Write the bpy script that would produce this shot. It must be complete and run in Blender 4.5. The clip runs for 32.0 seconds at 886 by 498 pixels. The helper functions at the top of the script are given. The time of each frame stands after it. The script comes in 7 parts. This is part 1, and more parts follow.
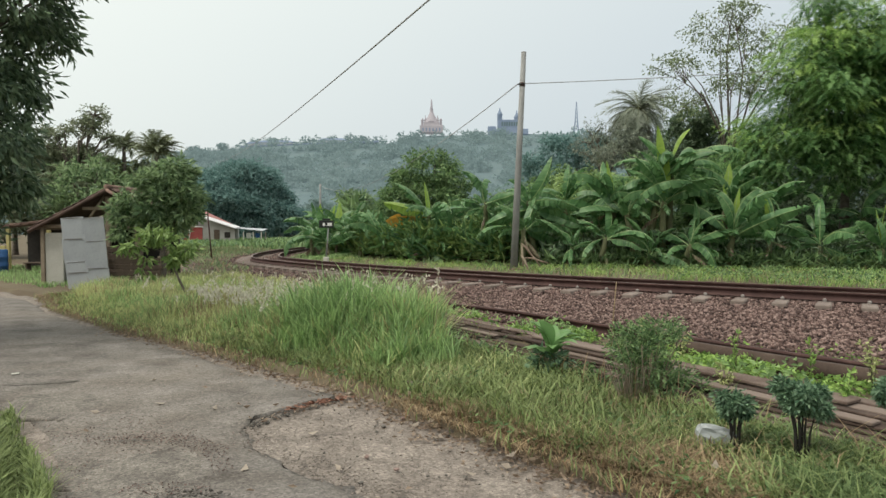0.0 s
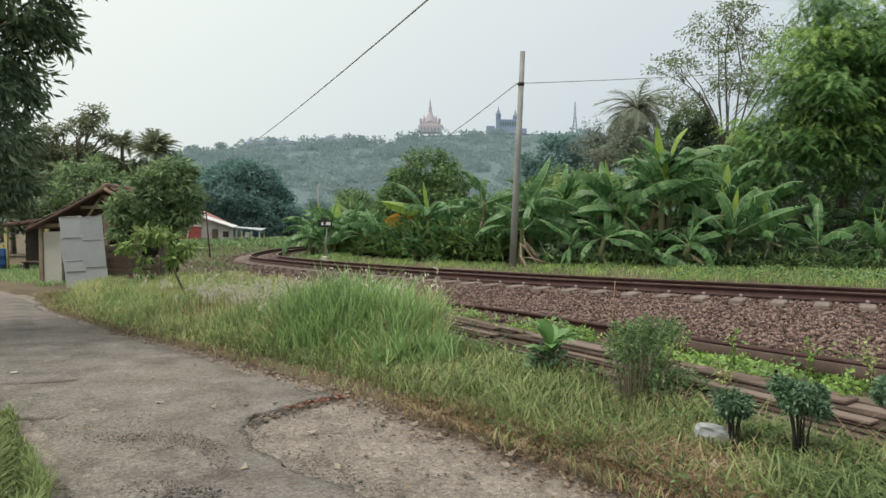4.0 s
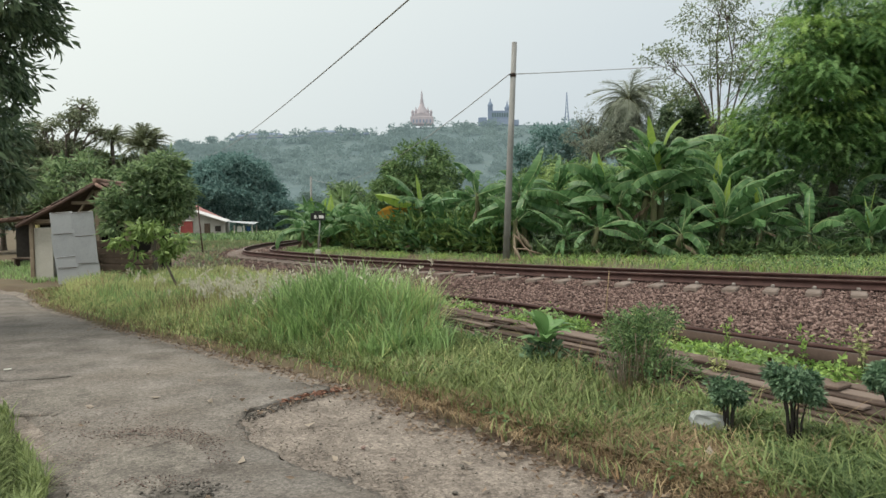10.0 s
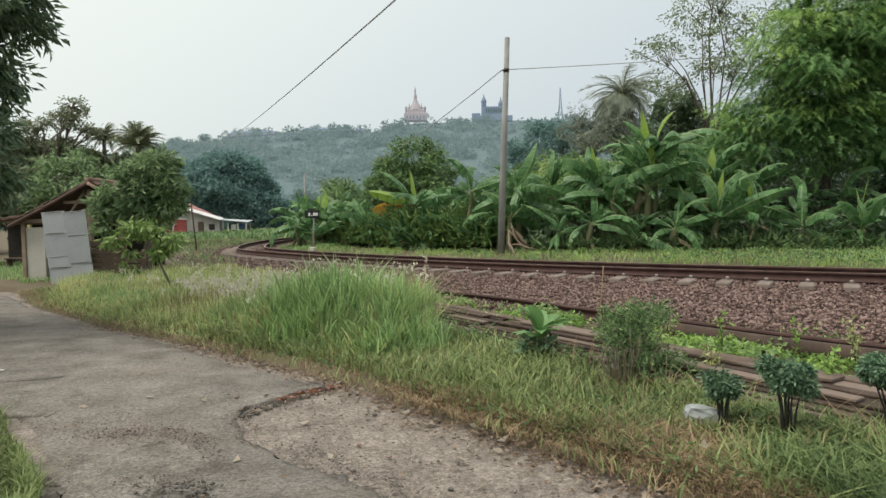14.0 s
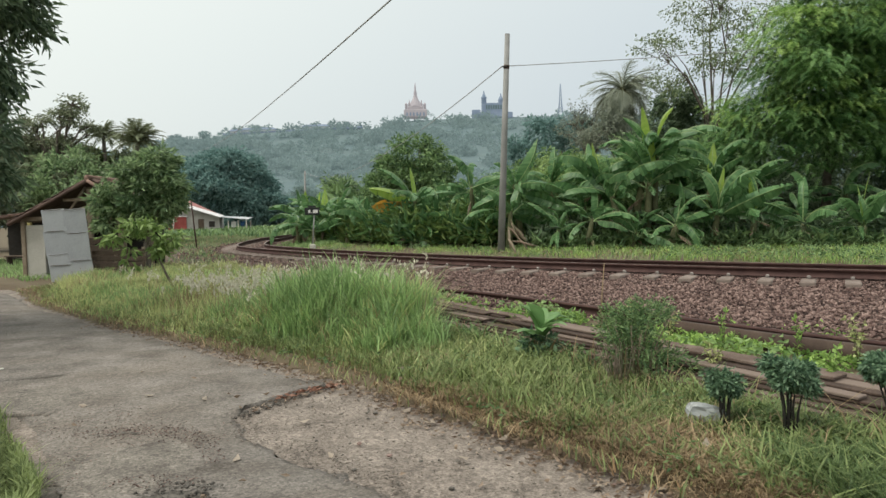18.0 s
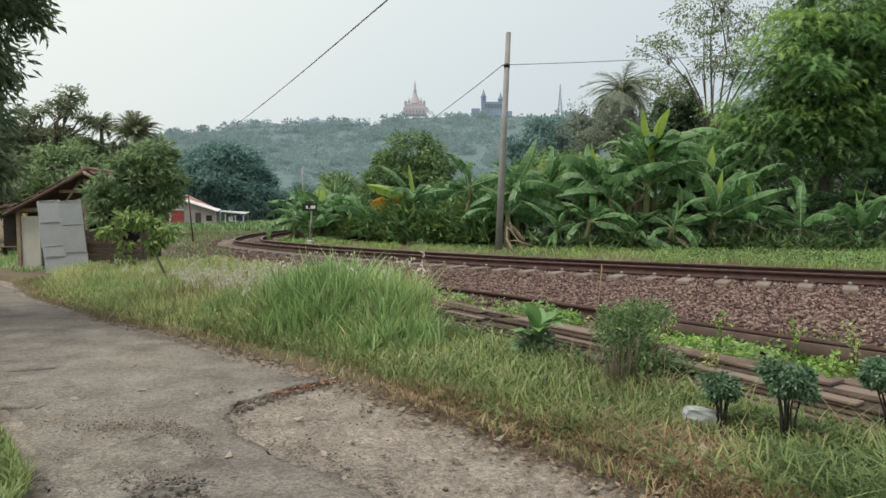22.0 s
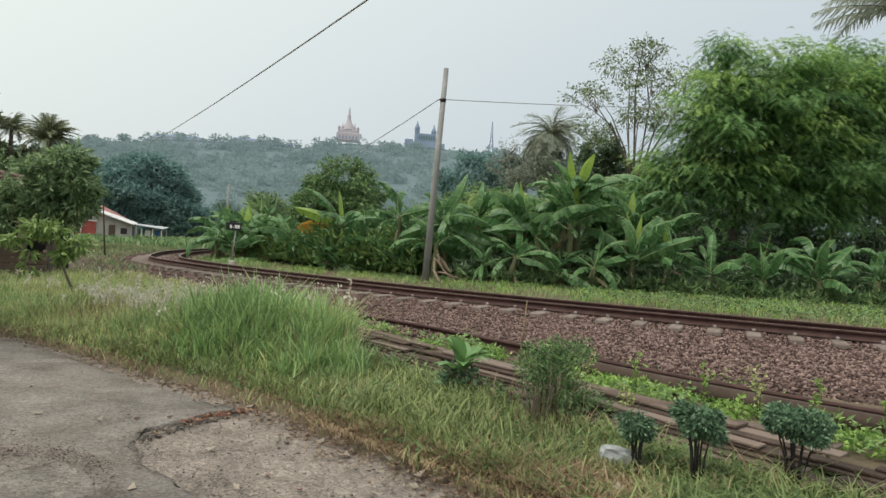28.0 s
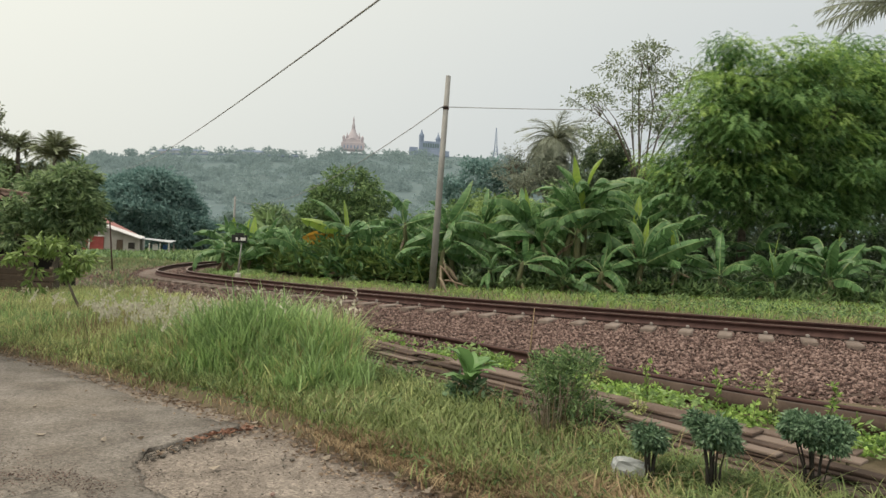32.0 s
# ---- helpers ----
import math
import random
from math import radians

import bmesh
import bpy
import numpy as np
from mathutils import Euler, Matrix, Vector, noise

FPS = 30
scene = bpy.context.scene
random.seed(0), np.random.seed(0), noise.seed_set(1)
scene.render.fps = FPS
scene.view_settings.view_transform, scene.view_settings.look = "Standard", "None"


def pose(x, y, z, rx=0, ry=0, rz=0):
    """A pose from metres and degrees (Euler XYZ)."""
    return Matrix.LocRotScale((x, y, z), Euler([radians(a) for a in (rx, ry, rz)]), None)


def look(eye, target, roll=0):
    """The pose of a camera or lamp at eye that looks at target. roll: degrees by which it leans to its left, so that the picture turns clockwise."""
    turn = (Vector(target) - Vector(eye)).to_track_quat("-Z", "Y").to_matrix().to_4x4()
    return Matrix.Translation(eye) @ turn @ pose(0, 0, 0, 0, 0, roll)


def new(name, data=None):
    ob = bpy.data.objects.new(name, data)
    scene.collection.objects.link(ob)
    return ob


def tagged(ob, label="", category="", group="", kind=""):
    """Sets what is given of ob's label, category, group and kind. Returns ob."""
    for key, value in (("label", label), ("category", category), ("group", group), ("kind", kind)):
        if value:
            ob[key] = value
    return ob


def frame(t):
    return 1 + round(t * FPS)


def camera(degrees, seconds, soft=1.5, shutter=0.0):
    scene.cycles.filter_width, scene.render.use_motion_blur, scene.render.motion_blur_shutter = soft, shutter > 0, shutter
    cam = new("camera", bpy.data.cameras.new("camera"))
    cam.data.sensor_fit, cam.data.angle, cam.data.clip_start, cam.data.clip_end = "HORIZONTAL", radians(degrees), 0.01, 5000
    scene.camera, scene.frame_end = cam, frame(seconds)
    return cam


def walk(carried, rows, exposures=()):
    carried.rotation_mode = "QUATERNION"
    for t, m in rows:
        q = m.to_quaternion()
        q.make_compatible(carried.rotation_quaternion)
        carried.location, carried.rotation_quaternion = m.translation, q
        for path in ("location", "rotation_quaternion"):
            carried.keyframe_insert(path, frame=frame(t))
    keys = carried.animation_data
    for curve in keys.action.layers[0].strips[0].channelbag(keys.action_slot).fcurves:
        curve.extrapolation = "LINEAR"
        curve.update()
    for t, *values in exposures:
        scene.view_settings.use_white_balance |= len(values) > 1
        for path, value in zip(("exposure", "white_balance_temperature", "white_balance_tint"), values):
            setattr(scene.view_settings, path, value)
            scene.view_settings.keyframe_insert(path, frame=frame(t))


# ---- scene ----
cam = camera(69.5, 32.0)
PATH = [
    (0, (0.004, 0.003, 1.551), (0.003, 2.002, 1.492), -0.1),
    (0.5, (0.004, 0.006, 1.549), (0.003, 2.005, 1.49), -0.1),
    (1, (0.001, 0.004, 1.549), (0.0, 2.003, 1.49), -0.1),
    (1.5, (0.0, 0.004, 1.548), (-0.001, 2.003, 1.489), -0.1),
    (2, (-0.001, 0.004, 1.547), (-0.001, 2.003, 1.489), -0.1),
    (2.5, (-0.002, 0.004, 1.547), (-0.003, 2.003, 1.489), -0.0),
    (3, (-0.003, -0.003, 1.548), (-0.001, 1.996, 1.488), -0.0),
    (3.5, (-0.003, -0.001, 1.547), (0.0, 1.998, 1.487), -0.0),
    (5.5, (-0.003, -0.002, 1.546), (0.006, 1.997, 1.482), -0.1),
    (6, (-0.005, 0.0, 1.546), (0.006, 1.999, 1.48), -0.1),
    (6.5, (-0.005, 0.004, 1.542), (0.008, 2.003, 1.474), -0.2),
    (7, (-0.007, 0.001, 1.543), (0.007, 2.0, 1.473), -0.2),
    (7.5, (-0.009, 0.005, 1.542), (0.006, 2.004, 1.47), -0.2),
    (8, (-0.01, 0.005, 1.542), (0.008, 2.004, 1.468), -0.3),
    (8.5, (-0.013, 0.003, 1.542), (0.006, 2.001, 1.465), -0.4),
    (9, (-0.014, 0.007, 1.543), (0.006, 2.005, 1.464), -0.4),
    (9.5, (-0.016, 0.007, 1.54), (0.006, 2.005, 1.459), -0.5),
    (10, (-0.016, 0.0, 1.544), (0.009, 1.998, 1.459), -0.6),
    (10.5, (-0.013, 0.005, 1.541), (0.013, 2.003, 1.455), -0.6),
    (11, (-0.015, 0.003, 1.544), (0.013, 2.001, 1.457), -0.7),
    (11.5, (-0.012, 0.006, 1.546), (0.019, 2.004, 1.456), -0.8),
    (12, (-0.015, 0.006, 1.548), (0.018, 2.004, 1.456), -0.9),
    (12.5, (-0.014, 0.007, 1.547), (0.021, 2.005, 1.454), -1.0),
    (13, (-0.012, 0.007, 1.545), (0.026, 2.005, 1.451), -1.0),
    (13.5, (-0.009, 0.009, 1.543), (0.03, 2.007, 1.448), -1.1),
    (14, (-0.008, 0.009, 1.544), (0.033, 2.007, 1.447), -1.1),
    (14.5, (-0.009, 0.01, 1.544), (0.033, 2.007, 1.447), -1.1),
    (16.5, (-0.006, 0.02, 1.542), (0.035, 2.017, 1.446), -1.2),
    (17, (-0.006, 0.023, 1.545), (0.034, 2.02, 1.447), -1.2),
    (17.5, (-0.008, 0.028, 1.545), (0.032, 2.025, 1.443), -1.2),
    (18, (-0.009, 0.032, 1.551), (0.031, 2.029, 1.444), -1.2),
    (18.5, (-0.01, 0.043, 1.548), (0.029, 2.039, 1.438), -1.1),
    (19, (-0.011, 0.041, 1.547), (0.028, 2.037, 1.434), -1.1),
    (19.5, (-0.013, 0.044, 1.548), (0.027, 2.04, 1.432), -1.0),
    (20, (-0.016, 0.046, 1.545), (0.025, 2.042, 1.429), -1.0),
    (20.5, (-0.016, 0.05, 1.544), (0.027, 2.047, 1.427), -0.9),
    (21, (-0.013, 0.058, 1.545), (0.03, 2.054, 1.427), -0.8),
    (21.5, (-0.013, 0.064, 1.551), (0.033, 2.06, 1.433), -0.5),
    (22, (-0.012, 0.073, 1.549), (0.037, 2.069, 1.436), -0.2),
    (22.5, (-0.015, 0.082, 1.55), (0.041, 2.078, 1.445), 0.3),
    (23, (-0.031, 0.094, 1.548), (0.036, 2.091, 1.455), 0.9),
    (23.5, (-0.034, 0.094, 1.555), (0.053, 2.09, 1.471), 1.4),
    (24, (-0.018, 0.111, 1.547), (0.103, 2.106, 1.476), 1.8),
    (24.5, (-0.005, 0.113, 1.552), (0.155, 2.106, 1.493), 2.2),
    (25, (0.0, 0.123, 1.557), (0.2, 2.113, 1.507), 2.5),
    (25.5, (-0.016, 0.124, 1.563), (0.218, 2.11, 1.52), 2.9),
    (27.5, (-0.049, 0.093, 1.563), (0.227, 2.074, 1.542), 3.2),
    (28, (-0.048, 0.08, 1.563), (0.228, 2.06, 1.548), 3.2),
    (28.5, (-0.058, 0.091, 1.568), (0.219, 2.072, 1.562), 3.4),
    (29, (-0.058, 0.089, 1.572), (0.218, 2.07, 1.574), 3.3),
    (29.5, (-0.065, 0.083, 1.577), (0.211, 2.064, 1.586), 3.4),
    (30, (-0.04, 0.08, 1.579), (0.23, 2.061, 1.597), 3.0),
    (30.5, (-0.022, 0.094, 1.581), (0.242, 2.077, 1.6), 2.6),
    (31, (-0.017, 0.142, 1.588), (0.241, 2.125, 1.604), 2.3),
    (31.5, (-0.016, 0.159, 1.589), (0.24, 2.143, 1.6), 2.2),
    (32, (-0.015, 0.161, 1.588), (0.239, 2.145, 1.594), 1.9),
]
walk(cam, [(t, look(e, g, r)) for t, e, g, r in PATH], [(0, 0.1, 6450, 9), (14, 0.1, 6450, 9), (22.5, 0.1, 6450, 9), (24, 0.03, 6400, 9), (25, 0.1, 6400, 9), (28, 0.04, 6400, 9), (30, 0.12, 6650, 9), (31, 0.06, 6800, 10), (32, 0.06, 6950, 11)])

# ---- light ----
SUN_EL, SUN_AZ = radians(60), radians(-110)      # azimuth from +y, towards +x positive
world = bpy.data.worlds.new("hazy_sky")
scene.world = world
world.use_nodes = True
wn, wl = world.node_tree.nodes, world.node_tree.links
wn.clear()
sky = wn.new("ShaderNodeTexSky")
sky.sky_type, sky.sun_disc = "NISHITA", False
sky.sun_elevation, sky.sun_rotation = SUN_EL, SUN_AZ
sky.dust_density, sky.air_density, sky.ozone_density = 6.0, 1.5, 1.0
haze = wn.new("ShaderNodeMix")
haze.data_type = "RGBA"
haze.inputs[0].default_value = 0.86
bg = wn.new("ShaderNodeBackground")
# thin cloud veil: paler towards the sun, cooler away from it
tc = wn.new("ShaderNodeTexCoord")
dot = wn.new("ShaderNodeVectorMath")
dot.operation = "DOT_PRODUCT"
dot.inputs[1].default_value = (math.sin(SUN_AZ) * math.cos(SUN_EL), math.cos(SUN_AZ) * math.cos(SUN_EL), math.sin(SUN_EL))
veil = wn.new("ShaderNodeValToRGB")
half = wn.new("ShaderNodeMath")
half.operation = "MULTIPLY_ADD"
half.inputs[1].default_value, half.inputs[2].default_value = 0.5, 0.5
veil.color_ramp.elements[0].position, veil.color_ramp.elements[0].color = 0.38, (6.0, 6.7, 7.25, 1)
veil.color_ramp.elements[1].position, veil.color_ramp.elements[1].color = 0.68, (9.4, 9.8, 9.15, 1)
strength = 0.1
bg.inputs["Strength"].default_value = strength
wout = wn.new("ShaderNodeOutputWorld")
wl.new(tc.outputs["Generated"], dot.inputs[0])
wl.new(dot.outputs["Value"], half.inputs[0])
wl.new(half.outputs[0], veil.inputs[0])
wl.new(sky.outputs[0], haze.inputs[6])
wl.new(veil.outputs[0], haze.inputs[7])
wl.new(haze.outputs[2], bg.inputs["Color"])
wl.new(bg.outputs[0], wout.inputs[0])

sun = new("sun", bpy.data.lights.new("sun", "SUN"))
sun.data.energy, sun.data.angle, sun.data.color = 2.7, radians(40), (1.0, 0.95, 0.85)
sun.rotation_euler = Vector((math.sin(SUN_AZ) * math.cos(SUN_EL), math.cos(SUN_AZ) * math.cos(SUN_EL), math.sin(SUN_EL))).to_track_quat("Z", "Y").to_euler()



# ---- materials ----
def material(name, stops, scale=3.0, rough=0.85, bump=0.3, fine=40.0, metal=0.0, island=0.0, through_light=0.0, spec=0.3, detail=6.0, glow=0.0, per_object=0.0, relief=0.02):
    """A procedural surface: colours in stops [(position, rgb)] run by noise at two scales, with fine relief."""
    m = bpy.data.materials.new(name)
    m.use_nodes = True
    n, l = m.node_tree.nodes, m.node_tree.links
    p = n["Principled BSDF"]
    p.inputs["Roughness"].default_value, p.inputs["Metallic"].default_value = rough, metal
    p.inputs["Specular IOR Level"].default_value = spec
    co = n.new("ShaderNodeTexCoord")
    big = n.new("ShaderNodeTexNoise")
    big.inputs["Scale"].default_value, big.inputs["Detail"].default_value = scale, detail
    small = n.new("ShaderNodeTexNoise")
    small.inputs["Scale"].default_value, small.inputs["Detail"].default_value = fine, 3.0
    l.new(co.outputs["Object"], big.inputs["Vector"])
    l.new(co.outputs["Object"], small.inputs["Vector"])
    mix = n.new("ShaderNodeMath")
    mix.operation = "MULTIPLY_ADD"
    l.new(small.outputs[0], mix.inputs[0])
    mix.inputs[1].default_value = 0.45
    l.new(big.outputs[0], mix.inputs[2])
    off = n.new("ShaderNodeMath")
    off.operation = "SUBTRACT"
    l.new(mix.outputs[0], off.inputs[0])
    off.inputs[1].default_value = 0.225
    value = off
    for amount, kind in ((island, "island"), (per_object, "object")):
        if amount:
            if kind == "island":
                src = n.new("ShaderNodeNewGeometry").outputs["Random Per Island"]
            else:
                src = n.new("ShaderNodeObjectInfo").outputs["Random"]
            ad = n.new("ShaderNodeMath")
            ad.operation = "MULTIPLY_ADD"
            l.new(src, ad.inputs[0])
            ad.inputs[1].default_value = amount
            l.new(value.outputs[0], ad.inputs[2])
            sb = n.new("ShaderNodeMath")
            sb.operation = "SUBTRACT"
            l.new(ad.outputs[0], sb.inputs[0])
            sb.inputs[1].default_value = amount / 2
            value = sb
    ramp = n.new("ShaderNodeValToRGB")
    els = ramp.color_ramp.elements
    while len(els) < len(stops):
        els.new(0.5)
    for e, (pos, c) in zip(els, stops):
        e.position, e.color = pos, (*c, 1)
    l.new(value.outputs[0], ramp.inputs[0])
    l.new(ramp.outputs[0], p.inputs["Base Color"])
    if bump:
        b = n.new("ShaderNodeBump")
        b.inputs["Strength"].default_value, b.inputs["Distance"].default_value = bump, relief
        l.new(mix.outputs[0], b.inputs["Height"])
        l.new(b.outputs[0], p.inputs["Normal"])
    if glow:
        l.new(ramp.outputs[0], p.inputs["Emission Color"])
        p.inputs["Emission Strength"].default_value = glow
    if through_light:
        tr = n.new("ShaderNodeBsdfTranslucent")
        l.new(ramp.outputs[0], tr.inputs["Color"])
        ms = n.new("ShaderNodeMixShader")
        ms.inputs[0].default_value = through_light
        l.new(p.outputs[0], ms.inputs[1])
        l.new(tr.outputs[0], ms.inputs[2])
        l.new(ms.outputs[0], n["Material Output"].inputs["Surface"])
    return m


def leafy(name, dark, light, island=0.9, through_light=0.3, rough=0.55, scale=0.6, glow=0.0):
    mid = tuple((a + b) / 2 for a, b in zip(dark, light))
    return material(name, [(0.15, dark), (0.5, mid), (0.85, light)], scale=scale, rough=rough, bump=0, fine=6, island=island, through_light=through_light, spec=0.35, glow=glow)


M_soil = material("soil", [(0.2, (0.08, 0.058, 0.04)), (0.5, (0.115, 0.09, 0.058)), (0.75, (0.15, 0.125, 0.078))], 0.8, 0.95, 0.6, 30)
def speckled(m, scales):
    """Grains of uneven brightness, a cell each, over a surface."""
    n, l = m.node_tree.nodes, m.node_tree.links
    p = n["Principled BSDF"]
    co = [q for q in n if q.type == "TEX_COORD"][0]
    for scale, low, high in scales:
        src = p.inputs["Base Color"].links[0].from_socket
        cells, split, ramp, mul = n.new("ShaderNodeTexVoronoi"), n.new("ShaderNodeSeparateColor"), n.new("ShaderNodeValToRGB"), n.new("ShaderNodeMix")
        cells.inputs["Scale"].default_value = scale
        ramp.color_ramp.elements[0].color, ramp.color_ramp.elements[1].color = (low, low, low, 1), (high, high, high, 1)
        mul.data_type, mul.blend_type = "RGBA", "MULTIPLY"
        mul.inputs[0].default_value = 1.0
        l.new(co.outputs["Object"], cells.inputs["Vector"])
        l.new(cells.outputs["Color"], split.inputs[0])
        l.new(split.outputs[0], ramp.inputs[0])
        l.new(src, mul.inputs[6])
        l.new(ramp.outputs[0], mul.inputs[7])
        l.new(mul.outputs[2], p.inputs["Base Color"])
    return m


M_dirt = material("sandy_dirt", [(0.22, (0.108, 0.09, 0.077)), (0.45, (0.188, 0.159, 0.136)), (0.8, (0.275, 0.236, 0.203))], 3.0, 0.95, 1.0, 45, detail=12.0, relief=0.006)


def worn_road(name):
    """Grey asphalt with tan dust lying in broad patches, dark worn stains and a coarse gritty face."""
    m = material(name, [(0.22, (0.077, 0.067, 0.058)), (0.42, (0.134, 0.12, 0.107)), (0.6, (0.166, 0.149, 0.134)), (0.85, (0.242, 0.219, 0.197))], 2.4, 0.92, 1.0, 60, detail=12.0, relief=0.005)
    n, l = m.node_tree.nodes, m.node_tree.links
    p = n["Principled BSDF"]
    base = p.inputs["Base Color"].links[0].from_socket
    co = [q for q in n if q.type == "TEX_COORD"][0]
    dust = n.new("ShaderNodeTexNoise")
    dust.inputs["Scale"].default_value, dust.inputs["Detail"].default_value = 0.55, 7.0
    grain = n.new("ShaderNodeTexVoronoi")
    grain.inputs["Scale"].default_value = 38.0
    rd, rg = n.new("ShaderNodeValToRGB"), n.new("ShaderNodeValToRGB")
    rd.color_ramp.elements[0].position, rd.color_ramp.elements[1].position = 0.46, 0.80
    rg.color_ramp.elements[0].position, rg.color_ramp.elements[0].color = 0.0, (0.62, 0.62, 0.62, 1)
    rg.color_ramp.elements[1].position, rg.color_ramp.elements[1].color = 0.5, (1.12, 1.12, 1.12, 1)
    mx, mg = n.new("ShaderNodeMix"), n.new("ShaderNodeMix")
    mx.data_type, mg.data_type, mg.blend_type = "RGBA", "RGBA", "MULTIPLY"
    mx.inputs[7].default_value = (0.19, 0.165, 0.14, 1)
    mg.inputs[0].default_value = 0.75
    for t in (dust, grain):
        l.new(co.outputs["Object"], t.inputs["Vector"])
    l.new(dust.outputs[0], rd.inputs[0])
    l.new(rd.outputs[0], mx.inputs[0])
    l.new(base, mx.inputs[6])
    l.new(grain.outputs["Distance"], rg.inputs[0])
    l.new(mx.outputs[2], mg.inputs[6])
    l.new(rg.outputs[0], mg.inputs[7])
    worn, rw, mw = n.new("ShaderNodeTexNoise"), n.new("ShaderNodeValToRGB"), n.new("ShaderNodeMix")
    worn.inputs["Scale"].default_value, worn.inputs["Detail"].default_value = 2.1, 14.0
    rw.color_ramp.elements[0].position, rw.color_ramp.elements[0].color = 0.36, (0.62, 0.58, 0.54, 1)
    rw.color_ramp.elements[1].position, rw.color_ramp.elements[1].color = 0.56, (1, 1, 1, 1)
    mw.data_type, mw.blend_type = "RGBA", "MULTIPLY"
    mw.inputs[0].default_value = 0.5
    l.new(co.outputs["Object"], worn.inputs["Vector"])
    l.new(worn.outputs[0], rw.inputs[0])
    l.new(mg.outputs[2], mw.inputs[6])
    l.new(rw.outputs[0], mw.inputs[7])
    l.new(mw.outputs[2], p.inputs["Base Color"])
    return m


M_asphalt = speckled(worn_road("worn_asphalt"), [(46, 0.76, 1.24), (110, 0.78, 1.22)])
speckled(M_dirt, [(30, 0.78, 1.2), (85, 0.66, 1.32)])
M_dust = material("trodden_dust", [(0.25, (0.10, 0.088, 0.076)), (0.5, (0.155, 0.138, 0.12)), (0.8, (0.21, 0.188, 0.162))], 4.0, 0.95, 1.0, 50, detail=12.0, relief=0.006)
speckled(M_dust, [(40, 0.72, 1.25), (100, 0.68, 1.3)])
M_broken = material("broken_asphalt", [(0.2, (0.06, 0.054, 0.047)), (0.8, (0.15, 0.135, 0.118))], 14, 0.95, 0.6, 90, island=0.5)
M_ballast = material("ballast_bed", [(0.2, (0.05, 0.034, 0.028)), (0.8, (0.13, 0.092, 0.076))], 18, 0.95, 0.8, 60)
M_stone = material("ballast_stone", [(0.08, (0.037, 0.022, 0.0195)), (0.5, (0.116, 0.072, 0.062)), (0.92, (0.275, 0.193, 0.168))], 6, 0.9, 0.3, 60, island=0.9)
M_rail = material("rusty_rail", [(0.2, (0.040, 0.021, 0.019)), (0.6, (0.076, 0.041, 0.036)), (0.9, (0.120, 0.068, 0.058))], 5, 0.75, 0.25, 50, metal=0.25)
M_railtop = material("worn_rail_head", [(0.2, (0.15, 0.105, 0.085)), (0.8, (0.27, 0.21, 0.18))], 8, 0.5, 0.1, 60, metal=0.6)
M_sleeper = material("concrete_sleeper", [(0.2, (0.13, 0.10, 0.085)), (0.8, (0.24, 0.195, 0.17))], 6, 0.9, 0.35, 60, per_object=0.3)
M_plank = material("weathered_timber", [(0.15, (0.045, 0.03, 0.023)), (0.5, (0.10, 0.069, 0.054)), (0.85, (0.185, 0.142, 0.118))], 3, 0.9, 0.5, 40, per_object=0.9)
M_concrete = material("pole_concrete", [(0.2, (0.185, 0.185, 0.178)), (0.8, (0.31, 0.308, 0.298))], 2, 0.9, 0.3, 60)
M_sheet = material("grey_sheet", [(0.2, (0.28, 0.295, 0.31)), (0.5, (0.36, 0.375, 0.395)), (0.85, (0.44, 0.455, 0.47))], 1.5, 0.65, 0.15, 30, per_object=0.25)
M_wall = material("old_plaster", [(0.2, (0.36, 0.34, 0.29)), (0.8, (0.62, 0.60, 0.55))], 1.2, 0.9, 0.25, 30)
M_housewall = material("stained_plaster", [(0.2, (0.20, 0.19, 0.17)), (0.5, (0.33, 0.315, 0.29)), (0.8, (0.46, 0.445, 0.42))], 0.7, 0.9, 0.25, 30)
M_sack = material("plastic_film", [(0.2, (0.20, 0.215, 0.215)), (0.8, (0.36, 0.375, 0.37))], 6, 0.45, 0.2, 40)
M_beam = material("rusty_beam", [(0.2, (0.045, 0.03, 0.024)), (0.6, (0.08, 0.056, 0.044)), (0.9, (0.13, 0.096, 0.075))], 4, 0.85, 0.3, 40, metal=0.1)
M_clip = material("galvanised_clip", [(0.2, (0.20, 0.18, 0.165)), (0.8, (0.34, 0.31, 0.29))], 6, 0.55, 0.1, 60, metal=0.4)
M_tile = material("clay_tile", [(0.2, (0.085, 0.055, 0.045)), (0.6, (0.18, 0.115, 0.09)), (0.9, (0.30, 0.20, 0.16))], 4, 0.85, 0.4, 40, per_object=0.6)
M_redroof = material("red_roof", [(0.2, (0.24, 0.10, 0.09)), (0.8, (0.36, 0.17, 0.155))], 2, 0.75, 0.2, 30)
M_tin = material("tin_sheet", [(0.2, (0.52, 0.50, 0.50)), (0.8, (0.76, 0.74, 0.74))], 1.5, 0.5, 0.15, 30, metal=0.2)
M_red = material("red_paint", [(0.2, (0.24, 0.05, 0.045)), (0.8, (0.40, 0.10, 0.09))], 2, 0.7, 0.15, 40)
M_darkwood = material("dark_wood", [(0.2, (0.045, 0.032, 0.025)), (0.8, (0.13, 0.095, 0.07))], 4, 0.85, 0.4, 40)
M_wood = material("grey_wood", [(0.2, (0.16, 0.12, 0.085)), (0.8, (0.33, 0.27, 0.20))], 4, 0.85, 0.4, 40)
M_blue = material("blue_tarp", [(0.2, (0.02, 0.06, 0.16)), (0.8, (0.04, 0.12, 0.28))], 3, 0.6, 0.3, 20)
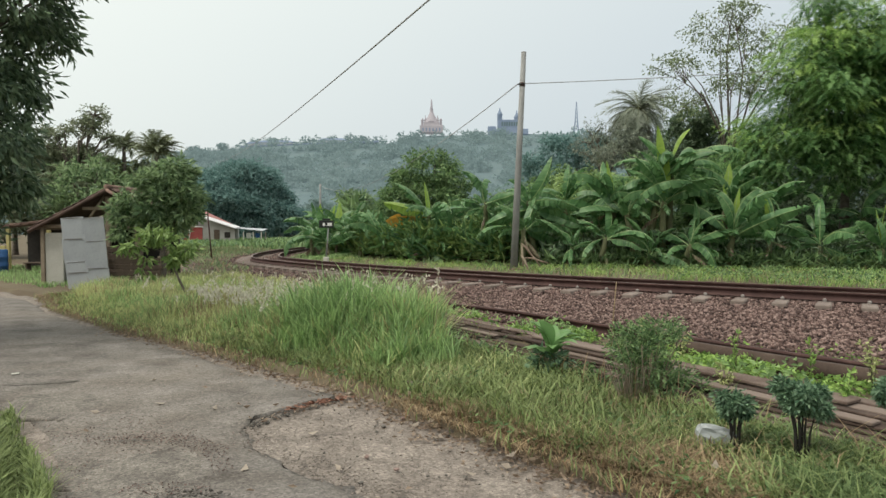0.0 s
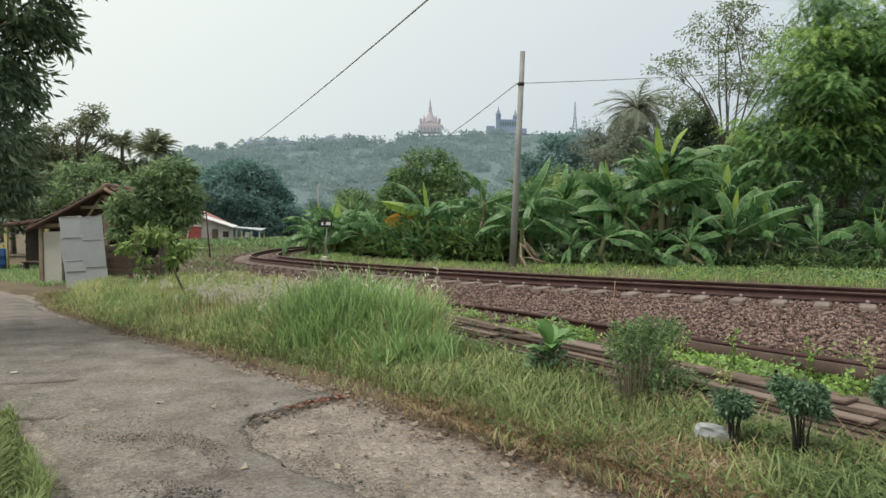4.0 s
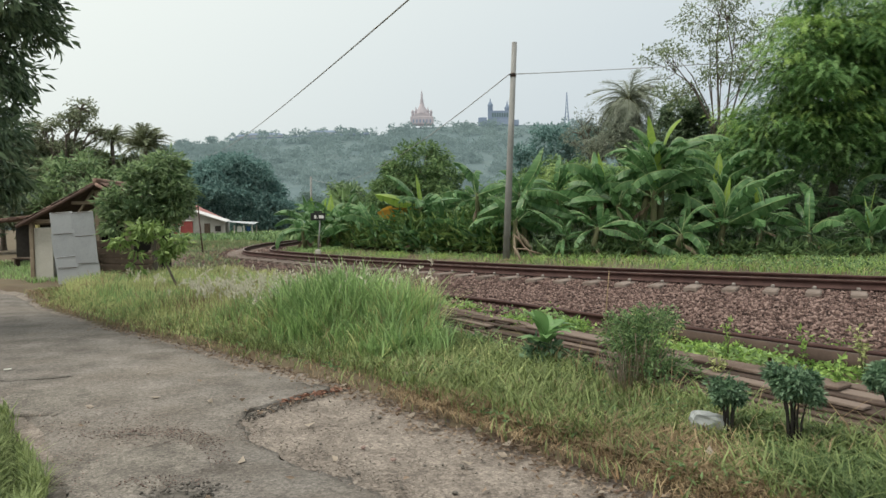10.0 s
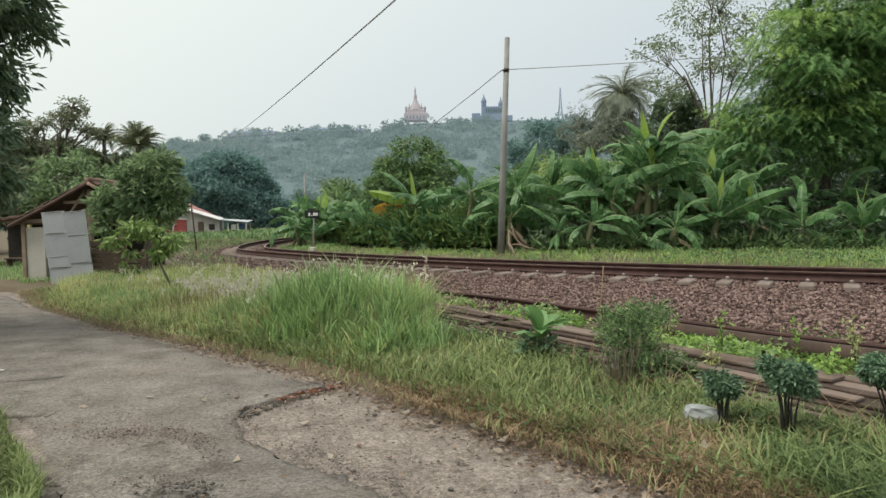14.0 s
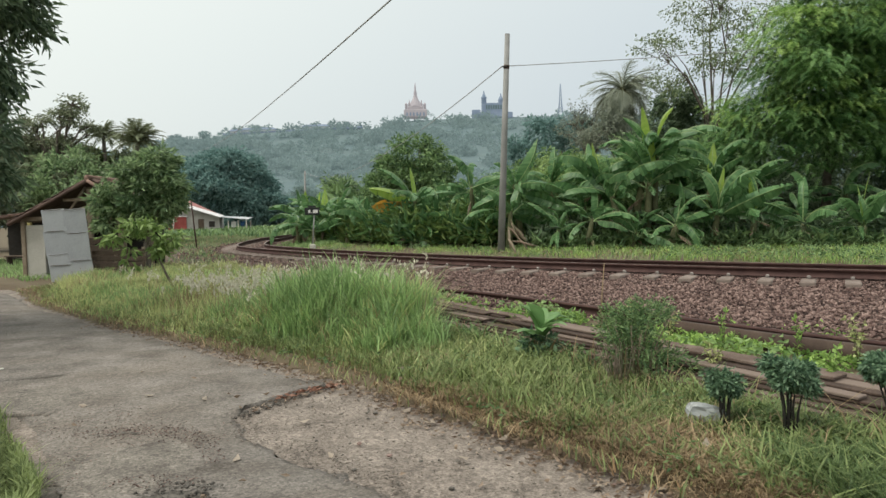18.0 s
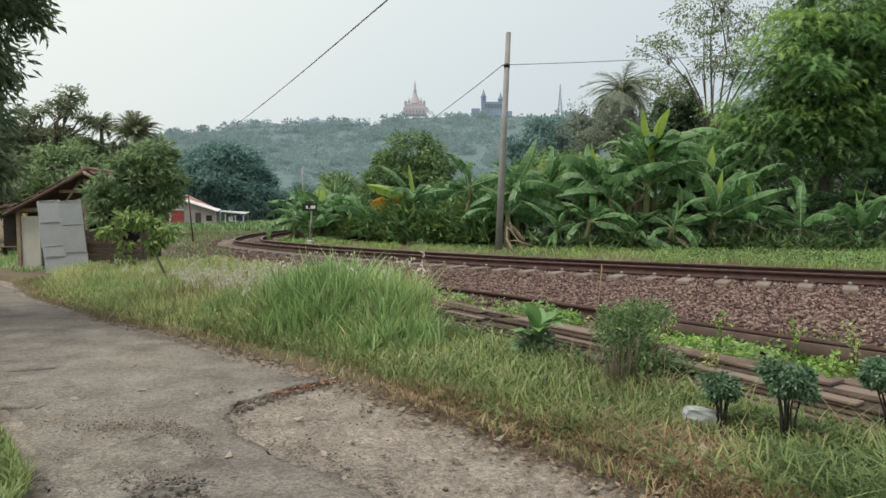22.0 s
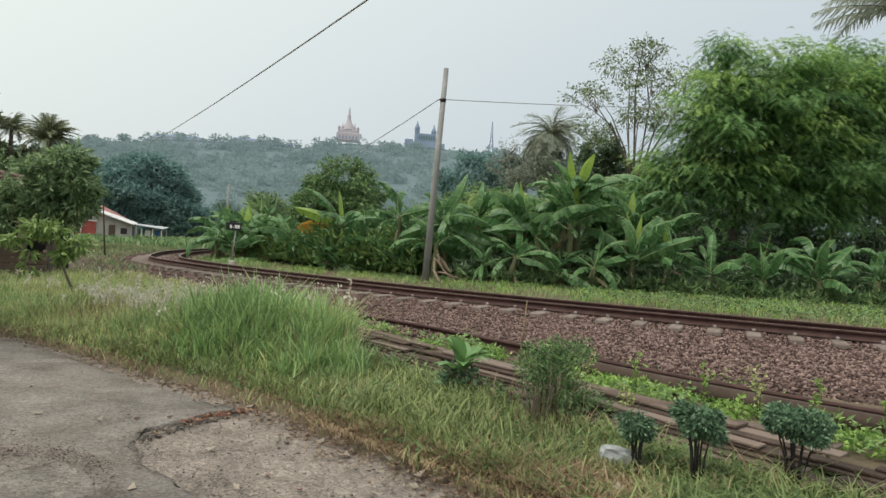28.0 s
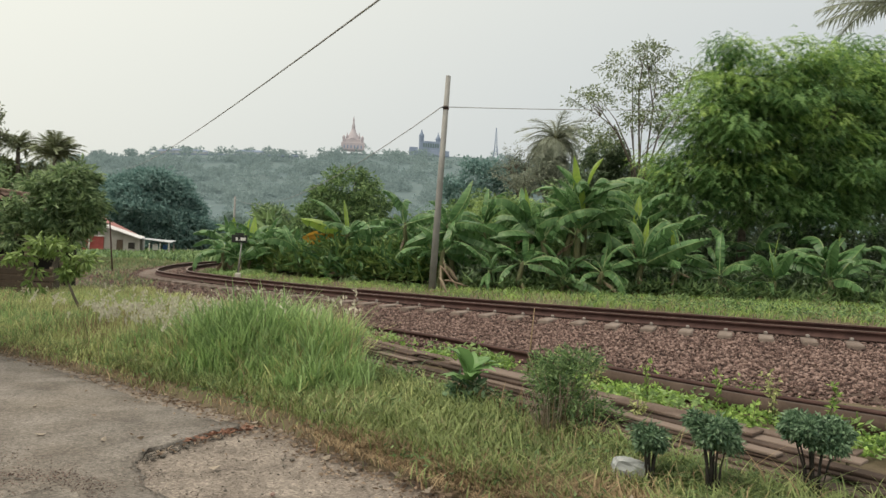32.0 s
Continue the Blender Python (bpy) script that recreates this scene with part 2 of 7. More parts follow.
M_yellow = material("yellow_paint", [(0.2, (0.34, 0.28, 0.10)), (0.8, (0.52, 0.45, 0.20))], 3, 0.8, 0.2, 30)
M_white = material("white_paint", [(0.2, (0.60, 0.60, 0.57)), (0.8, (0.80, 0.80, 0.77))], 6, 0.7, 0.15, 40)
M_black = material("black_paint", [(0.2, (0.012, 0.014, 0.013)), (0.8, (0.03, 0.034, 0.032))], 6, 0.6, 0.1, 40)
# near-black: interior shade as wall colour; also shrub stems and a window
M_dark = material("shade_and_stem_dark", [(0.2, (0.02, 0.018, 0.016)), (0.8, (0.05, 0.045, 0.04))], 2, 0.95, 0.1, 10)
M_cable = material("cable_rubber", [(0.2, (0.26, 0.26, 0.265)), (0.8, (0.38, 0.38, 0.385))], 3, 0.8, 0, 20)
M_bark = material("bark", [(0.2, (0.06, 0.05, 0.04)), (0.8, (0.20, 0.17, 0.14))], 5, 0.95, 0.6, 30)
M_stem = material("banana_stem", [(0.2, (0.055, 0.065, 0.03)), (0.6, (0.12, 0.125, 0.06)), (0.9, (0.14, 0.105, 0.06))], 4, 0.7, 0.3, 20)

G_near = leafy("dark_broad_leaves", (0.075, 0.12, 0.07), (0.23, 0.31, 0.18), rough=0.38)
G_mango = leafy("mango_leaves", (0.10, 0.17, 0.08), (0.33, 0.44, 0.22), rough=0.36, through_light=0.4)
G_sprout = leafy("sprout_leaves", (0.155, 0.25, 0.098), (0.41, 0.57, 0.24), through_light=0.4)
G_guava = leafy("light_broad_leaves", (0.12, 0.20, 0.055), (0.31, 0.42, 0.14))
G_feather = leafy("feathery_leaves", (0.06, 0.148, 0.052), (0.24, 0.40, 0.14), through_light=0.45)
# light on the crown tops, put into a paler leaf green
G_toplit = leafy("toplit_feathery_leaves", (0.17, 0.30, 0.07), (0.42, 0.58, 0.18), through_light=0.5)
G_sparse = leafy("olive_leaves", (0.12, 0.165, 0.075), (0.29, 0.35, 0.175))
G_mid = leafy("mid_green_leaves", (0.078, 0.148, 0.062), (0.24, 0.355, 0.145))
# blue cast and lighter tone put distance haze into the leaves
G_bluish = leafy("hazed_green_leaves", (0.115, 0.21, 0.195), (0.26, 0.395, 0.37), rough=1.0, island=0.9, through_light=0.5)
G_palm = leafy("palm_leaflets", (0.17, 0.20, 0.16), (0.35, 0.385, 0.30), through_light=0.4)
G_olive = leafy("grey_olive_leaves", (0.12, 0.145, 0.085), (0.29, 0.325, 0.20))
G_broad = leafy("broad_fresh_leaf", (0.12, 0.24, 0.08), (0.26, 0.42, 0.17), island=0.3, through_light=0.35, rough=0.38)
# partial haze put into a paler, bluer leaf colour
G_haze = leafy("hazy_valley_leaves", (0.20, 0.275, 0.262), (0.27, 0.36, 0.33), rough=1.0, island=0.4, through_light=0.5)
G_weed = leafy("weed_leaves", (0.12, 0.22, 0.05), (0.36, 0.53, 0.14), through_light=0.4)
G_shrub = leafy("shrub_leaves", (0.05, 0.105, 0.06), (0.20, 0.31, 0.18), rough=0.42)
G_banana = leafy("banana_leaf", (0.05, 0.13, 0.048), (0.185, 0.33, 0.135), island=0.5, through_light=0.38, rough=0.34)
G_rib = leafy("pale_leaf_rib", (0.24, 0.34, 0.14), (0.38, 0.48, 0.24), rough=0.45)
G_banana_y = leafy("young_banana_leaf", (0.22, 0.36, 0.06), (0.40, 0.52, 0.12), island=0.3, through_light=0.5, rough=0.4)
G_banana_d = leafy("dying_banana_leaf", (0.42, 0.20, 0.025), (0.66, 0.40, 0.08), island=0.3, through_light=0.3, rough=0.6)
G_drybrown = leafy("dry_leaf", (0.165, 0.115, 0.085), (0.37, 0.285, 0.21), rough=0.8)
G_redleaf = leafy("red_dead_leaf", (0.17, 0.075, 0.048), (0.40, 0.23, 0.17), rough=0.8)
G_paleleaf = leafy("pale_dead_leaf", (0.28, 0.23, 0.18), (0.46, 0.395, 0.325), rough=0.8)
G_grass = leafy("green_grass", (0.145, 0.24, 0.088), (0.375, 0.53, 0.215), rough=0.5, scale=0.8, through_light=0.45)
G_turf = leafy("verge_turf", (0.11, 0.15, 0.052), (0.30, 0.365, 0.145), rough=0.6, through_light=0.35)
G_grassy = leafy("yellowish_grass", (0.29, 0.33, 0.13), (0.60, 0.63, 0.30), rough=0.6, through_light=0.4)
G_deadbrown = leafy("dark_dead_grass", (0.085, 0.05, 0.028), (0.24, 0.15, 0.08), rough=0.85, through_light=0.2)
# dark green grass, deepened further to hold the shrubs' shade
G_shadegrass = leafy("shaded_grass", (0.06, 0.10, 0.035), (0.18, 0.255, 0.095), rough=0.6, through_light=0.3)
G_straw = leafy("dry_grass", (0.165, 0.115, 0.068), (0.40, 0.30, 0.18), rough=0.8, through_light=0.25)
G_plume = leafy("seed_plume", (0.46, 0.43, 0.34), (0.74, 0.70, 0.59), rough=0.9, through_light=0.35)
# far colours hold the distance haze; glow lifts them, none is a lamp
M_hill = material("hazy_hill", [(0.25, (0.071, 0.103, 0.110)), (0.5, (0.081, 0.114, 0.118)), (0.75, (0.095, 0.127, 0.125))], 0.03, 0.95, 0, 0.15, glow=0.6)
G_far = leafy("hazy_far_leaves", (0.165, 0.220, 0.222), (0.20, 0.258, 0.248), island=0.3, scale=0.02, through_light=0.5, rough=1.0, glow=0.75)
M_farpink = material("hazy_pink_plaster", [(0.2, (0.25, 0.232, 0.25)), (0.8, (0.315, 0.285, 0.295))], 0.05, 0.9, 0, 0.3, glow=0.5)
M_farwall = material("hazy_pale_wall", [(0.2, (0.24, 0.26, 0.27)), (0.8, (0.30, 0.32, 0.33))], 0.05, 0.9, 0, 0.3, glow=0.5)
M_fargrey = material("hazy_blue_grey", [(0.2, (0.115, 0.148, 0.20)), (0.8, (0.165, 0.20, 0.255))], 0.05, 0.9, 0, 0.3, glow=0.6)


# ---- builders ----
def mesh(name, verts, faces, mat, smooth=False):
    me = bpy.data.meshes.new(name)
    me.from_pydata([tuple(v) for v in verts], [], [tuple(f) for f in faces])
    if mat:
        me.materials.append(mat)
    if smooth:
        me.polygons.foreach_set("use_smooth", [True] * len(me.polygons))
    me.update()
    return me


def fast_mesh(name, verts, faces, mat):
    """A mesh from numpy arrays; faces: an (n, 3) or (n, 4) array."""
    me = bpy.data.meshes.new(name)
    v, f = np.asarray(verts, np.float32), np.asarray(faces, np.int32)
    k = f.shape[1]
    me.vertices.add(len(v))
    me.vertices.foreach_set("co", v.ravel())
    me.loops.add(f.size)
    me.loops.foreach_set("vertex_index", f.ravel())
    me.polygons.add(len(f))
    me.polygons.foreach_set("loop_start", np.arange(0, f.size, k, dtype=np.int32))
    me.materials.append(mat)
    me.update(calc_edges=True)
    return me


def empty(name, m=None):
    ob = new(name)
    if m is not None:
        ob.matrix_basis = m
    return ob


def part(name, data, parent, label="", m=None):
    ob = new(name, data)
    ob.parent = parent
    if m is not None:
        ob.matrix_basis = m
    if label:
        ob["label"] = label
    return ob


def box(sx, sy, sz, mat, name="block", bevel=0.01, centre=(0, 0, 0)):
    """A bevelled block; centre is the middle of its base."""
    bm = bmesh.new()
    bmesh.ops.create_cube(bm, size=1)
    bmesh.ops.scale(bm, vec=(sx, sy, sz), verts=bm.verts)
    bmesh.ops.translate(bm, vec=(centre[0], centre[1], centre[2] + sz / 2), verts=bm.verts)
    if bevel:
        bmesh.ops.bevel(bm, geom=bm.edges[:], offset=min(bevel, 0.3 * min(sx, sy, sz)), segments=1, affect="EDGES")
    me = bpy.data.meshes.new(name)
    bm.to_mesh(me)
    bm.free()
    me.materials.append(mat)
    return me


def tube_arrays(pts, radii, n=7):
    """Vertices and quads of a tapered tube along pts."""
    pts = [Vector(p) for p in pts]
    vs, fs = [], []
    for i, p in enumerate(pts):
        d = (pts[min(i + 1, len(pts) - 1)] - pts[max(i - 1, 0)]).normalized()
        u = d.orthogonal().normalized() if abs(d.z) > 0.98 else d.cross(Vector((0, 0, 1))).normalized()
        w = d.cross(u)
        for k in range(n):
            a = 2 * math.pi * k / n
            vs.append(p + (u * math.cos(a) + w * math.sin(a)) * radii[i])
    for i in range(len(pts) - 1):
        for k in range(n):
            fs.append((i * n + k, i * n + (k + 1) % n, (i + 1) * n + (k + 1) % n, (i + 1) * n + k))
    return vs, fs


def tube(name, pts, radii, mat, n=7, caps=True):
    vs, fs = tube_arrays(pts, radii, n)
    if caps:
        fs.append(tuple(range(n - 1, -1, -1)))
        fs.append(tuple(range(len(vs) - n, len(vs))))
    return mesh(name, vs, fs, mat, True)


def tubes(name, runs, mat, n=5):
    """Several tubes in one mesh: runs of (points, radii)."""
    vs, fs = [], []
    for pts, radii in runs:
        v, f = tube_arrays(pts, radii, n)
        o = len(vs)
        vs += v
        fs += [tuple(i + o for i in q) for q in f]
    return mesh(name, vs, fs, mat, True)


def unit(a):
    return a / np.maximum(np.linalg.norm(a, axis=1, keepdims=True), 1e-9)


def leaves(name, c, d, length, width, mat, rng, fold=0.25, curl=0.2):
    """Folded leaves at c that point along d: four corners and two faces each."""
    n = len(c)
    d = unit(d)
    side = unit(np.cross(d, rng.normal(size=(n, 3))))
    up = np.cross(side, d)
    ln = np.broadcast_to(length, (n,))[:, None] * rng.uniform(0.7, 1.25, (n, 1))
    wd = np.broadcast_to(width, (n,))[:, None] * rng.uniform(0.7, 1.25, (n, 1)) / 2
    base, tip = c, c + d * ln - up * ln * curl
    mid = c + d * ln * 0.45
    v = np.stack([base, mid + side * wd + up * wd * fold, tip, mid - side * wd + up * wd * fold], 1).reshape(-1, 3)
    i = np.arange(n)[:, None] * 4
    f = np.concatenate([i + np.array([[0, 1, 2]]), i + np.array([[0, 2, 3]])], 0)
    f = f.reshape(2, n, 3).transpose(1, 0, 2).reshape(-1, 3)
    return fast_mesh(name, v, f, mat)


def crown(name, blobs, clumps, per, length, width, mat, seed, spread=0.35, droop=0.3, shell=0.45):
    """Leaves in many small clumps over the rounded masses blobs (x, y, z, rx, ry, rz)."""
    rng = np.random.default_rng(seed)
    b = np.array(blobs, float)
    weight = (b[:, 3] * b[:, 4] + b[:, 3] * b[:, 5])
    pick = rng.choice(len(b), clumps, p=weight / weight.sum())
    dirs = unit(rng.normal(size=(clumps, 3)))
    r = rng.uniform(shell, 1.0, (clumps, 1)) ** 0.6 * rng.uniform(0.86, 1.16, (clumps, 1))
    cc = b[pick, :3] + dirs * r * b[pick, 3:]
    size = rng.uniform(0.6, 1.3, (clumps, 1)) * spread
    off = unit(rng.normal(size=(clumps * per, 3))) * rng.uniform(0.15, 1.0, (clumps * per, 1))
    off[:, 2] *= 0.75
    c = np.repeat(cc, per, 0) + off * np.repeat(size, per, 0)
    d = off + 0.5 * np.repeat(dirs, per, 0) + rng.normal(size=c.shape) * 0.35
    d[:, 2] -= droop
    return leaves(name, c, d, length, width, mat, rng), cc


def limb_runs(base, top_pts, r0, rng, n=5, stem_top=None):
    """A trunk from base to stem_top, a few main limbs, and twigs that branch from them to the points top_pts."""
    base, stem = Vector(base), Vector(stem_top)
    runs = []
    pts = [base.lerp(stem, k / 5) + Vector(rng.normal(size=3) * r0 * (0.35 if 0 < k < 5 else 0)) for k in range(6)]
    runs.append((pts, [r0 * (1.25 if k == 0 else 1 - 0.09 * k) for k in range(6)]))
    ends = [Vector(t) for t in top_pts]
    mains = []
    for t in ends[:max(3, len(ends) // 6)]:
        s = pts[int(rng.integers(3, 6))]
        size = (t - s).length
        mid = s.lerp(t, 0.5) + Vector((0, 0, size * 0.10)) + Vector(rng.normal(size=3) * size * 0.06)
        k = max(0.3, min(1.0, size / 4))
        line = [s, s.lerp(mid, 0.5), mid, mid.lerp(t, 0.55) + Vector(rng.normal(size=3) * size * 0.03), t]
        runs.append((line, [r0 * 0.5 * k, r0 * 0.4 * k, r0 * 0.3 * k, r0 * 0.2 * k, r0 * 0.06 * k]))
        mains += line[1:4]
    for t in ends[max(3, len(ends) // 6):]:
        s = min(mains, key=lambda q: (q - t).length + (0.8 * max(0.0, q.z - t.z)))
        size = (t - s).length
        mid = s.lerp(t, 0.5) + Vector((0, 0, size * 0.10)) + Vector(rng.normal(size=3) * size * 0.08)
        runs.append(([s, mid, t], [r0 * 0.17, r0 * 0.11, r0 * 0.03]))
    return runs


def tree(name, base, stem_top, r0, blobs, clumps, per, length, width, mat, seed, label, spread=0.35, droop=0.3, limbs=12, shell=0.45, category="tree", bark=None, group="", lobes=5):
    """A tree as one thing: trunk with limbs, and crown."""
    o = Vector(base)
    rng = np.random.default_rng(seed + 77)
    ob = empty(name, Matrix.Translation(o))
    lb = []
    for b in blobs:
        lb.append((b[0] - o.x, b[1] - o.y, b[2] - o.z, *(0.86 * c for c in b[3:])))
        for _ in range(lobes):
            q = unit(rng.normal(size=(1, 3)))[0]
            f = rng.uniform(0.26, 0.46)
            lb.append((b[0] - o.x + q[0] * b[3] * 0.85, b[1] - o.y + q[1] * b[4] * 0.85, b[2] - o.z + q[2] * b[5] * 0.85, b[3] * f, b[4] * f, b[5] * f * 0.8))
    me, cc = crown("crown", lb, clumps, per, length, width, mat, seed, spread, droop, shell)
    ends = cc[rng.choice(len(cc), min(limbs, len(cc)), replace=False)]
    part("trunk", tubes("trunk", limb_runs((0, 0, -0.1), ends, r0, rng, stem_top=Vector(stem_top) - o), bark or M_bark, 6), ob)
    part("crown", me, ob)
    return tagged(ob, label, category, group)


# ---- the lie of the land ----
NEAR_RAIL = [(30, -4.2), (24, -0.4), (16, 4.5), (11.5, 7.3), (7.08, 10.15), (4.85, 11.62), (2.99, 12.95), (1.5, 14.15), (-0.45, 15.95), (-2.1, 17.6), (-3.85, 19.6),
             (-5.5, 21.75), (-7.2, 24.3), (-8.1, 27.2), (-8.75, 31.2), (-8.95, 36), (-8.6, 42), (-7.6, 50), (-5, 62), (-1, 76)]
GAUGE, RAIL_Z = 1.067, 0.52


def smooth_line(pts, step):
    """Points every step metres along a Catmull-Rom line."""
    p = np.array(pts, float)
    out = []
    for i in range(len(p) - 1):
        a, b, c, d = p[max(i - 1, 0)], p[i], p[i + 1], p[min(i + 2, len(p) - 1)]
        for t in np.linspace(0, 1, 30, endpoint=False):
            out.append(0.5 * (2 * b + (c - a) * t + (2 * a - 5 * b + 4 * c - d) * t * t + (3 * b - a - 3 * c + d) * t ** 3))
    out = np.array(out)
    for _ in range(60):
        out[1:-1] = (out[:-2] + 2 * out[1:-1] + out[2:]) / 4
    s = np.concatenate([[0], np.cumsum(np.linalg.norm(np.diff(out, axis=0), axis=1))])
    q = np.arange(0, s[-1], step)
    return np.stack([np.interp(q, s, out[:, k]) for k in range(out.shape[1])], 1)


LINE = smooth_line(NEAR_RAIL, 0.25)
TAN = unit(np.gradient(LINE, axis=0))
NOR = np.stack([TAN[:, 1], -TAN[:, 0]], 1)       # away from the camera's side
if np.mean(NOR[:, 1]) < 0:
    NOR = -NOR


def side_of_track(x, y):
    """Signed distance from the near rail, positive on the road's side."""
    q = np.stack([np.ravel(x), np.ravel(y)], 1).astype(float)
    out = np.empty(len(q))
    for a in range(0, len(q), 4000):
        d = q[a:a + 4000, None, :] - LINE[None]
        k = np.argmin((d ** 2).sum(2), 1)
        dd = d[np.arange(len(k)), k]
        out[a:a + 4000] = -(dd * NOR[k]).sum(1)
        far = np.abs(out[a:a + 4000]) < np.sqrt((dd ** 2).sum(1)) * 0.6
        out[a:a + 4000][far] = np.sign(out[a:a + 4000][far]) * np.sqrt((dd ** 2).sum(1))[far]
    return out.reshape(np.shape(x))


S_KEYS = [-400, -60, -9, -3.2, -2.0, -1.6, 0.6, 3.3, 3.55, 4.2, 6.0, 9.0, 12.0, 400]
Z_KEYS = [0.0, 0.1, 0.34, 0.36, 0.22, 0.20, 0.20, 0.08, 0.11, 0.10, 0.075, 0.055, 0.0, -0.03]
BED_S = [-4.3, -3.95, -2.0, -0.75, -0.36, 0.55, 1.4, 1.75, 2.9]
BED_Z = [0.06, 0.165, 0.225, 0.255, 0.31, 0.345, 0.345, 0.335, 0.30]


def ground_z(x, y):
    x, y = np.asarray(x, float), np.asarray(y, float)
    z = np.interp(side_of_track(x, y), S_KEYS, Z_KEYS)
    return z


def gz(x, y):
    return float(ground_z(np.array([x]), np.array([y]))[0])


# ---- ground, road, track bed ----
def axis(lo, hi, step, far, grow):
    mid = list(np.arange(lo, hi, step))
    a, b, s = [], [], step
    x = hi
    while x < far:
        b.append(x)
        s *= grow
        x += s
    s, x = step, lo
    while x > -far:
        s *= grow
        x -= s
        a.append(x)
    return np.array(a[::-1] + mid + b)


def inside(poly, x, y):
    p = np.array(poly)
    hit = np.zeros(np.shape(x), bool)
    for (x0, y0), (x1, y1) in zip(p, np.roll(p, -1, 0)):
        c = ((y0 > y) != (y1 > y)) & (x < (x1 - x0) * (y - y0) / (y1 - y0 + 1e-12) + x0)
        hit ^= c
    return hit


DIRT = [(-9.4, 14.8), (-7.3, 12.1), (-4.9, 9.75), (-3.3, 8.4), (-2.1, 7.25), (-1.25, 6.5), (-0.6, 5.8), (-0.05, 5.08), (0.45, 4.5), (0.95, 3.9), (1.4, 3.3), (2.1, 2.2), (3.2, 0), (4, -3), (5.5, -14), (-4.5, -14), (-3.4, -3), (-2.8, 0), (-2.3, 3.4),
        (-3.1, 4.6), (-4.5, 5.9), (-8.0, 7.4), (-16, 11), (-30, 16), (-30, 23), (-18, 20), (-12, 17)]
ROAD = [(-0.95, 5.85), (-1.55, 6.45), (-2.4, 7.2), (-3.55, 8.38), (-5.08, 9.68), (-7.4, 11.95), (-9.4, 14.4), (-12, 16), (-18, 19), (-28, 22), (-28, 17), (-16, 11.6), (-8, 7.8), (-4.6, 6.3), (-3.2, 5.0), (-2.6, 4.2),
        (-2.2, 3.4), (-1.8, 2.0), (-1.5, 0), (-1.4, -3), (-1.5, -14), (3.6, -14), (2.2, -3), (1.5, 0), (0.75, 2.2), (-0.3, 3.6), (-0.95, 4.1), (-1.16, 4.34), (-1.38, 4.6), (-1.55, 4.98), (-1.5, 5.24), (-1.37, 5.47), (-1.2, 5.66)]
gx, gy = axis(-13, 9, 0.2, 3000, 1.16), axis(1.5, 27, 0.2, 3000, 1.16)
GX, GY = np.meshgrid(gx, gy, indexing="ij")
GZ = ground_z(GX, GY)
wob = np.array([noise.noise(Vector((x * 0.9, y * 0.9, 3))) + 0.5 * noise.noise(Vector((x * 2.7, y * 2.7, 7))) for x, y in zip(GX.ravel(), GY.ravel())]).reshape(GX.shape)
near_land = (np.abs(GX) < 60) & (np.abs(GY) < 80)
GZ = GZ + np.where(near_land, wob * 0.025, 0)
GZ = GZ - np.where(inside(DIRT, GX, GY), 0.12, 0)
ny = len(gy)
gi = np.arange(len(gx) * ny).reshape(len(gx), ny)
gf = np.stack([gi[:-1, :-1], gi[1:, :-1], gi[1:, 1:], gi[:-1, 1:]], -1).reshape(-1, 4)
ground = new("ground", fast_mesh("ground", np.stack([GX, GY, GZ], -1).reshape(-1, 3), gf, M_soil))
ground.data.polygons.foreach_set("use_smooth", [True] * len(ground.data.polygons))
tagged(ground, "bare earth and thin turf beside the railway", "ground", kind="structure")


def edge_distance(outline, x, y):
    """Distance to the nearest edge of an outline, and the nearest point on it."""
    p = np.array(outline, float)
    best, bx, by = np.full(np.shape(x), 1e9), np.zeros(np.shape(x)), np.zeros(np.shape(x))
    for (x0, y0), (x1, y1) in zip(p, np.roll(p, -1, 0)):
        dx, dy = x1 - x0, y1 - y0
        t = np.clip(((x - x0) * dx + (y - y0) * dy) / (dx * dx + dy * dy + 1e-12), 0, 1)
        qx, qy = x0 + t * dx, y0 + t * dy
        d = np.hypot(x - qx, y - qy)
        c = d < best
        best, bx, by = np.where(c, d, best), np.where(c, qx, bx), np.where(c, qy, by)
    return best, bx, by


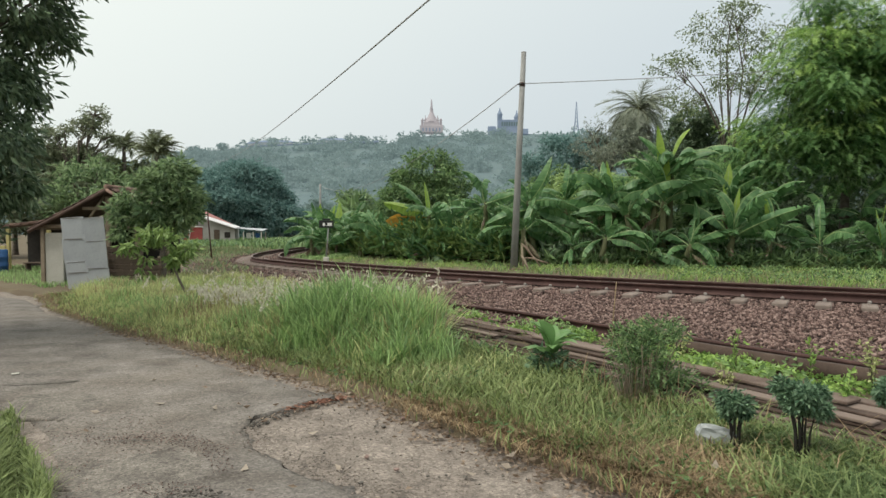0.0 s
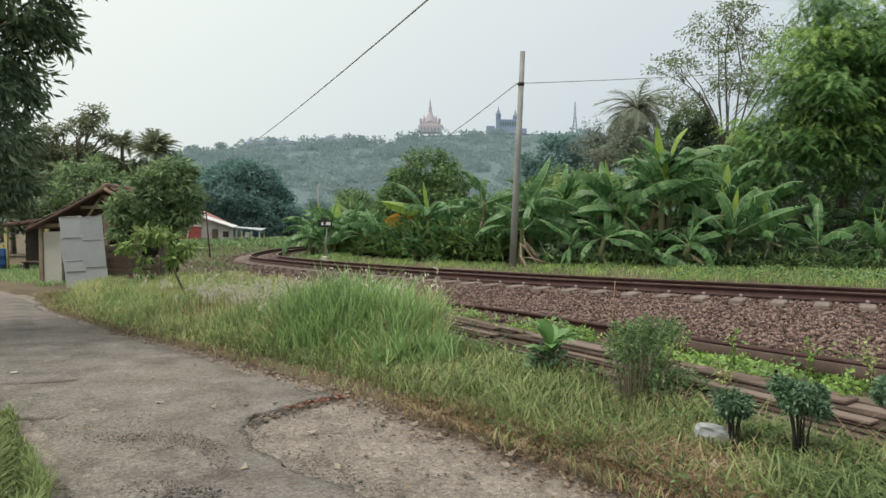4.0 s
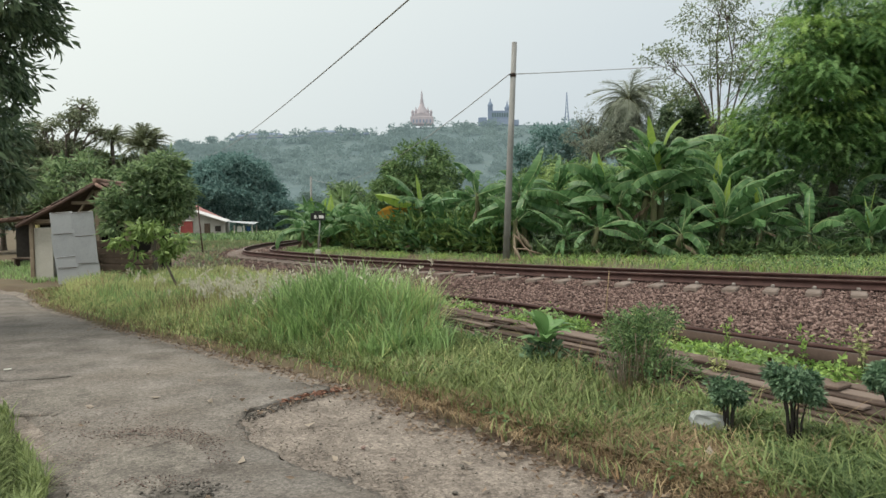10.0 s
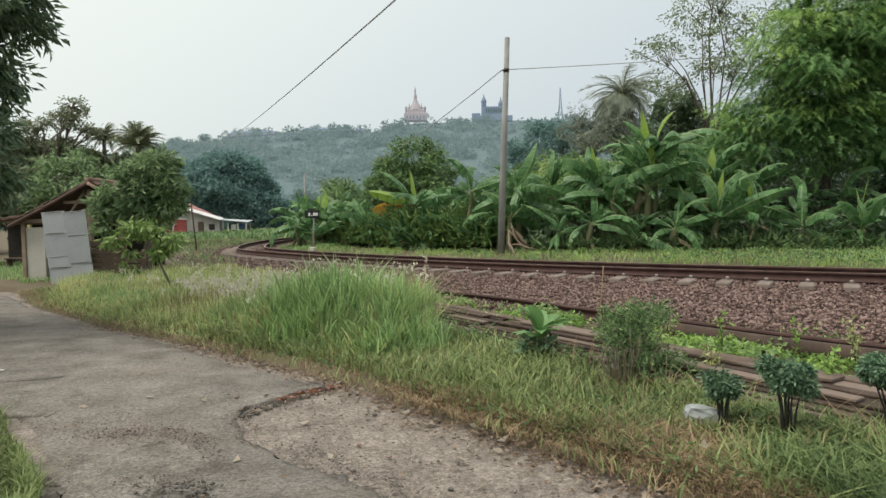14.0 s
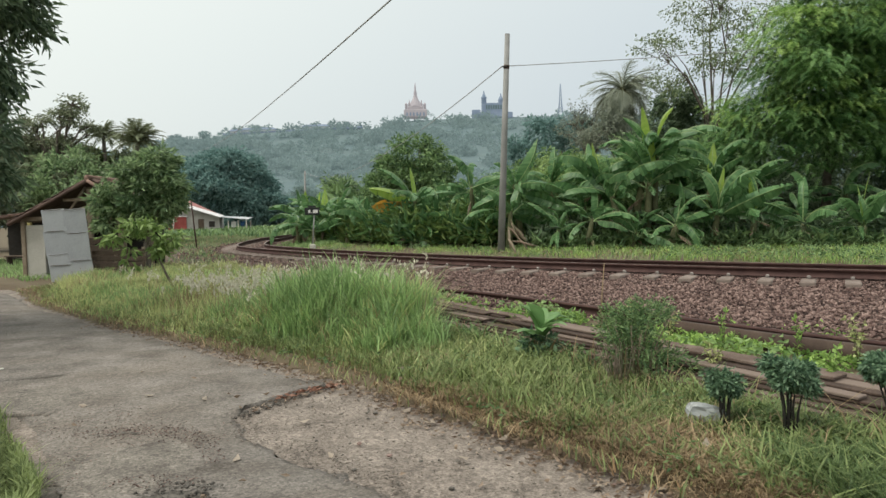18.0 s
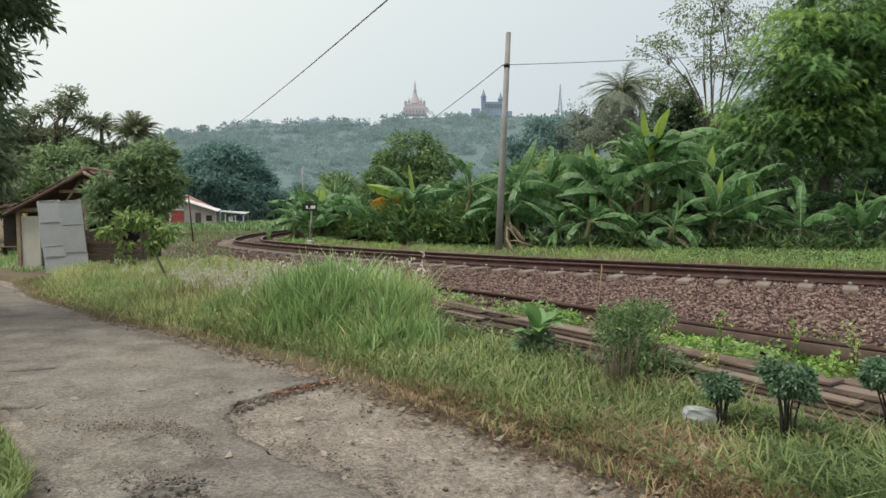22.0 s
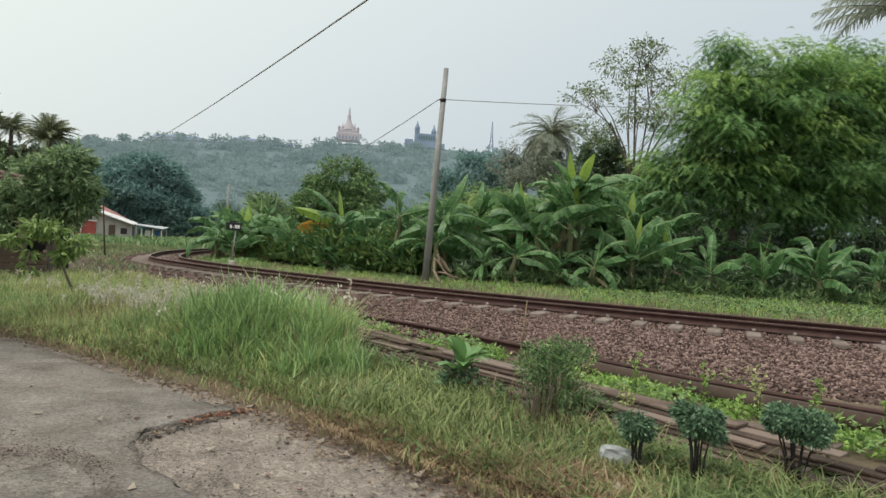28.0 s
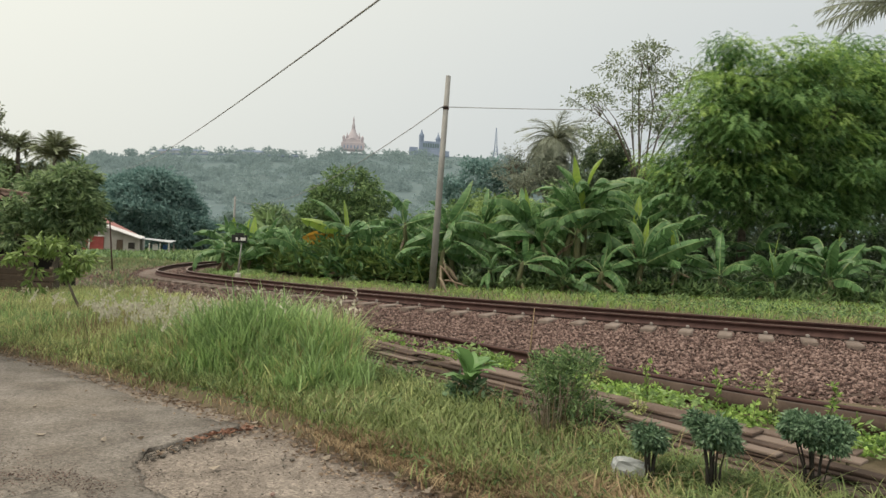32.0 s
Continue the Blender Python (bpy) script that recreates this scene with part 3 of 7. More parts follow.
def slab(name, outline, cell, top, thick, mat, seed, jitter=0.3, bumps=0.008, feather=0.0, cliff=None, ragged=0.03):
    """A sheet with an uneven edge and thickness. feather: how far its rim sinks, but for the stretch inside the outline cliff."""
    rng = np.random.default_rng(seed)
    p = np.array(outline)
    xs, ys = np.arange(p[:, 0].min() - cell, p[:, 0].max() + cell, cell), np.arange(p[:, 1].min() - cell, p[:, 1].max() + cell, cell)
    X, Y = np.meshgrid(xs, ys, indexing="ij")
    keep = inside(outline, X[:-1, :-1] + cell / 2, Y[:-1, :-1] + cell / 2)
    idx = np.arange(X.size).reshape(X.shape)
    q = np.stack([idx[:-1, :-1], idx[1:, :-1], idx[1:, 1:], idx[:-1, 1:]], -1)[keep]
    e = np.concatenate([q[:, [0, 1]], q[:, [1, 2]], q[:, [2, 3]], q[:, [3, 0]]])
    key = e[:, 0].astype(np.int64) * X.size + e[:, 1]
    rev = e[:, 1].astype(np.int64) * X.size + e[:, 0]
    rim = e[~np.isin(key, rev)]
    Xj, Yj = (X + rng.uniform(-jitter, jitter, X.shape) * cell).ravel(), (Y + rng.uniform(-jitter, jitter, Y.shape) * cell).ravel()
    on_rim = np.unique(rim)
    _, ex, ey = edge_distance(outline, X.ravel()[on_rim], Y.ravel()[on_rim])
    wx = np.array([noise.noise(Vector((a * 2.3, b * 2.3, seed + 5))) + 0.6 * noise.noise(Vector((a * 9, b * 9, seed + 5))) for a, b in zip(ex, ey)]) * ragged
    wy = np.array([noise.noise(Vector((a * 2.3, b * 2.3, seed + 9))) + 0.6 * noise.noise(Vector((a * 9, b * 9, seed + 9))) for a, b in zip(ex, ey)]) * ragged
    Xj[on_rim], Yj[on_rim] = ex + wx, ey + wy
    Z = np.array([noise.noise(Vector((a * 0.8, b * 0.8, seed))) + 0.5 * noise.noise(Vector((a * 3, b * 3, seed))) for a, b in zip(Xj, Yj)]) * bumps + top
    if feather:
        d, _, _ = edge_distance(outline, Xj, Yj)
        sink = feather * np.clip(1 - d / 0.35, 0, 1) ** 1.5
        if cliff:
            sink[inside(cliff, Xj, Yj)] = 0
        Z = Z - sink
    v = np.stack([Xj, Yj, Z], 1)
    low = v.copy()
    low[:, 2] -= thick
    f = np.concatenate([q, np.stack([rim[:, 0], rim[:, 0] + X.size, rim[:, 1] + X.size, rim[:, 1]], 1)])
    v = np.concatenate([v, low])
    used = np.unique(f)
    remap = np.zeros(len(v), np.int64)
    remap[used] = np.arange(len(used))
    return fast_mesh(name, v[used], remap[f], mat)


tagged(new("road_shoulder", slab("road_shoulder", DIRT, 0.12, -0.012, 0.08, M_dirt, 3, bumps=0.012, ragged=0.1)), "sandy tan dirt shoulder with grit and litter", "road", kind="structure")
tagged(new("road", slab("road", ROAD, 0.05, 0.024, 0.06, M_asphalt, 5, bumps=0.007, feather=0.038, cliff=[(-0.8, 6.05), (-1.15, 6.0), (-1.75, 5.5), (-1.75, 5.05), (-1.45, 5.05), (-1.2, 5.3)], ragged=0.08)), "worn grey village asphalt with a broken edge", "road", kind="structure")


def ribbon(name, offs, zs, mat, lo=0, hi=None, closed=False):
    """A strip swept along the track: offsets from the near rail (positive away from the road) and heights."""
    L, N = LINE[lo:hi], NOR[lo:hi]
    k = len(offs)
    v = np.stack([np.concatenate([L + N * o, np.full((len(L), 1), z)], 1) for o, z in zip(offs, zs)], 1).reshape(-1, 3)
    i = np.arange(len(L) - 1)[:, None] * k
    f = []
    for a in range(k if closed else k - 1):
        b = (a + 1) % k
        f.append(np.stack([i[:, 0] + a, i[:, 0] + b, i[:, 0] + k + b, i[:, 0] + k + a], 1))
    return fast_mesh(name, v, np.concatenate(f), mat)


bed = new("ballast_bed", ribbon("ballast_bed", BED_S, BED_Z, M_ballast))
tagged(bed, "bed of crushed brown stone under the railway", "ballast", kind="structure")


def scatter_stones(name, count, seed, band, y_lim, size, lift=0.0):
    """Angular crushed stones on the bed, as one mesh."""
    rng = np.random.default_rng(seed)
    k = rng.integers(y_lim[0], y_lim[1], count)
    s = rng.uniform(band[0], band[1], count)
    xy = LINE[k] + NOR[k] * s[:, None] + TAN[k] * rng.uniform(-0.13, 0.13, (count, 1))
    z = np.interp(s, BED_S, BED_Z)
    c = np.concatenate([xy, (z + lift)[:, None] + rng.uniform(0.0, 0.018, (count, 1))], 1)
    octa = np.array([(1, 0, 0), (-1, 0, 0), (0, 1, 0), (0, -1, 0), (0, 0, 1), (0, 0, -1)], float)
    v = octa[None] * rng.uniform(0.45, 1.15, (count, 6, 1)) + rng.normal(0, 0.16, (count, 6, 3))
    v *= size * rng.uniform(0.6, 1.5, (count, 1, 1))
    a = rng.uniform(0, 6.28, count)
    ca, sa = np.cos(a)[:, None], np.sin(a)[:, None]
    tilt = rng.uniform(-0.7, 0.7, (count, 1))
    x, y, zz = v[..., 0] * ca - v[..., 1] * sa, v[..., 0] * sa + v[..., 1] * ca, v[..., 2] * 0.75
    v = np.stack([x, y * np.cos(tilt) - zz * np.sin(tilt), y * np.sin(tilt) + zz * np.cos(tilt)], -1) + c[:, None]
    tri = np.array([(0, 2, 4), (2, 1, 4), (1, 3, 4), (3, 0, 4), (2, 0, 5), (1, 2, 5), (3, 1, 5), (0, 3, 5)])
    f = (np.arange(count)[:, None, None] * 6 + tri[None]).reshape(-1, 3)
    return fast_mesh(name, v.reshape(-1, 3), f, M_stone)


K0 = int(np.argmin(np.abs(LINE[:, 0] - 12)))
K1 = int(np.argmin(np.abs(LINE[:, 0] + 3)))
tagged(new("ballast_stones", scatter_stones("ballast_stones", 72000, 11, (-4.28, 0.6), (K0, K1), 0.030)), "crushed brown and grey railway stones", "stones", kind="stuff")
tagged(new("far_ballast_stones", scatter_stones("far_ballast_stones", 14000, 12, (-2.2, 1.9), (K1, len(LINE) - 40), 0.036)), "crushed stones further along the track", "stones", kind="stuff")

# rails: profile of head, web and foot
PROFILE = [(-0.07, 0.0), (-0.07, 0.014), (-0.012, 0.03), (-0.009, 0.105), (-0.034, 0.115), (-0.034, 0.148), (0.034, 0.148), (0.034, 0.115), (0.009, 0.105), (0.012, 0.03), (0.07, 0.014), (0.07, 0.0)]


def rail_on_track(offset, label):
    ob = new("rail", ribbon("rail", [offset + p[0] for p in PROFILE], [RAIL_Z - 0.15 + p[1] for p in PROFILE], M_rail, closed=True))
    part("running_surface", ribbon("running_surface", [offset - 0.03, offset + 0.03], [RAIL_Z + 0.0005, RAIL_Z + 0.0005], M_railtop), ob, "worn brighter top of the rail head")
    return tagged(ob, label, "rail", "rails of the track")


rail_on_track(0.0, "rusty brown steel rail of the curved track")
rail_on_track(GAUGE, "rusty brown steel rail of the curved track")

sleeper_line = smooth_line(NEAR_RAIL, 0.62)
sleeper_tan = unit(np.gradient(sleeper_line, axis=0))
me_sleeper = box(2.34, 0.23, 0.16, M_sleeper, "sleeper", 0.018)
me_clip = box(0.045, 0.06, 0.06, M_clip, "rail_clip", 0.012)
for (x, y), (tx, ty) in zip(sleeper_line, sleeper_tan):
    if y < 3 or y > 48:
        continue
    nx, ny_ = ty, -tx
    if nx + ny_ < 0:
        nx, ny_ = -nx, -ny_
    ang = math.degrees(math.atan2(ny_, nx))
    o = new("sleeper", me_sleeper)
    o.matrix_basis = pose(x + nx * GAUGE / 2, y + ny_ * GAUGE / 2, 0.195, 0, 0, ang)
    tagged(o, "weathered concrete sleeper sunk in ballast", "sleeper", "sleepers of the track")
    if y < 20:
        for off in (-GAUGE / 2 - 0.09, GAUGE / 2 + 0.09):
            part("rail_clip", me_clip, o, m=pose(off, 0, 0.155))

# ---- pole, sign and wires ----
pole = empty("utility_pole", pose(2.14, 19.37, 0.30))
part("shaft", tube("shaft", [(0, 0, 0), (0.14, 0, 3.2), (0.295, 0, 6.6)], [0.112, 0.095, 0.074], M_concrete, 14), pole)
part("insulator", tube("insulator", [(0.09, -0.02, 5.63), (0.18, -0.06, 5.63), (0.30, -0.09, 5.64)], [0.016, 0.03, 0.02], M_black, 8), pole, "dark wire clamp")
part("clamp_band", tube("clamp_band", [(0.249, 0, 5.57), (0.254, 0, 5.68)], [0.088, 0.088], M_rail, 14), pole)
tagged(pole, "slim leaning grey concrete utility pole", "utility pole")

sign = empty("track_marker_sign", pose(-4.2, 22.9, 0.34))
part("post", tube("post", [(0, 0, 0.2), (0.09, 0, 1.32)], [0.026, 0.024], M_concrete, 8), sign)
part("footing", box(0.19, 0.19, 0.26, M_wall, "footing", 0.03), sign, "small whitewashed concrete footing")
part("board", box(0.52, 0.03, 0.27, M_black, "board", 0.006), sign, "black number board", pose(0.02, -0.03, 1.3))
part("board_cap", box(0.30, 0.03, 0.06, M_black, "board_cap", 0.02), sign, "small black cap", pose(0.02, -0.03, 1.575))
for k, w in enumerate((0.07, 0.025, 0.08, 0.08)):
    part("number_bar", box(w, 0.006, 0.11 if k != 1 else 0.03, M_white, "number_bar", 0.002), sign, "white number bar", pose(-0.07 + k * 0.085, -0.05, 1.37))
tagged(sign, "black and white trackside marker on a thin white post", "sign")


def wire(pts, sag, r, label):
    a, b = Vector(pts[0]), Vector(pts[1])
    p = []
    for k in range(25):
        t = k / 24
        q = a.lerp(b, t)
        q.z -= sag * 4 * t * (1 - t)
        p.append(q)
    return tagged(new("overhead_wire", tube("overhead_wire", p, [r] * 25, M_cable, 5)), label, "wire", "overhead wires")


wire([(2.25, 19.3, 5.93), (-14.2, 74.0, 6.7)], 1.6, 0.015, "dark overhead cable running off along the track")
wire([(2.40, 19.3, 5.94), (21.0, 24.0, 8.2)], 0.15, 0.013, "dark overhead cable from the concrete pole")
wire([(2.2, 2.0, 4.17), (-21.2, 60.0, 7.95)], 0.55, 0.012, "thick dark overhead cable above the verge")


# ---- hill and far skyline ----
def hill_top(x):
    """Ridge height along the far hill."""
    return float(np.interp(x, [-900, -420, -300, -264, -234, -203, -160, -105, -62, -40, -25, 0, 60, 120, 200, 320, 500, 900], [30, 60, 80, 88, 90, 93.5, 95.5, 97, 96, 101, 104, 104.5, 106.5, 106, 103, 95, 80, 50]))


hv, hf, hx = [], [], np.linspace(-900, 900, 121)
for x in hx:
    top = hill_top(x)
    for k in range(13):
        t = k / 12
        hv.append((x * (0.55 + 0.45 * t), 260 + 440 * t, -3 + (top + 3) * t ** 1.25 + 3.5 * noise.noise(Vector((x * 0.012, t * 5, 1))) * math.sin(math.pi * t)))
    hv.append((x, 1000, -10))
for i in range(120):
    for k in range(13):
        hf.append((i * 14 + k, (i + 1) * 14 + k, (i + 1) * 14 + k + 1, i * 14 + k + 1))
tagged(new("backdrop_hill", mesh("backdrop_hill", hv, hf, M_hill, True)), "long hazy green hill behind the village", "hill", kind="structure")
rng = np.random.default_rng(5)
hb = []
for k in range(800):
    x, t = rng.uniform(-480, 420), rng.uniform(0.0, 0.96)
    z = -3 + (hill_top(x) + 3) * t ** 1.25
    r = rng.uniform(4, 12)
    hb.append((x * (0.55 + 0.45 * t), 256 + 440 * t, z + r * 0.1, r * 1.5, r, r * rng.uniform(0.5, 0.9)))
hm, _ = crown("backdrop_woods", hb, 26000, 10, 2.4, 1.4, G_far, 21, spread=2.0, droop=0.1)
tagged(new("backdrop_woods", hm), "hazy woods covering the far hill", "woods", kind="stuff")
sb = []
for x in np.concatenate([rng.uniform(-330, -60, 52), rng.uniform(-60, 110, 10)]):
    r = rng.uniform(2.0, 5.2)
    sb.append((x, 700, hill_top(x) + r * 0.9, r * 1.2, r, r))
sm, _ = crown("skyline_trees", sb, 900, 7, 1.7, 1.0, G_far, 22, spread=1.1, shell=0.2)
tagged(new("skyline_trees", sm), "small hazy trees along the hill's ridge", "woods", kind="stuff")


def lathe(profile, n=12):
    vs, fs = [], []
    for r, z in profile:
        for k in range(n):
            a = 2 * math.pi * k / n
            vs.append((r * math.cos(a), r * math.sin(a), z))
    for i in range(len(profile) - 1):
        for k in range(n):
            fs.append((i * n + k, i * n + (k + 1) % n, (i + 1) * n + (k + 1) % n, (i + 1) * n + k))
    return vs, fs


def turned(name, profile, mat, n=12):
    vs, fs = lathe(profile, n)
    return mesh(name, vs, fs, mat, True)


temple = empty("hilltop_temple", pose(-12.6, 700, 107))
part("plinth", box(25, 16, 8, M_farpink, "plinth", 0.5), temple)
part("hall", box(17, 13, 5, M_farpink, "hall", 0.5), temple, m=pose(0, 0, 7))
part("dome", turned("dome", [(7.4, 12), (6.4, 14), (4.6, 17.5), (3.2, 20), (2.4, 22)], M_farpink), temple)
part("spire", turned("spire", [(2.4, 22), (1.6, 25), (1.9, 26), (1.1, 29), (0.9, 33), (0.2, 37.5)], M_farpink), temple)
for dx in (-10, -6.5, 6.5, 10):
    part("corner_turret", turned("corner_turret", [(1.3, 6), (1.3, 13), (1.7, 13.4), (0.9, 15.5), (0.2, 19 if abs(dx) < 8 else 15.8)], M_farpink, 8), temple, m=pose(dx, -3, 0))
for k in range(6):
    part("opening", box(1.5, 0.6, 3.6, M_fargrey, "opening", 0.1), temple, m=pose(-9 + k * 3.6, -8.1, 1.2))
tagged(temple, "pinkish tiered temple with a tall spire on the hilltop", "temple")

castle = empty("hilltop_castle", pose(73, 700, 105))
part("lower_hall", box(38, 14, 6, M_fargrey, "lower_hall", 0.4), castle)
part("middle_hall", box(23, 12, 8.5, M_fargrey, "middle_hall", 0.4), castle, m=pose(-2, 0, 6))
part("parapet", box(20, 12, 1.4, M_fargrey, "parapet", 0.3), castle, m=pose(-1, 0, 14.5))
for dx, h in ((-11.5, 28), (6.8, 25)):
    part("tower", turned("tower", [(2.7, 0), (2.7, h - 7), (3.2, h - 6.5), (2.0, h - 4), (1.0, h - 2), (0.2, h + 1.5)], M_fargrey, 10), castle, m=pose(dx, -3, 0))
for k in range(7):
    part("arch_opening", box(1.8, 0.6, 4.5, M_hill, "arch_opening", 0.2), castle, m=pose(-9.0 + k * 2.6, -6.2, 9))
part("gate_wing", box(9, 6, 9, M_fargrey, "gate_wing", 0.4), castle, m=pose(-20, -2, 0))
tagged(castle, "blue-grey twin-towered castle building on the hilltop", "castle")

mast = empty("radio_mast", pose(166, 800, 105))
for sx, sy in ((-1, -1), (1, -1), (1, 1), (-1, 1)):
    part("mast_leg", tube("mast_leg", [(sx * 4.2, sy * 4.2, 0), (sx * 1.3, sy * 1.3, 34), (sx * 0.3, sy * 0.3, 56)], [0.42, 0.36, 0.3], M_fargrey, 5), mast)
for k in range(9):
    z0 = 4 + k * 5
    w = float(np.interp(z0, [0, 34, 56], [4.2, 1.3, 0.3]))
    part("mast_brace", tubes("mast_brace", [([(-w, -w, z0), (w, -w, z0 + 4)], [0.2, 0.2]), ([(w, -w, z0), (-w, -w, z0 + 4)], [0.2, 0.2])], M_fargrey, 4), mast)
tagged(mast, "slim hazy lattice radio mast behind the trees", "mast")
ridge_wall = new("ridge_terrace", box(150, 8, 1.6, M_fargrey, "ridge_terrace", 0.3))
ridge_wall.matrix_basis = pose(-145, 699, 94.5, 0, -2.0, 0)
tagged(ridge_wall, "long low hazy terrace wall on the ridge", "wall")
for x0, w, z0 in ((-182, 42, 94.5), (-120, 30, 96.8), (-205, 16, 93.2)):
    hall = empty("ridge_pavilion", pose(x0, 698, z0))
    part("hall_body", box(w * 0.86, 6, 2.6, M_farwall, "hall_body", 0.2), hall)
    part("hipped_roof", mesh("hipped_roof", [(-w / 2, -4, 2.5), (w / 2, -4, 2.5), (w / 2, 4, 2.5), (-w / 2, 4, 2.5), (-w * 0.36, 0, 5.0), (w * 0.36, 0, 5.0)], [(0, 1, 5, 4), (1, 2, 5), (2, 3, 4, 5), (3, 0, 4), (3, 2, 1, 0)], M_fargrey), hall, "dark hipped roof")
    tagged(hall, "long low hall with a dark hipped roof on the ridge", "pavilion", "halls on the ridge")


# ---- leaf forms ----
def frond_cloud(name, blobs, fronds, per, length, leaflet, width, mat, seed, droop=0.25, shell=0.35):
    """Feathery compound leaves: leaflets in two rows along arching stalks, over the masses blobs."""
    rng = np.random.default_rng(seed)
    b = np.array(blobs, float)
    weight = b[:, 3] * b[:, 5]
    groups = max(1, fronds // 15)
    pick = rng.choice(len(b), groups, p=weight / weight.sum())
    gd = unit(rng.normal(size=(groups, 3)))
    gc = b[pick, :3] + gd * b[pick, 3:] * rng.uniform(shell, 1.05, (groups, 1)) ** 0.6
    k = rng.integers(0, groups, fronds)
    base = gc[k] + rng.normal(size=(fronds, 3)) * np.array([[0.34, 0.34, 0.09]])
    d = gd[k] * np.array([[1.0, 1.0, 0.25]]) + rng.normal(size=(fronds, 3)) * np.array([[0.55, 0.55, 0.16]])
    d[:, 2] += 0.22
    d = unit(d)
    ln = length * rng.uniform(0.6, 1.3, (fronds, 1))
    side = unit(np.cross(d, np.array([[0, 0, 1.0]]) + rng.normal(size=(fronds, 3)) * 0.25))
    m = per // 2
    t = np.linspace(0.1, 1, m + 1)
    p = base[:, None] + d[:, None] * ln[:, None] * t[None, :, None]
    p[..., 2] -= droop * ln * (t[None] ** 2.2) * 1.6
    q0, q1 = p[:, :-1], p[:, :-1] + (p[:, 1:] - p[:, :-1]) * 0.62
    size = leaflet * np.sin(np.pi * (0.16 + 0.76 * (np.arange(m) + 0.5) / m))[None, :, None]
    v = [q0, q1]
    for sg in (-1, 1):
        q = (q0 + q1) / 2 + (side[:, None] * sg + d[:, None] * 0.5) * size
        q[..., 2] -= 0.35 * size[..., 0]
        v.append(q)
    v.append(p[:, -1:])
    v = np.concatenate(v, 1)
    n_v = v.shape[1]
    j = np.arange(m)
    tri = np.concatenate([np.stack([j, m + j, 2 * m + j], 1), np.stack([m + j, j, 3 * m + j], 1), np.stack([m + j[:-1], j[:-1], j[1:]], 1)])
    f = (np.arange(fronds)[:, None, None] * n_v + tri[None]).reshape(-1, 3)
    return fast_mesh(name, v.reshape(-1, 3), f, mat), gc


def banana_leaf(seed, length, width, rise, fall, torn, mat):
    """One arching banana leaf from a stalk at the origin along +x, split into strips where torn."""
    rng = np.random.default_rng(seed)
    n = 26
    ang, p, pts = rise, Vector((0, 0, 0)), []
    for i in range(n + 1):
        t = i / n
        pts.append(p.copy())
        p = p + Vector((math.cos(ang), 0, math.sin(ang))) * (length / n)
        ang -= fall / n * (0.5 + 1.1 * t)
    vs, fs = [], []

    def wid(t):
        return width / 2 * max(0.0, math.sin(math.pi * min(1, max(0, (t - 0.14) / 0.86)) ** 0.72)) ** 0.7 if t > 0.14 else 0.012
    for s in (-1, 1):
        dz, k, torn_here = -0.75, 1.0, False
        for i in range(n):
            t0, t1 = i / n, (i + 1) / n
            a, b = pts[i], pts[i + 1]
            if torn and rng.random() < 0.34 * torn:
                dz, k, torn_here = -rng.uniform(0.4, 1.35), rng.uniform(0.86, 1.0), True
            gap = rng.uniform(0.1, 0.5) / n * length if torn_here else 0.0
            torn_here = False
            w0, w1 = wid(t0), wid(t1)
            dirx = (b - a).normalized()
            o = len(vs)
            sweep = dirx * 0.3
            e0, e1 = a + Vector((0, s * w0 * k, dz * w0)) + sweep * w0 + dirx * gap, b + Vector((0, s * w1 * k, dz * w1)) + sweep * w1
            m0, m1 = a.lerp(e0, 0.5) + Vector((0, 0, 0.10 * w0)), b.lerp(e1, 0.5) + Vector((0, 0, 0.10 * w1))
            vs += [a, b, m1, m0, e1, e0]
            quads = [(o, o + 1, o + 2, o + 3), (o + 3, o + 2, o + 4, o + 5)]
            fs += quads if s > 0 else [q[::-1] for q in quads]
    # raised midrib
    blade_faces = len(fs)
    for i in range(n):
        r0, r1 = 0.026 * (1 - 0.85 * i / n), 0.026 * (1 - 0.85 * (i + 1) / n)
        o = len(vs)
        up = Vector((0, 0, 0.006))
        vs += [pts[i] + Vector((0, -r0, 0)) - up, pts[i] + Vector((0, r0, 0)) - up, pts[i] + Vector((0, 0, r0)) + up, pts[i + 1] + Vector((0, -r1, 0)) - up, pts[i + 1] + Vector((0, r1, 0)) - up, pts[i + 1] + Vector((0, 0, r1)) + up]
        fs += [(o, o + 3, o + 5, o + 2), (o + 2, o + 5, o + 4, o + 1)]
    me = mesh("leaf", vs, fs, mat)
    me.materials.append(G_rib)
    me.polygons.foreach_set("material_index", [0] * blade_faces + [1] * (len(fs) - blade_faces))
    return me


BLEAF = [banana_leaf(1, 2.1, 0.42, 1.15, 2.5, 0.8, G_banana), banana_leaf(2, 2.3, 0.38, 0.95, 1.6, 1.0, G_banana), banana_leaf(3, 1.9, 0.42, 1.25, 1.9, 0.6, G_banana), banana_leaf(4, 2.1, 0.44, 0.5, 1.2, 1.0, G_banana),
         banana_leaf(5, 1.8, 0.42, 1.35, 1.2, 0.2, G_banana), banana_leaf(6, 2.4, 0.42, 1.05, 1.8, 1.0, G_banana), banana_leaf(7, 2.0, 0.44, 0.45, 1.7, 1.0, G_banana), banana_leaf(11, 2.2, 0.46, 0.85, 1.3, 1.0, G_banana)]
BLEAF_UP = banana_leaf(8, 1.35, 0.32, 1.52, 0.25, 0.0, G_banana_y)
BLEAF_OLD = banana_leaf(9, 1.5, 0.5, 0.35, 0.7, 0.4, G_banana_d)
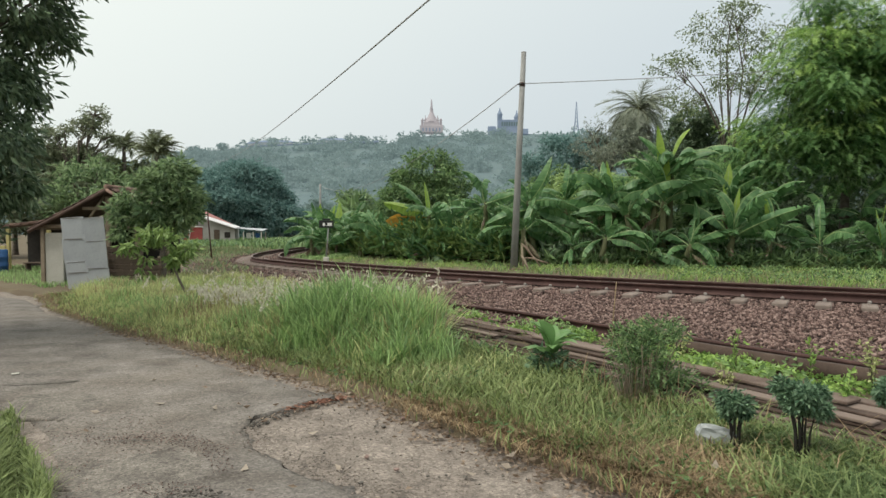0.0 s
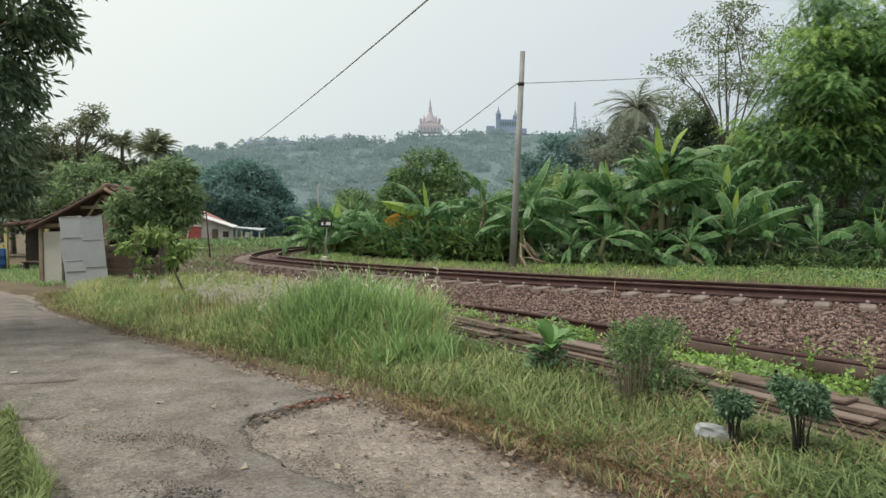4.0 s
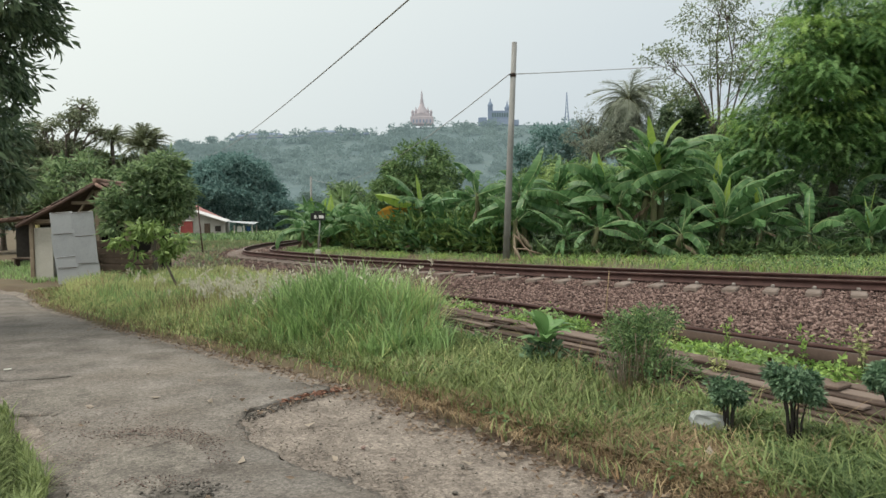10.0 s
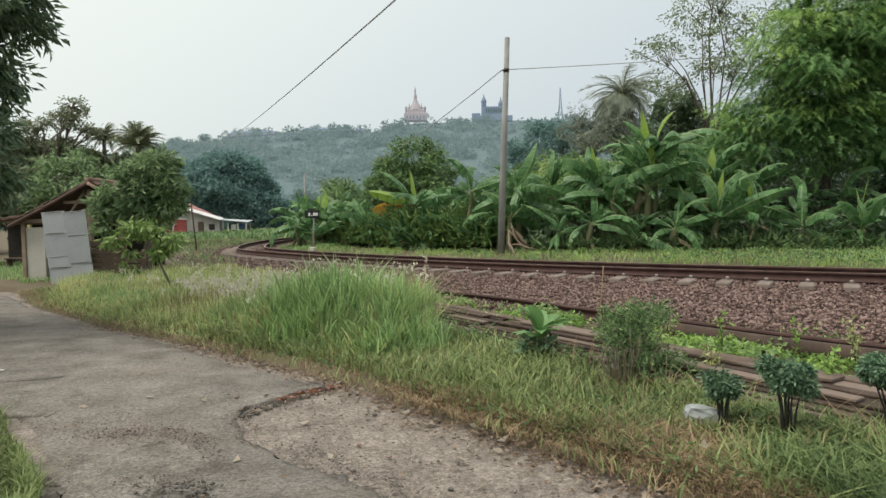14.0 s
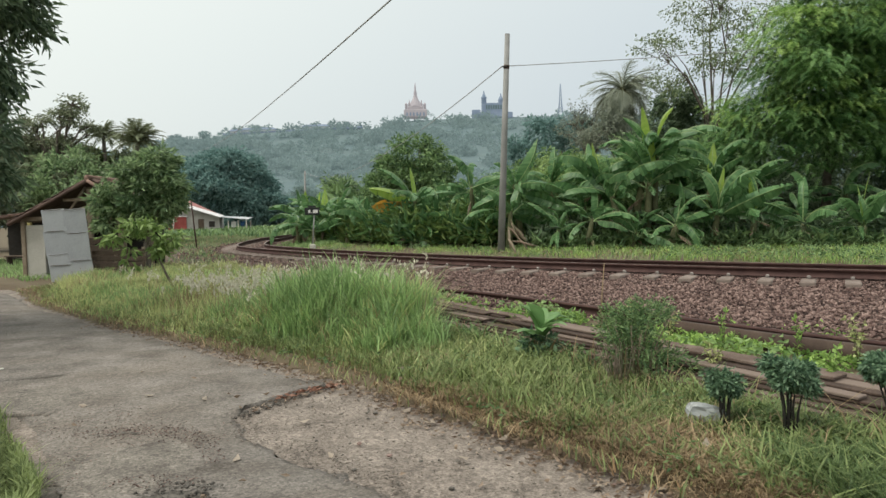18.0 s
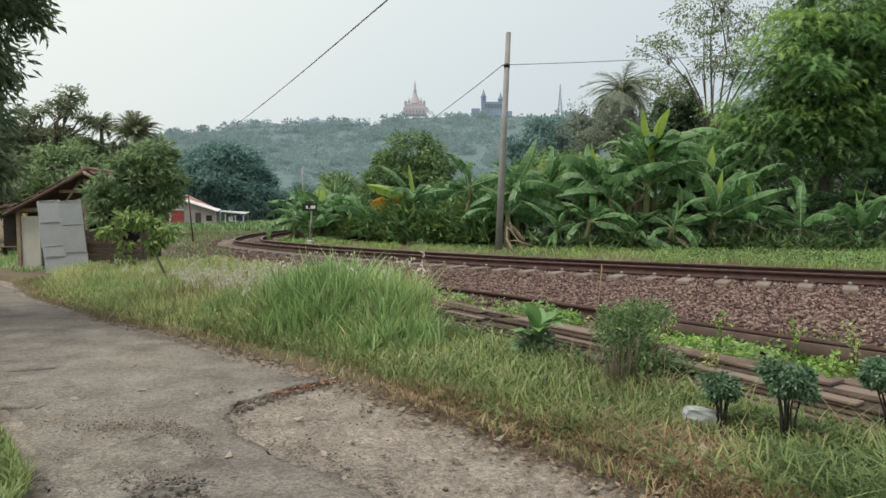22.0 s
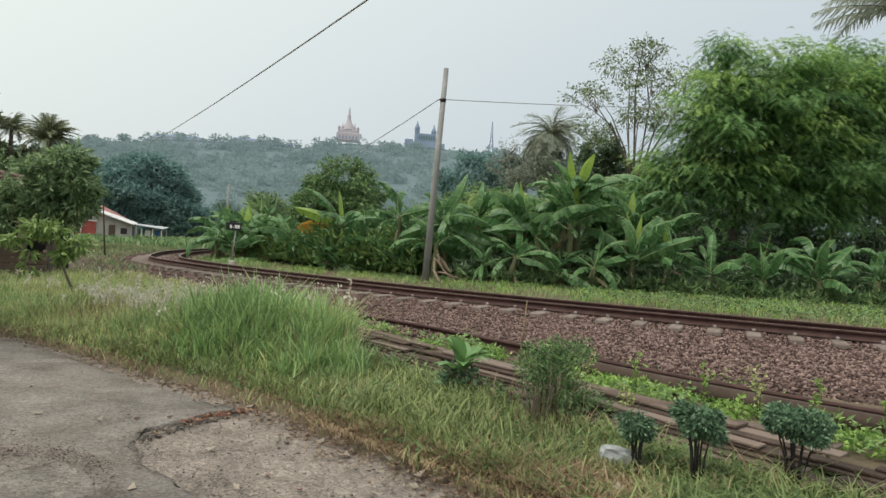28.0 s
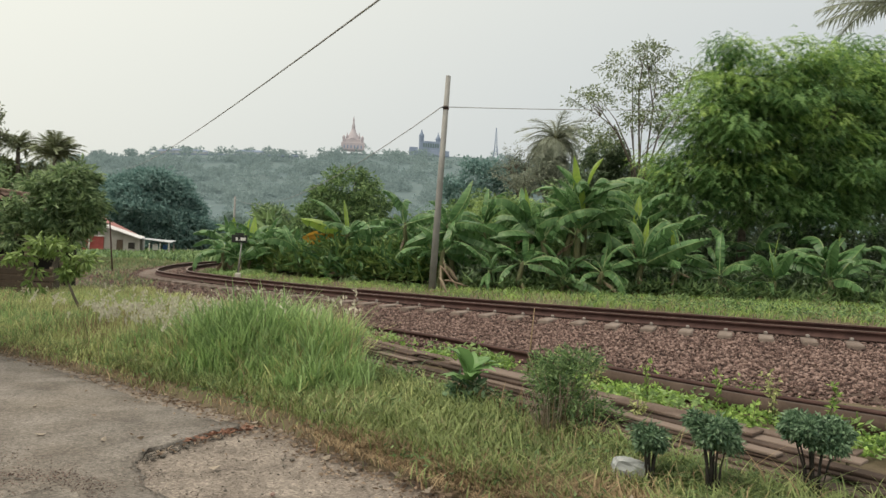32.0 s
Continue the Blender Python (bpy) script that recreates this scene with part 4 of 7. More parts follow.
BLEAF_PALE = banana_leaf(12, 1.6, 0.55, 0.75, 0.9, 0.2, G_banana_y)
BLEAF_DRY = banana_leaf(10, 1.5, 0.3, -0.5, 1.0, 1.0, G_drybrown)


def banana(x, y, stem, size, n, seed, label, young=True, old=0, dry=1, heading=None):
    rng = np.random.default_rng(seed)
    y, size = y - 0.5, size * 1.02
    z = gz(x, y) - 0.03
    ob = empty("banana_plant", pose(x, y, z))
    lean = rng.normal(0, 0.10, 2)
    top = Vector((lean[0] * stem, lean[1] * stem, stem))
    part("pseudostem", tube("pseudostem", [(0, 0, -0.1), top * 0.5, top, top * 1.12], [0.12 * size, 0.10 * size, 0.075 * size, 0.03 * size], M_stem, 9), ob)
    a0 = rng.uniform(0, 360)
    for k in range(n + 4):
        az = a0 + k * 137.5 + rng.normal(0, 12)
        m = BLEAF[int(rng.integers(0, len(BLEAF)))]
        s = size * rng.uniform(0.42, 1.0)
        mm = Matrix.Translation(top * rng.uniform(0.93, 1.08)) @ pose(0, 0, 0, rng.normal(0, 34), rng.normal(2, 26), az) @ Matrix.Diagonal((s, s, s, 1))
        part("leaf", m, ob, m=mm)
    if young or seed % 7 == 0:
        part("leaf", BLEAF_UP, ob, "pale upright young leaf", Matrix.Translation(top) @ pose(0, 0, 0, 0, 0, rng.uniform(0, 360)) @ Matrix.Diagonal((size, size, size, 1)))
    for k in range(old):
        part("leaf", BLEAF_OLD, ob, "yellow-orange dying leaf", Matrix.Translation(top * 0.98) @ pose(0, 0, 0, 50, 6, 186) @ Matrix.Diagonal((size * 1.1, size * 1.3, size * 1.1, 1)))
        part("leaf", BLEAF_PALE, ob, "broad yellow-green leaf", Matrix.Translation(top * 1.02) @ pose(0, 0, 0, 40, 0, 182) @ Matrix.Diagonal((size * 1.2, size * 1.2, size * 1.2, 1)))
    for k in range(dry + 1):
        s = size * rng.uniform(0.35, 0.7)
        part("leaf", BLEAF_DRY, ob, "brown withered hanging leaf", Matrix.Translation(top * rng.uniform(0.6, 0.95)) @ pose(0, 0, 0, rng.normal(0, 25), rng.uniform(-15, 40), rng.uniform(0, 360)) @ Matrix.Diagonal((s, s * 0.8, s, 1)))
    tagged(ob, label, "banana plant", "banana plants beyond the track")
    return ob


def palm_frond(seed, length, droop, mat, leaflet=0.5):
    """One arching frond: leaflets hanging in two rows from the midrib."""
    rng = np.random.default_rng(seed)
    m = 34
    t = np.linspace(0.1, 1, m + 1)
    p = np.stack([length * (t - 0.12 * t ** 3), np.zeros(m + 1), length * (0.35 * t - droop * t ** 2.2)], 1)
    size = (leaflet * np.sin(np.pi * (0.14 + 0.8 * (np.arange(m) + 0.5) / m)) * rng.uniform(0.8, 1.15, m))[:, None]
    vs = [p]
    for sg in (-1, 1):
        vs.append((p[:-1] + p[1:]) / 2 + (np.array([[0.6, sg * 0.72, -0.6]]) + rng.normal(0, 0.12, (m, 3))) * size)
    j = np.arange(m)
    tri = np.concatenate([np.stack([j, j + 1, m + 1 + j], 1), np.stack([j + 1, j, 2 * m + 1 + j], 1)])
    return fast_mesh("frond", np.concatenate(vs), tri, mat), [tuple(float(c) for c in q) for q in p[::5]]


def palm(name, base, top, r, fronds, length, mat, seed, label, leaflet=0.5, pitch=(-70, 12), droops=(0.3, 0.6, 0.95)):
    rng = np.random.default_rng(seed)
    ob = empty(name, pose(*base))
    tp = Vector(top) - Vector(base)
    part("trunk", tube("trunk", [(0, 0, -0.1), tp * 0.35 + Vector((r, 0, 0)), tp * 0.7, tp], [r * 1.3, r, r * 0.9, r * 0.75], M_bark, 9), ob)
    kinds = [palm_frond(seed + k, length, dr, mat, leaflet) for k, dr in enumerate(droops)]
    for k in range(fronds):
        me, line = kinds[k % 3]
        fr = part("frond", me, ob, m=Matrix.Translation(tp) @ pose(0, 0, 0, 0, rng.uniform(*pitch), k * 360 / fronds + rng.uniform(-14, 14)))
        part("rachis", tube("rachis", [(0, 0, 0)] + line, [0.04] + [0.035 - 0.003 * i for i in range(len(line))], M_stem, 4, False), fr)
    return tagged(ob, label, "palm tree")


# woods between the village and the hill
mb = []
for k in range(46):
    x, y = rng.uniform(-95, 60), rng.uniform(150, 300)
    r = rng.uniform(4, 8)
    mb.append((x, y, rng.uniform(2, 7) + 0.022 * (y - 150), r, r, r * rng.uniform(0.6, 0.95)))
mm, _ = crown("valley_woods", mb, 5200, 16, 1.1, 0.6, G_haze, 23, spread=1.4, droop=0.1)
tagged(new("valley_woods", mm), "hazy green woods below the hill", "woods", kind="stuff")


# ---- trees on the road's side ----
tree("overhanging_tree", (-9.3, 6.3, -0.05), (-7.6, 8.2, 4.0), 0.2, [(-6.15, 9, 4.8, 0.9, 1.2, 0.55), (-6.6, 9.1, 3.95, 0.75, 1, 0.6), (-6.6, 9.2, 2.95, 0.7, 1, 0.6), (-6.85, 9.3, 2.2, 0.6, 0.9, 0.6), (-7.35, 9.2, 1.5, 0.7, 0.9, 0.4), (-7.9, 9, 3.2, 1.2, 1.4, 1.7), (-6.9, 9, 5.3, 1.6, 1.4, 0.5)],
     1500, 15, 0.16, 0.05, G_near, 31, "dark broad-leaved tree overhanging the road", spread=0.24, droop=0.6, limbs=22)
tree("mango_tree", (-7.3, 16.6, 0), (-7.3, 16.7, 1.5), 0.1, [(-6.95, 16.6, 3.05, 0.45, 0.55, 0.36), (-6.62, 16.5, 2.5, 0.36, 0.5, 0.32), (-7.5, 16.6, 2.78, 0.42, 0.5, 0.34), (-8.0, 16.5, 2.35, 0.34, 0.4, 0.26), (-7.3, 16.4, 2.3, 0.5, 0.45, 0.36), (-6.6, 16.5, 2.0, 0.3, 0.4, 0.26), (-7.8, 16.4, 1.85, 0.4, 0.4, 0.2), (-8.25, 16.3, 2.0, 0.28, 0.35, 0.22), (-8.15, 16.3, 1.55, 0.25, 0.3, 0.2), (-7.05, 16.4, 1.75, 0.36, 0.4, 0.2)],
     390, 17, 0.2, 0.058, G_mango, 32, "dense dark green mango tree beside the shed", spread=0.17, droop=0.35, shell=0.6)
tree("guava_sapling", (-5.1, 13.0, 0.0), (-5.55, 13, 0.95), 0.032, [(-5.75, 13, 1.44, 0.34, 0.3, 0.14), (-5.3, 13, 1.2, 0.24, 0.25, 0.18), (-6.35, 13, 1.24, 0.26, 0.25, 0.12), (-6.1, 13, 0.85, 0.08, 0.15, 0.26), (-5.45, 13, 0.95, 0.16, 0.2, 0.1)],
     80, 9, 0.17, 0.06, G_guava, 34, "small light green sapling with drooping leaves", spread=0.11, droop=0.5, limbs=16)
tree("half_bare_tree", (-22.8, 40, 0), (-22.8, 40, 5), 0.22, [(-21.5, 40, 8.7, 1.1, 1, 0.8), (-22.6, 40, 8.0, 1.2, 1, 0.5), (-24.2, 40, 7.7, 1.3, 1, 0.45), (-21.2, 40, 7.5, 0.9, 0.9, 0.4), (-25.2, 40, 6.8, 1.1, 1, 0.5), (-23.2, 40, 6.6, 1.3, 1, 0.5), (-21.8, 40, 6.3, 1.0, 1, 0.4)],
     430, 10, 0.2, 0.09, G_olive, 35, "thin-crowned olive tree with bare twigs", spread=0.36, limbs=120, shell=0.1)
for k, (x, y, z, r, g) in enumerate([(-26.5, 36, 3.4, 2.6, G_olive), (-22.5, 38, 3.6, 2.5, G_olive), (-20.4, 37, 3.8, 2.4, G_mango), (-18.2, 40, 3.2, 2.0, G_mango), (-29.5, 34, 4.4, 3.0, G_near), (-25.0, 42, 5.9, 1.7, G_olive), (-22.4, 43, 5.4, 1.7, G_sparse), (-19.6, 43, 5.0, 1.6, G_olive), (-27.5, 41, 6.4, 1.8, G_olive)]):
    tree("village_tree", (x, y, 0), (x, y, z * 0.5), 0.18, [(x, y, z, r, r, r * 0.85), (x + r * 0.5, y - 0.4, z - r * 0.45, r * 0.7, r * 0.7, r * 0.6), (x - r * 0.5, y - 0.2, z - r * 0.5, r * 0.7, r * 0.7, r * 0.6)],
         420, 13, 0.32, 0.14, g, 60 + k, "leafy green tree behind the sheds", spread=0.45, group="trees behind the sheds")
palm("sugar_palm", (-17.9, 40, 0), (-17.9, 40, 6.35), 0.16, 60, 1.75, G_olive, 71, "spiky-crowned palm behind the sheds", 0.45)
palm("sugar_palm", (-20.9, 42, 0), (-20.9, 42, 7.1), 0.14, 34, 1.3, G_olive, 75, "full-crowned green palm behind the sheds", 0.45)
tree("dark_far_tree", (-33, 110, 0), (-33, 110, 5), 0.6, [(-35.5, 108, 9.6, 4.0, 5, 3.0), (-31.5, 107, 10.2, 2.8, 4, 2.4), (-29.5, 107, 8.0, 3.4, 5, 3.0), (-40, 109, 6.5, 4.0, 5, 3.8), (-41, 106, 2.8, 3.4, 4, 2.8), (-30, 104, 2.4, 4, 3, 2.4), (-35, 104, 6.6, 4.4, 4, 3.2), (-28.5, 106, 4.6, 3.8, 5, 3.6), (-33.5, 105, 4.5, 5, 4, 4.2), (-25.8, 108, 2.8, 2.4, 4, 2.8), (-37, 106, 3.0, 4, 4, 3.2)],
     3000, 22, 0.62, 0.32, G_bluish, 33, "large haze-tinted green tree behind the railside house", spread=1.25)

# ---- trees and bananas beyond the track ----
tree("round_leafy_tree", (-0.9, 38.5, 0.2), (-0.9, 38.5, 2.5), 0.22, [(-0.7, 38, 5.3, 1.4, 1.4, 1.1), (-1.9, 38, 4.1, 1.3, 1.3, 1.0), (0.5, 38, 4.2, 1.2, 1.3, 1.0), (-2.9, 38, 3.0, 1.1, 1.2, 1.0), (-0.6, 37.6, 3.8, 1.4, 1.2, 1.0), (0.8, 37.6, 3.0, 1.1, 1.1, 0.9)],
     800, 15, 0.24, 0.10, G_mid, 36, "rounded dense green tree among the bananas", spread=0.32, shell=0.6)
tree("dark_bushy_tree", (-6.4, 48, 0.2), (-6.4, 48, 2.2), 0.2, [(-6.4, 48, 3.3, 1.5, 1.4, 1.5), (-5.0, 48, 2.4, 1.4, 1.3, 1.2)], 330, 12, 0.34, 0.14, G_mango, 37, "dark bushy tree beyond the curve", spread=0.4)
tree("dark_dense_tree", (12.8, 33, 0.2), (12.8, 33, 4), 0.25, [(12.6, 32.5, 6.9, 1.1, 1.2, 0.9), (13.6, 32.5, 5.8, 1.1, 1.2, 1.0), (11.9, 32.5, 5.7, 1.0, 1.2, 0.9), (13.0, 32.2, 4.6, 1.4, 1.2, 0.9)], 640, 15, 0.24, 0.09, G_near, 38, "dense dark green tree behind the bananas", spread=0.3, shell=0.6)
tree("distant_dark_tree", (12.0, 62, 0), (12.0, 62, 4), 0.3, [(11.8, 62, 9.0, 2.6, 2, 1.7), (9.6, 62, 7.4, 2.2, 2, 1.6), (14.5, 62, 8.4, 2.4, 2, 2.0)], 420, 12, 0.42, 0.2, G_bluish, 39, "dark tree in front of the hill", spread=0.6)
tree("grey_twiggy_tree", (11.6, 46, 0), (11.6, 46, 6), 0.2, [(11.0, 46, 8.8, 1.2, 1.0, 0.8), (12.2, 46, 8.0, 1.2, 1.0, 0.9), (10.0, 46, 7.6, 1.0, 1.0, 0.8), (11.4, 46, 6.8, 1.4, 1.2, 0.8)], 240, 8, 0.2, 0.06, G_palm, 40, "grey-green twiggy tree behind the bananas", spread=0.45, limbs=90, shell=0.1)
tree("tall_sparse_tree", (13.2, 30, 0.25), (13.4, 30, 5.2), 0.11, [(12.4, 30, 10.7, 1.3, 1, 1.1), (14.4, 30, 10.4, 1.5, 1, 1.3), (10.8, 30, 9.2, 1.2, 1, 0.9), (15.9, 30, 10.6, 1.0, 1, 0.8), (13.2, 30, 8.6, 1.5, 1, 1.2), (11.2, 30, 7.4, 1.1, 1, 0.9), (15.2, 30, 8.4, 1.2, 1, 1.1), (13.8, 30, 11.7, 1.2, 0.8, 0.5)],
     620, 11, 0.15, 0.06, G_sparse, 41, "tall open-crowned tree with thin bare limbs", spread=0.34, limbs=85, shell=0.1)


def feathery(name, base, stem_top, r0, blobs, fronds, seed, label, mat=None, length=0.46):
    o = Vector(base)
    rng = np.random.default_rng(seed + 7)
    ob = empty(name, Matrix.Translation(o))
    lb = []
    for b in blobs:
        lb.append((b[0] - o.x, b[1] - o.y, b[2] - o.z, *(0.8 * c for c in b[3:])))
        for _ in range(7):
            q = unit(rng.normal(size=(1, 3)))[0]
            s = rng.uniform(0.22, 0.42)
            lb.append((b[0] - o.x + q[0] * b[3], b[1] - o.y + q[1] * b[4], b[2] - o.z + q[2] * b[5], b[3] * s, b[4] * s, b[5] * s * 0.7))
    me, gc = frond_cloud("crown", lb, int(fronds * 3.6), 18, length, 0.105, 0.055, mat or G_feather, seed, droop=0.45, shell=0.1)
    # dense inner leaves; their darker green stands for shade within the crown
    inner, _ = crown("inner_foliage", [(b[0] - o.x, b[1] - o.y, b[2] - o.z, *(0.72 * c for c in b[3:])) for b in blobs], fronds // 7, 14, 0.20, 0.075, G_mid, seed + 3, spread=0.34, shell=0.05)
    part("inner_foliage", inner, ob, "inner leaves, darker for the crown's inner shade")
    ends = gc[rng.choice(len(gc), min(34, len(gc)), replace=False)]
    part("trunk", tubes("trunk", limb_runs((0, 0, -0.1), ends, r0, rng, stem_top=Vector(stem_top) - o), M_bark, 6), ob)
    part("crown", me, ob)
    # paler sprays over each mass's top imitate light falling on the crown
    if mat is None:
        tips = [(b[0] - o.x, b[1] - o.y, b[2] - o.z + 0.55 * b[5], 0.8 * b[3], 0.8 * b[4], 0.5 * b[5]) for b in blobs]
        part("young_foliage", frond_cloud("young_foliage", tips, int(fronds * 0.7), 18, length, 0.105, 0.055, G_toplit, seed + 11, droop=0.45, shell=0.7)[0], ob, "paler top sprays with lit tone in their colour")
    return tagged(ob, label, "tree")


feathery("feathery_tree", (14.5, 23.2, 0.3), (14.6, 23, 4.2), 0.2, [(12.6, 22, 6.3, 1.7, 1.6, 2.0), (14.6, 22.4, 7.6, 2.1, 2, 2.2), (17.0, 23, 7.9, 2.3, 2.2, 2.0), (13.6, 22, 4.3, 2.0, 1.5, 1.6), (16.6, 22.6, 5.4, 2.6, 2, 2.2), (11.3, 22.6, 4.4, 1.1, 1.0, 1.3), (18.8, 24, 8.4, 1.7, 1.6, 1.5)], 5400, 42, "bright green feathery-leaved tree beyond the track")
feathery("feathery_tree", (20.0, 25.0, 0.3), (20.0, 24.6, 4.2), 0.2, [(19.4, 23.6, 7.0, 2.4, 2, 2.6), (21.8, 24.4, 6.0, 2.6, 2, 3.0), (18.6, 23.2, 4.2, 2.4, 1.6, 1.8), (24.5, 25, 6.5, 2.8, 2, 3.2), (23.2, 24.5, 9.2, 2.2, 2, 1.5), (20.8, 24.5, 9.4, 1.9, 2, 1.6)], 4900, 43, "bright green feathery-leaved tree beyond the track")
feathery("feathery_bush", (6.0, 27.5, 0.3), (6.0, 27.2, 1.8), 0.09, [(6.1, 27, 3.3, 1.4, 1.1, 1.0), (5.0, 27, 2.4, 1.1, 1, 1.0), (7.3, 27, 2.6, 1.1, 1, 1.0)], 1000, 44, "light green feathery bush among the bananas", G_guava)
for k, (x, y, z, r) in enumerate([(14.2, 25.2, 2.6, 2.1), (17.6, 25.6, 2.8, 2.4), (21.2, 26, 3.0, 2.6), (11.2, 25.6, 2.5, 1.8), (8.2, 26.5, 2.2, 1.6), (3.2, 27, 1.9, 1.5), (25.2, 27, 3.4, 3.0), (1.0, 30, 2.0, 1.5), (29, 28, 4.5, 3.6), (14.8, 31, 5.0, 1.9), (9.8, 29, 3.6, 1.7), (12.6, 28, 3.8, 1.8), (16.4, 28.5, 4.2, 2.0), (5.4, 31, 3.2, 1.7), (19.5, 29, 5.2, 2.4)]):
    # beyond x = 13 darker leaves imitate the shade below the feathery trees
    tree("thicket_bush", (x, y, 0.25), (x, y, z * 0.5), 0.08, [(x, y, z, r, r * 0.7, r * 0.8), (x - r * 0.4, y - 0.3, z * 0.5, r * 0.9, r * 0.6, r * 0.6), (x + r * 0.4, y - 0.2, z * 0.45, r * 0.9, r * 0.6, r * 0.6)],
         430, 12, 0.24, 0.10, G_near if x > 13 else G_mid if k % 2 else G_mango, 80 + k, "dark tangled bush behind the bananas", spread=0.36, category="bush", group="thicket behind the bananas")
palm("coconut_palm", (13.9, 45, 0.1), (13.7, 45, 9.9), 0.2, 60, 2.6, G_palm, 91, "grey-green coconut palm rising behind the trees", 0.9, (-70, 60), (0.5, 0.8, 1.1))
tree("grey_leafy_tree", (13.4, 44, 0), (13.4, 44, 5), 0.2, [(13.2, 44, 7.6, 1.6, 1.2, 1.0), (12.0, 44, 6.6, 1.5, 1.2, 1.0), (14.4, 44, 6.4, 1.5, 1.2, 1.0)], 420, 12, 0.26, 0.09, G_palm, 48, "grey-green leafy tree below the palm", spread=0.4)
palm("coconut_palm", (25.8, 28.5, 0.1), (25.4, 27.2, 13.9), 0.2, 28, 4.8, G_palm, 95, "coconut palm with long drooping fronds", 1.0, (-55, 25), (0.25, 0.42, 0.6))

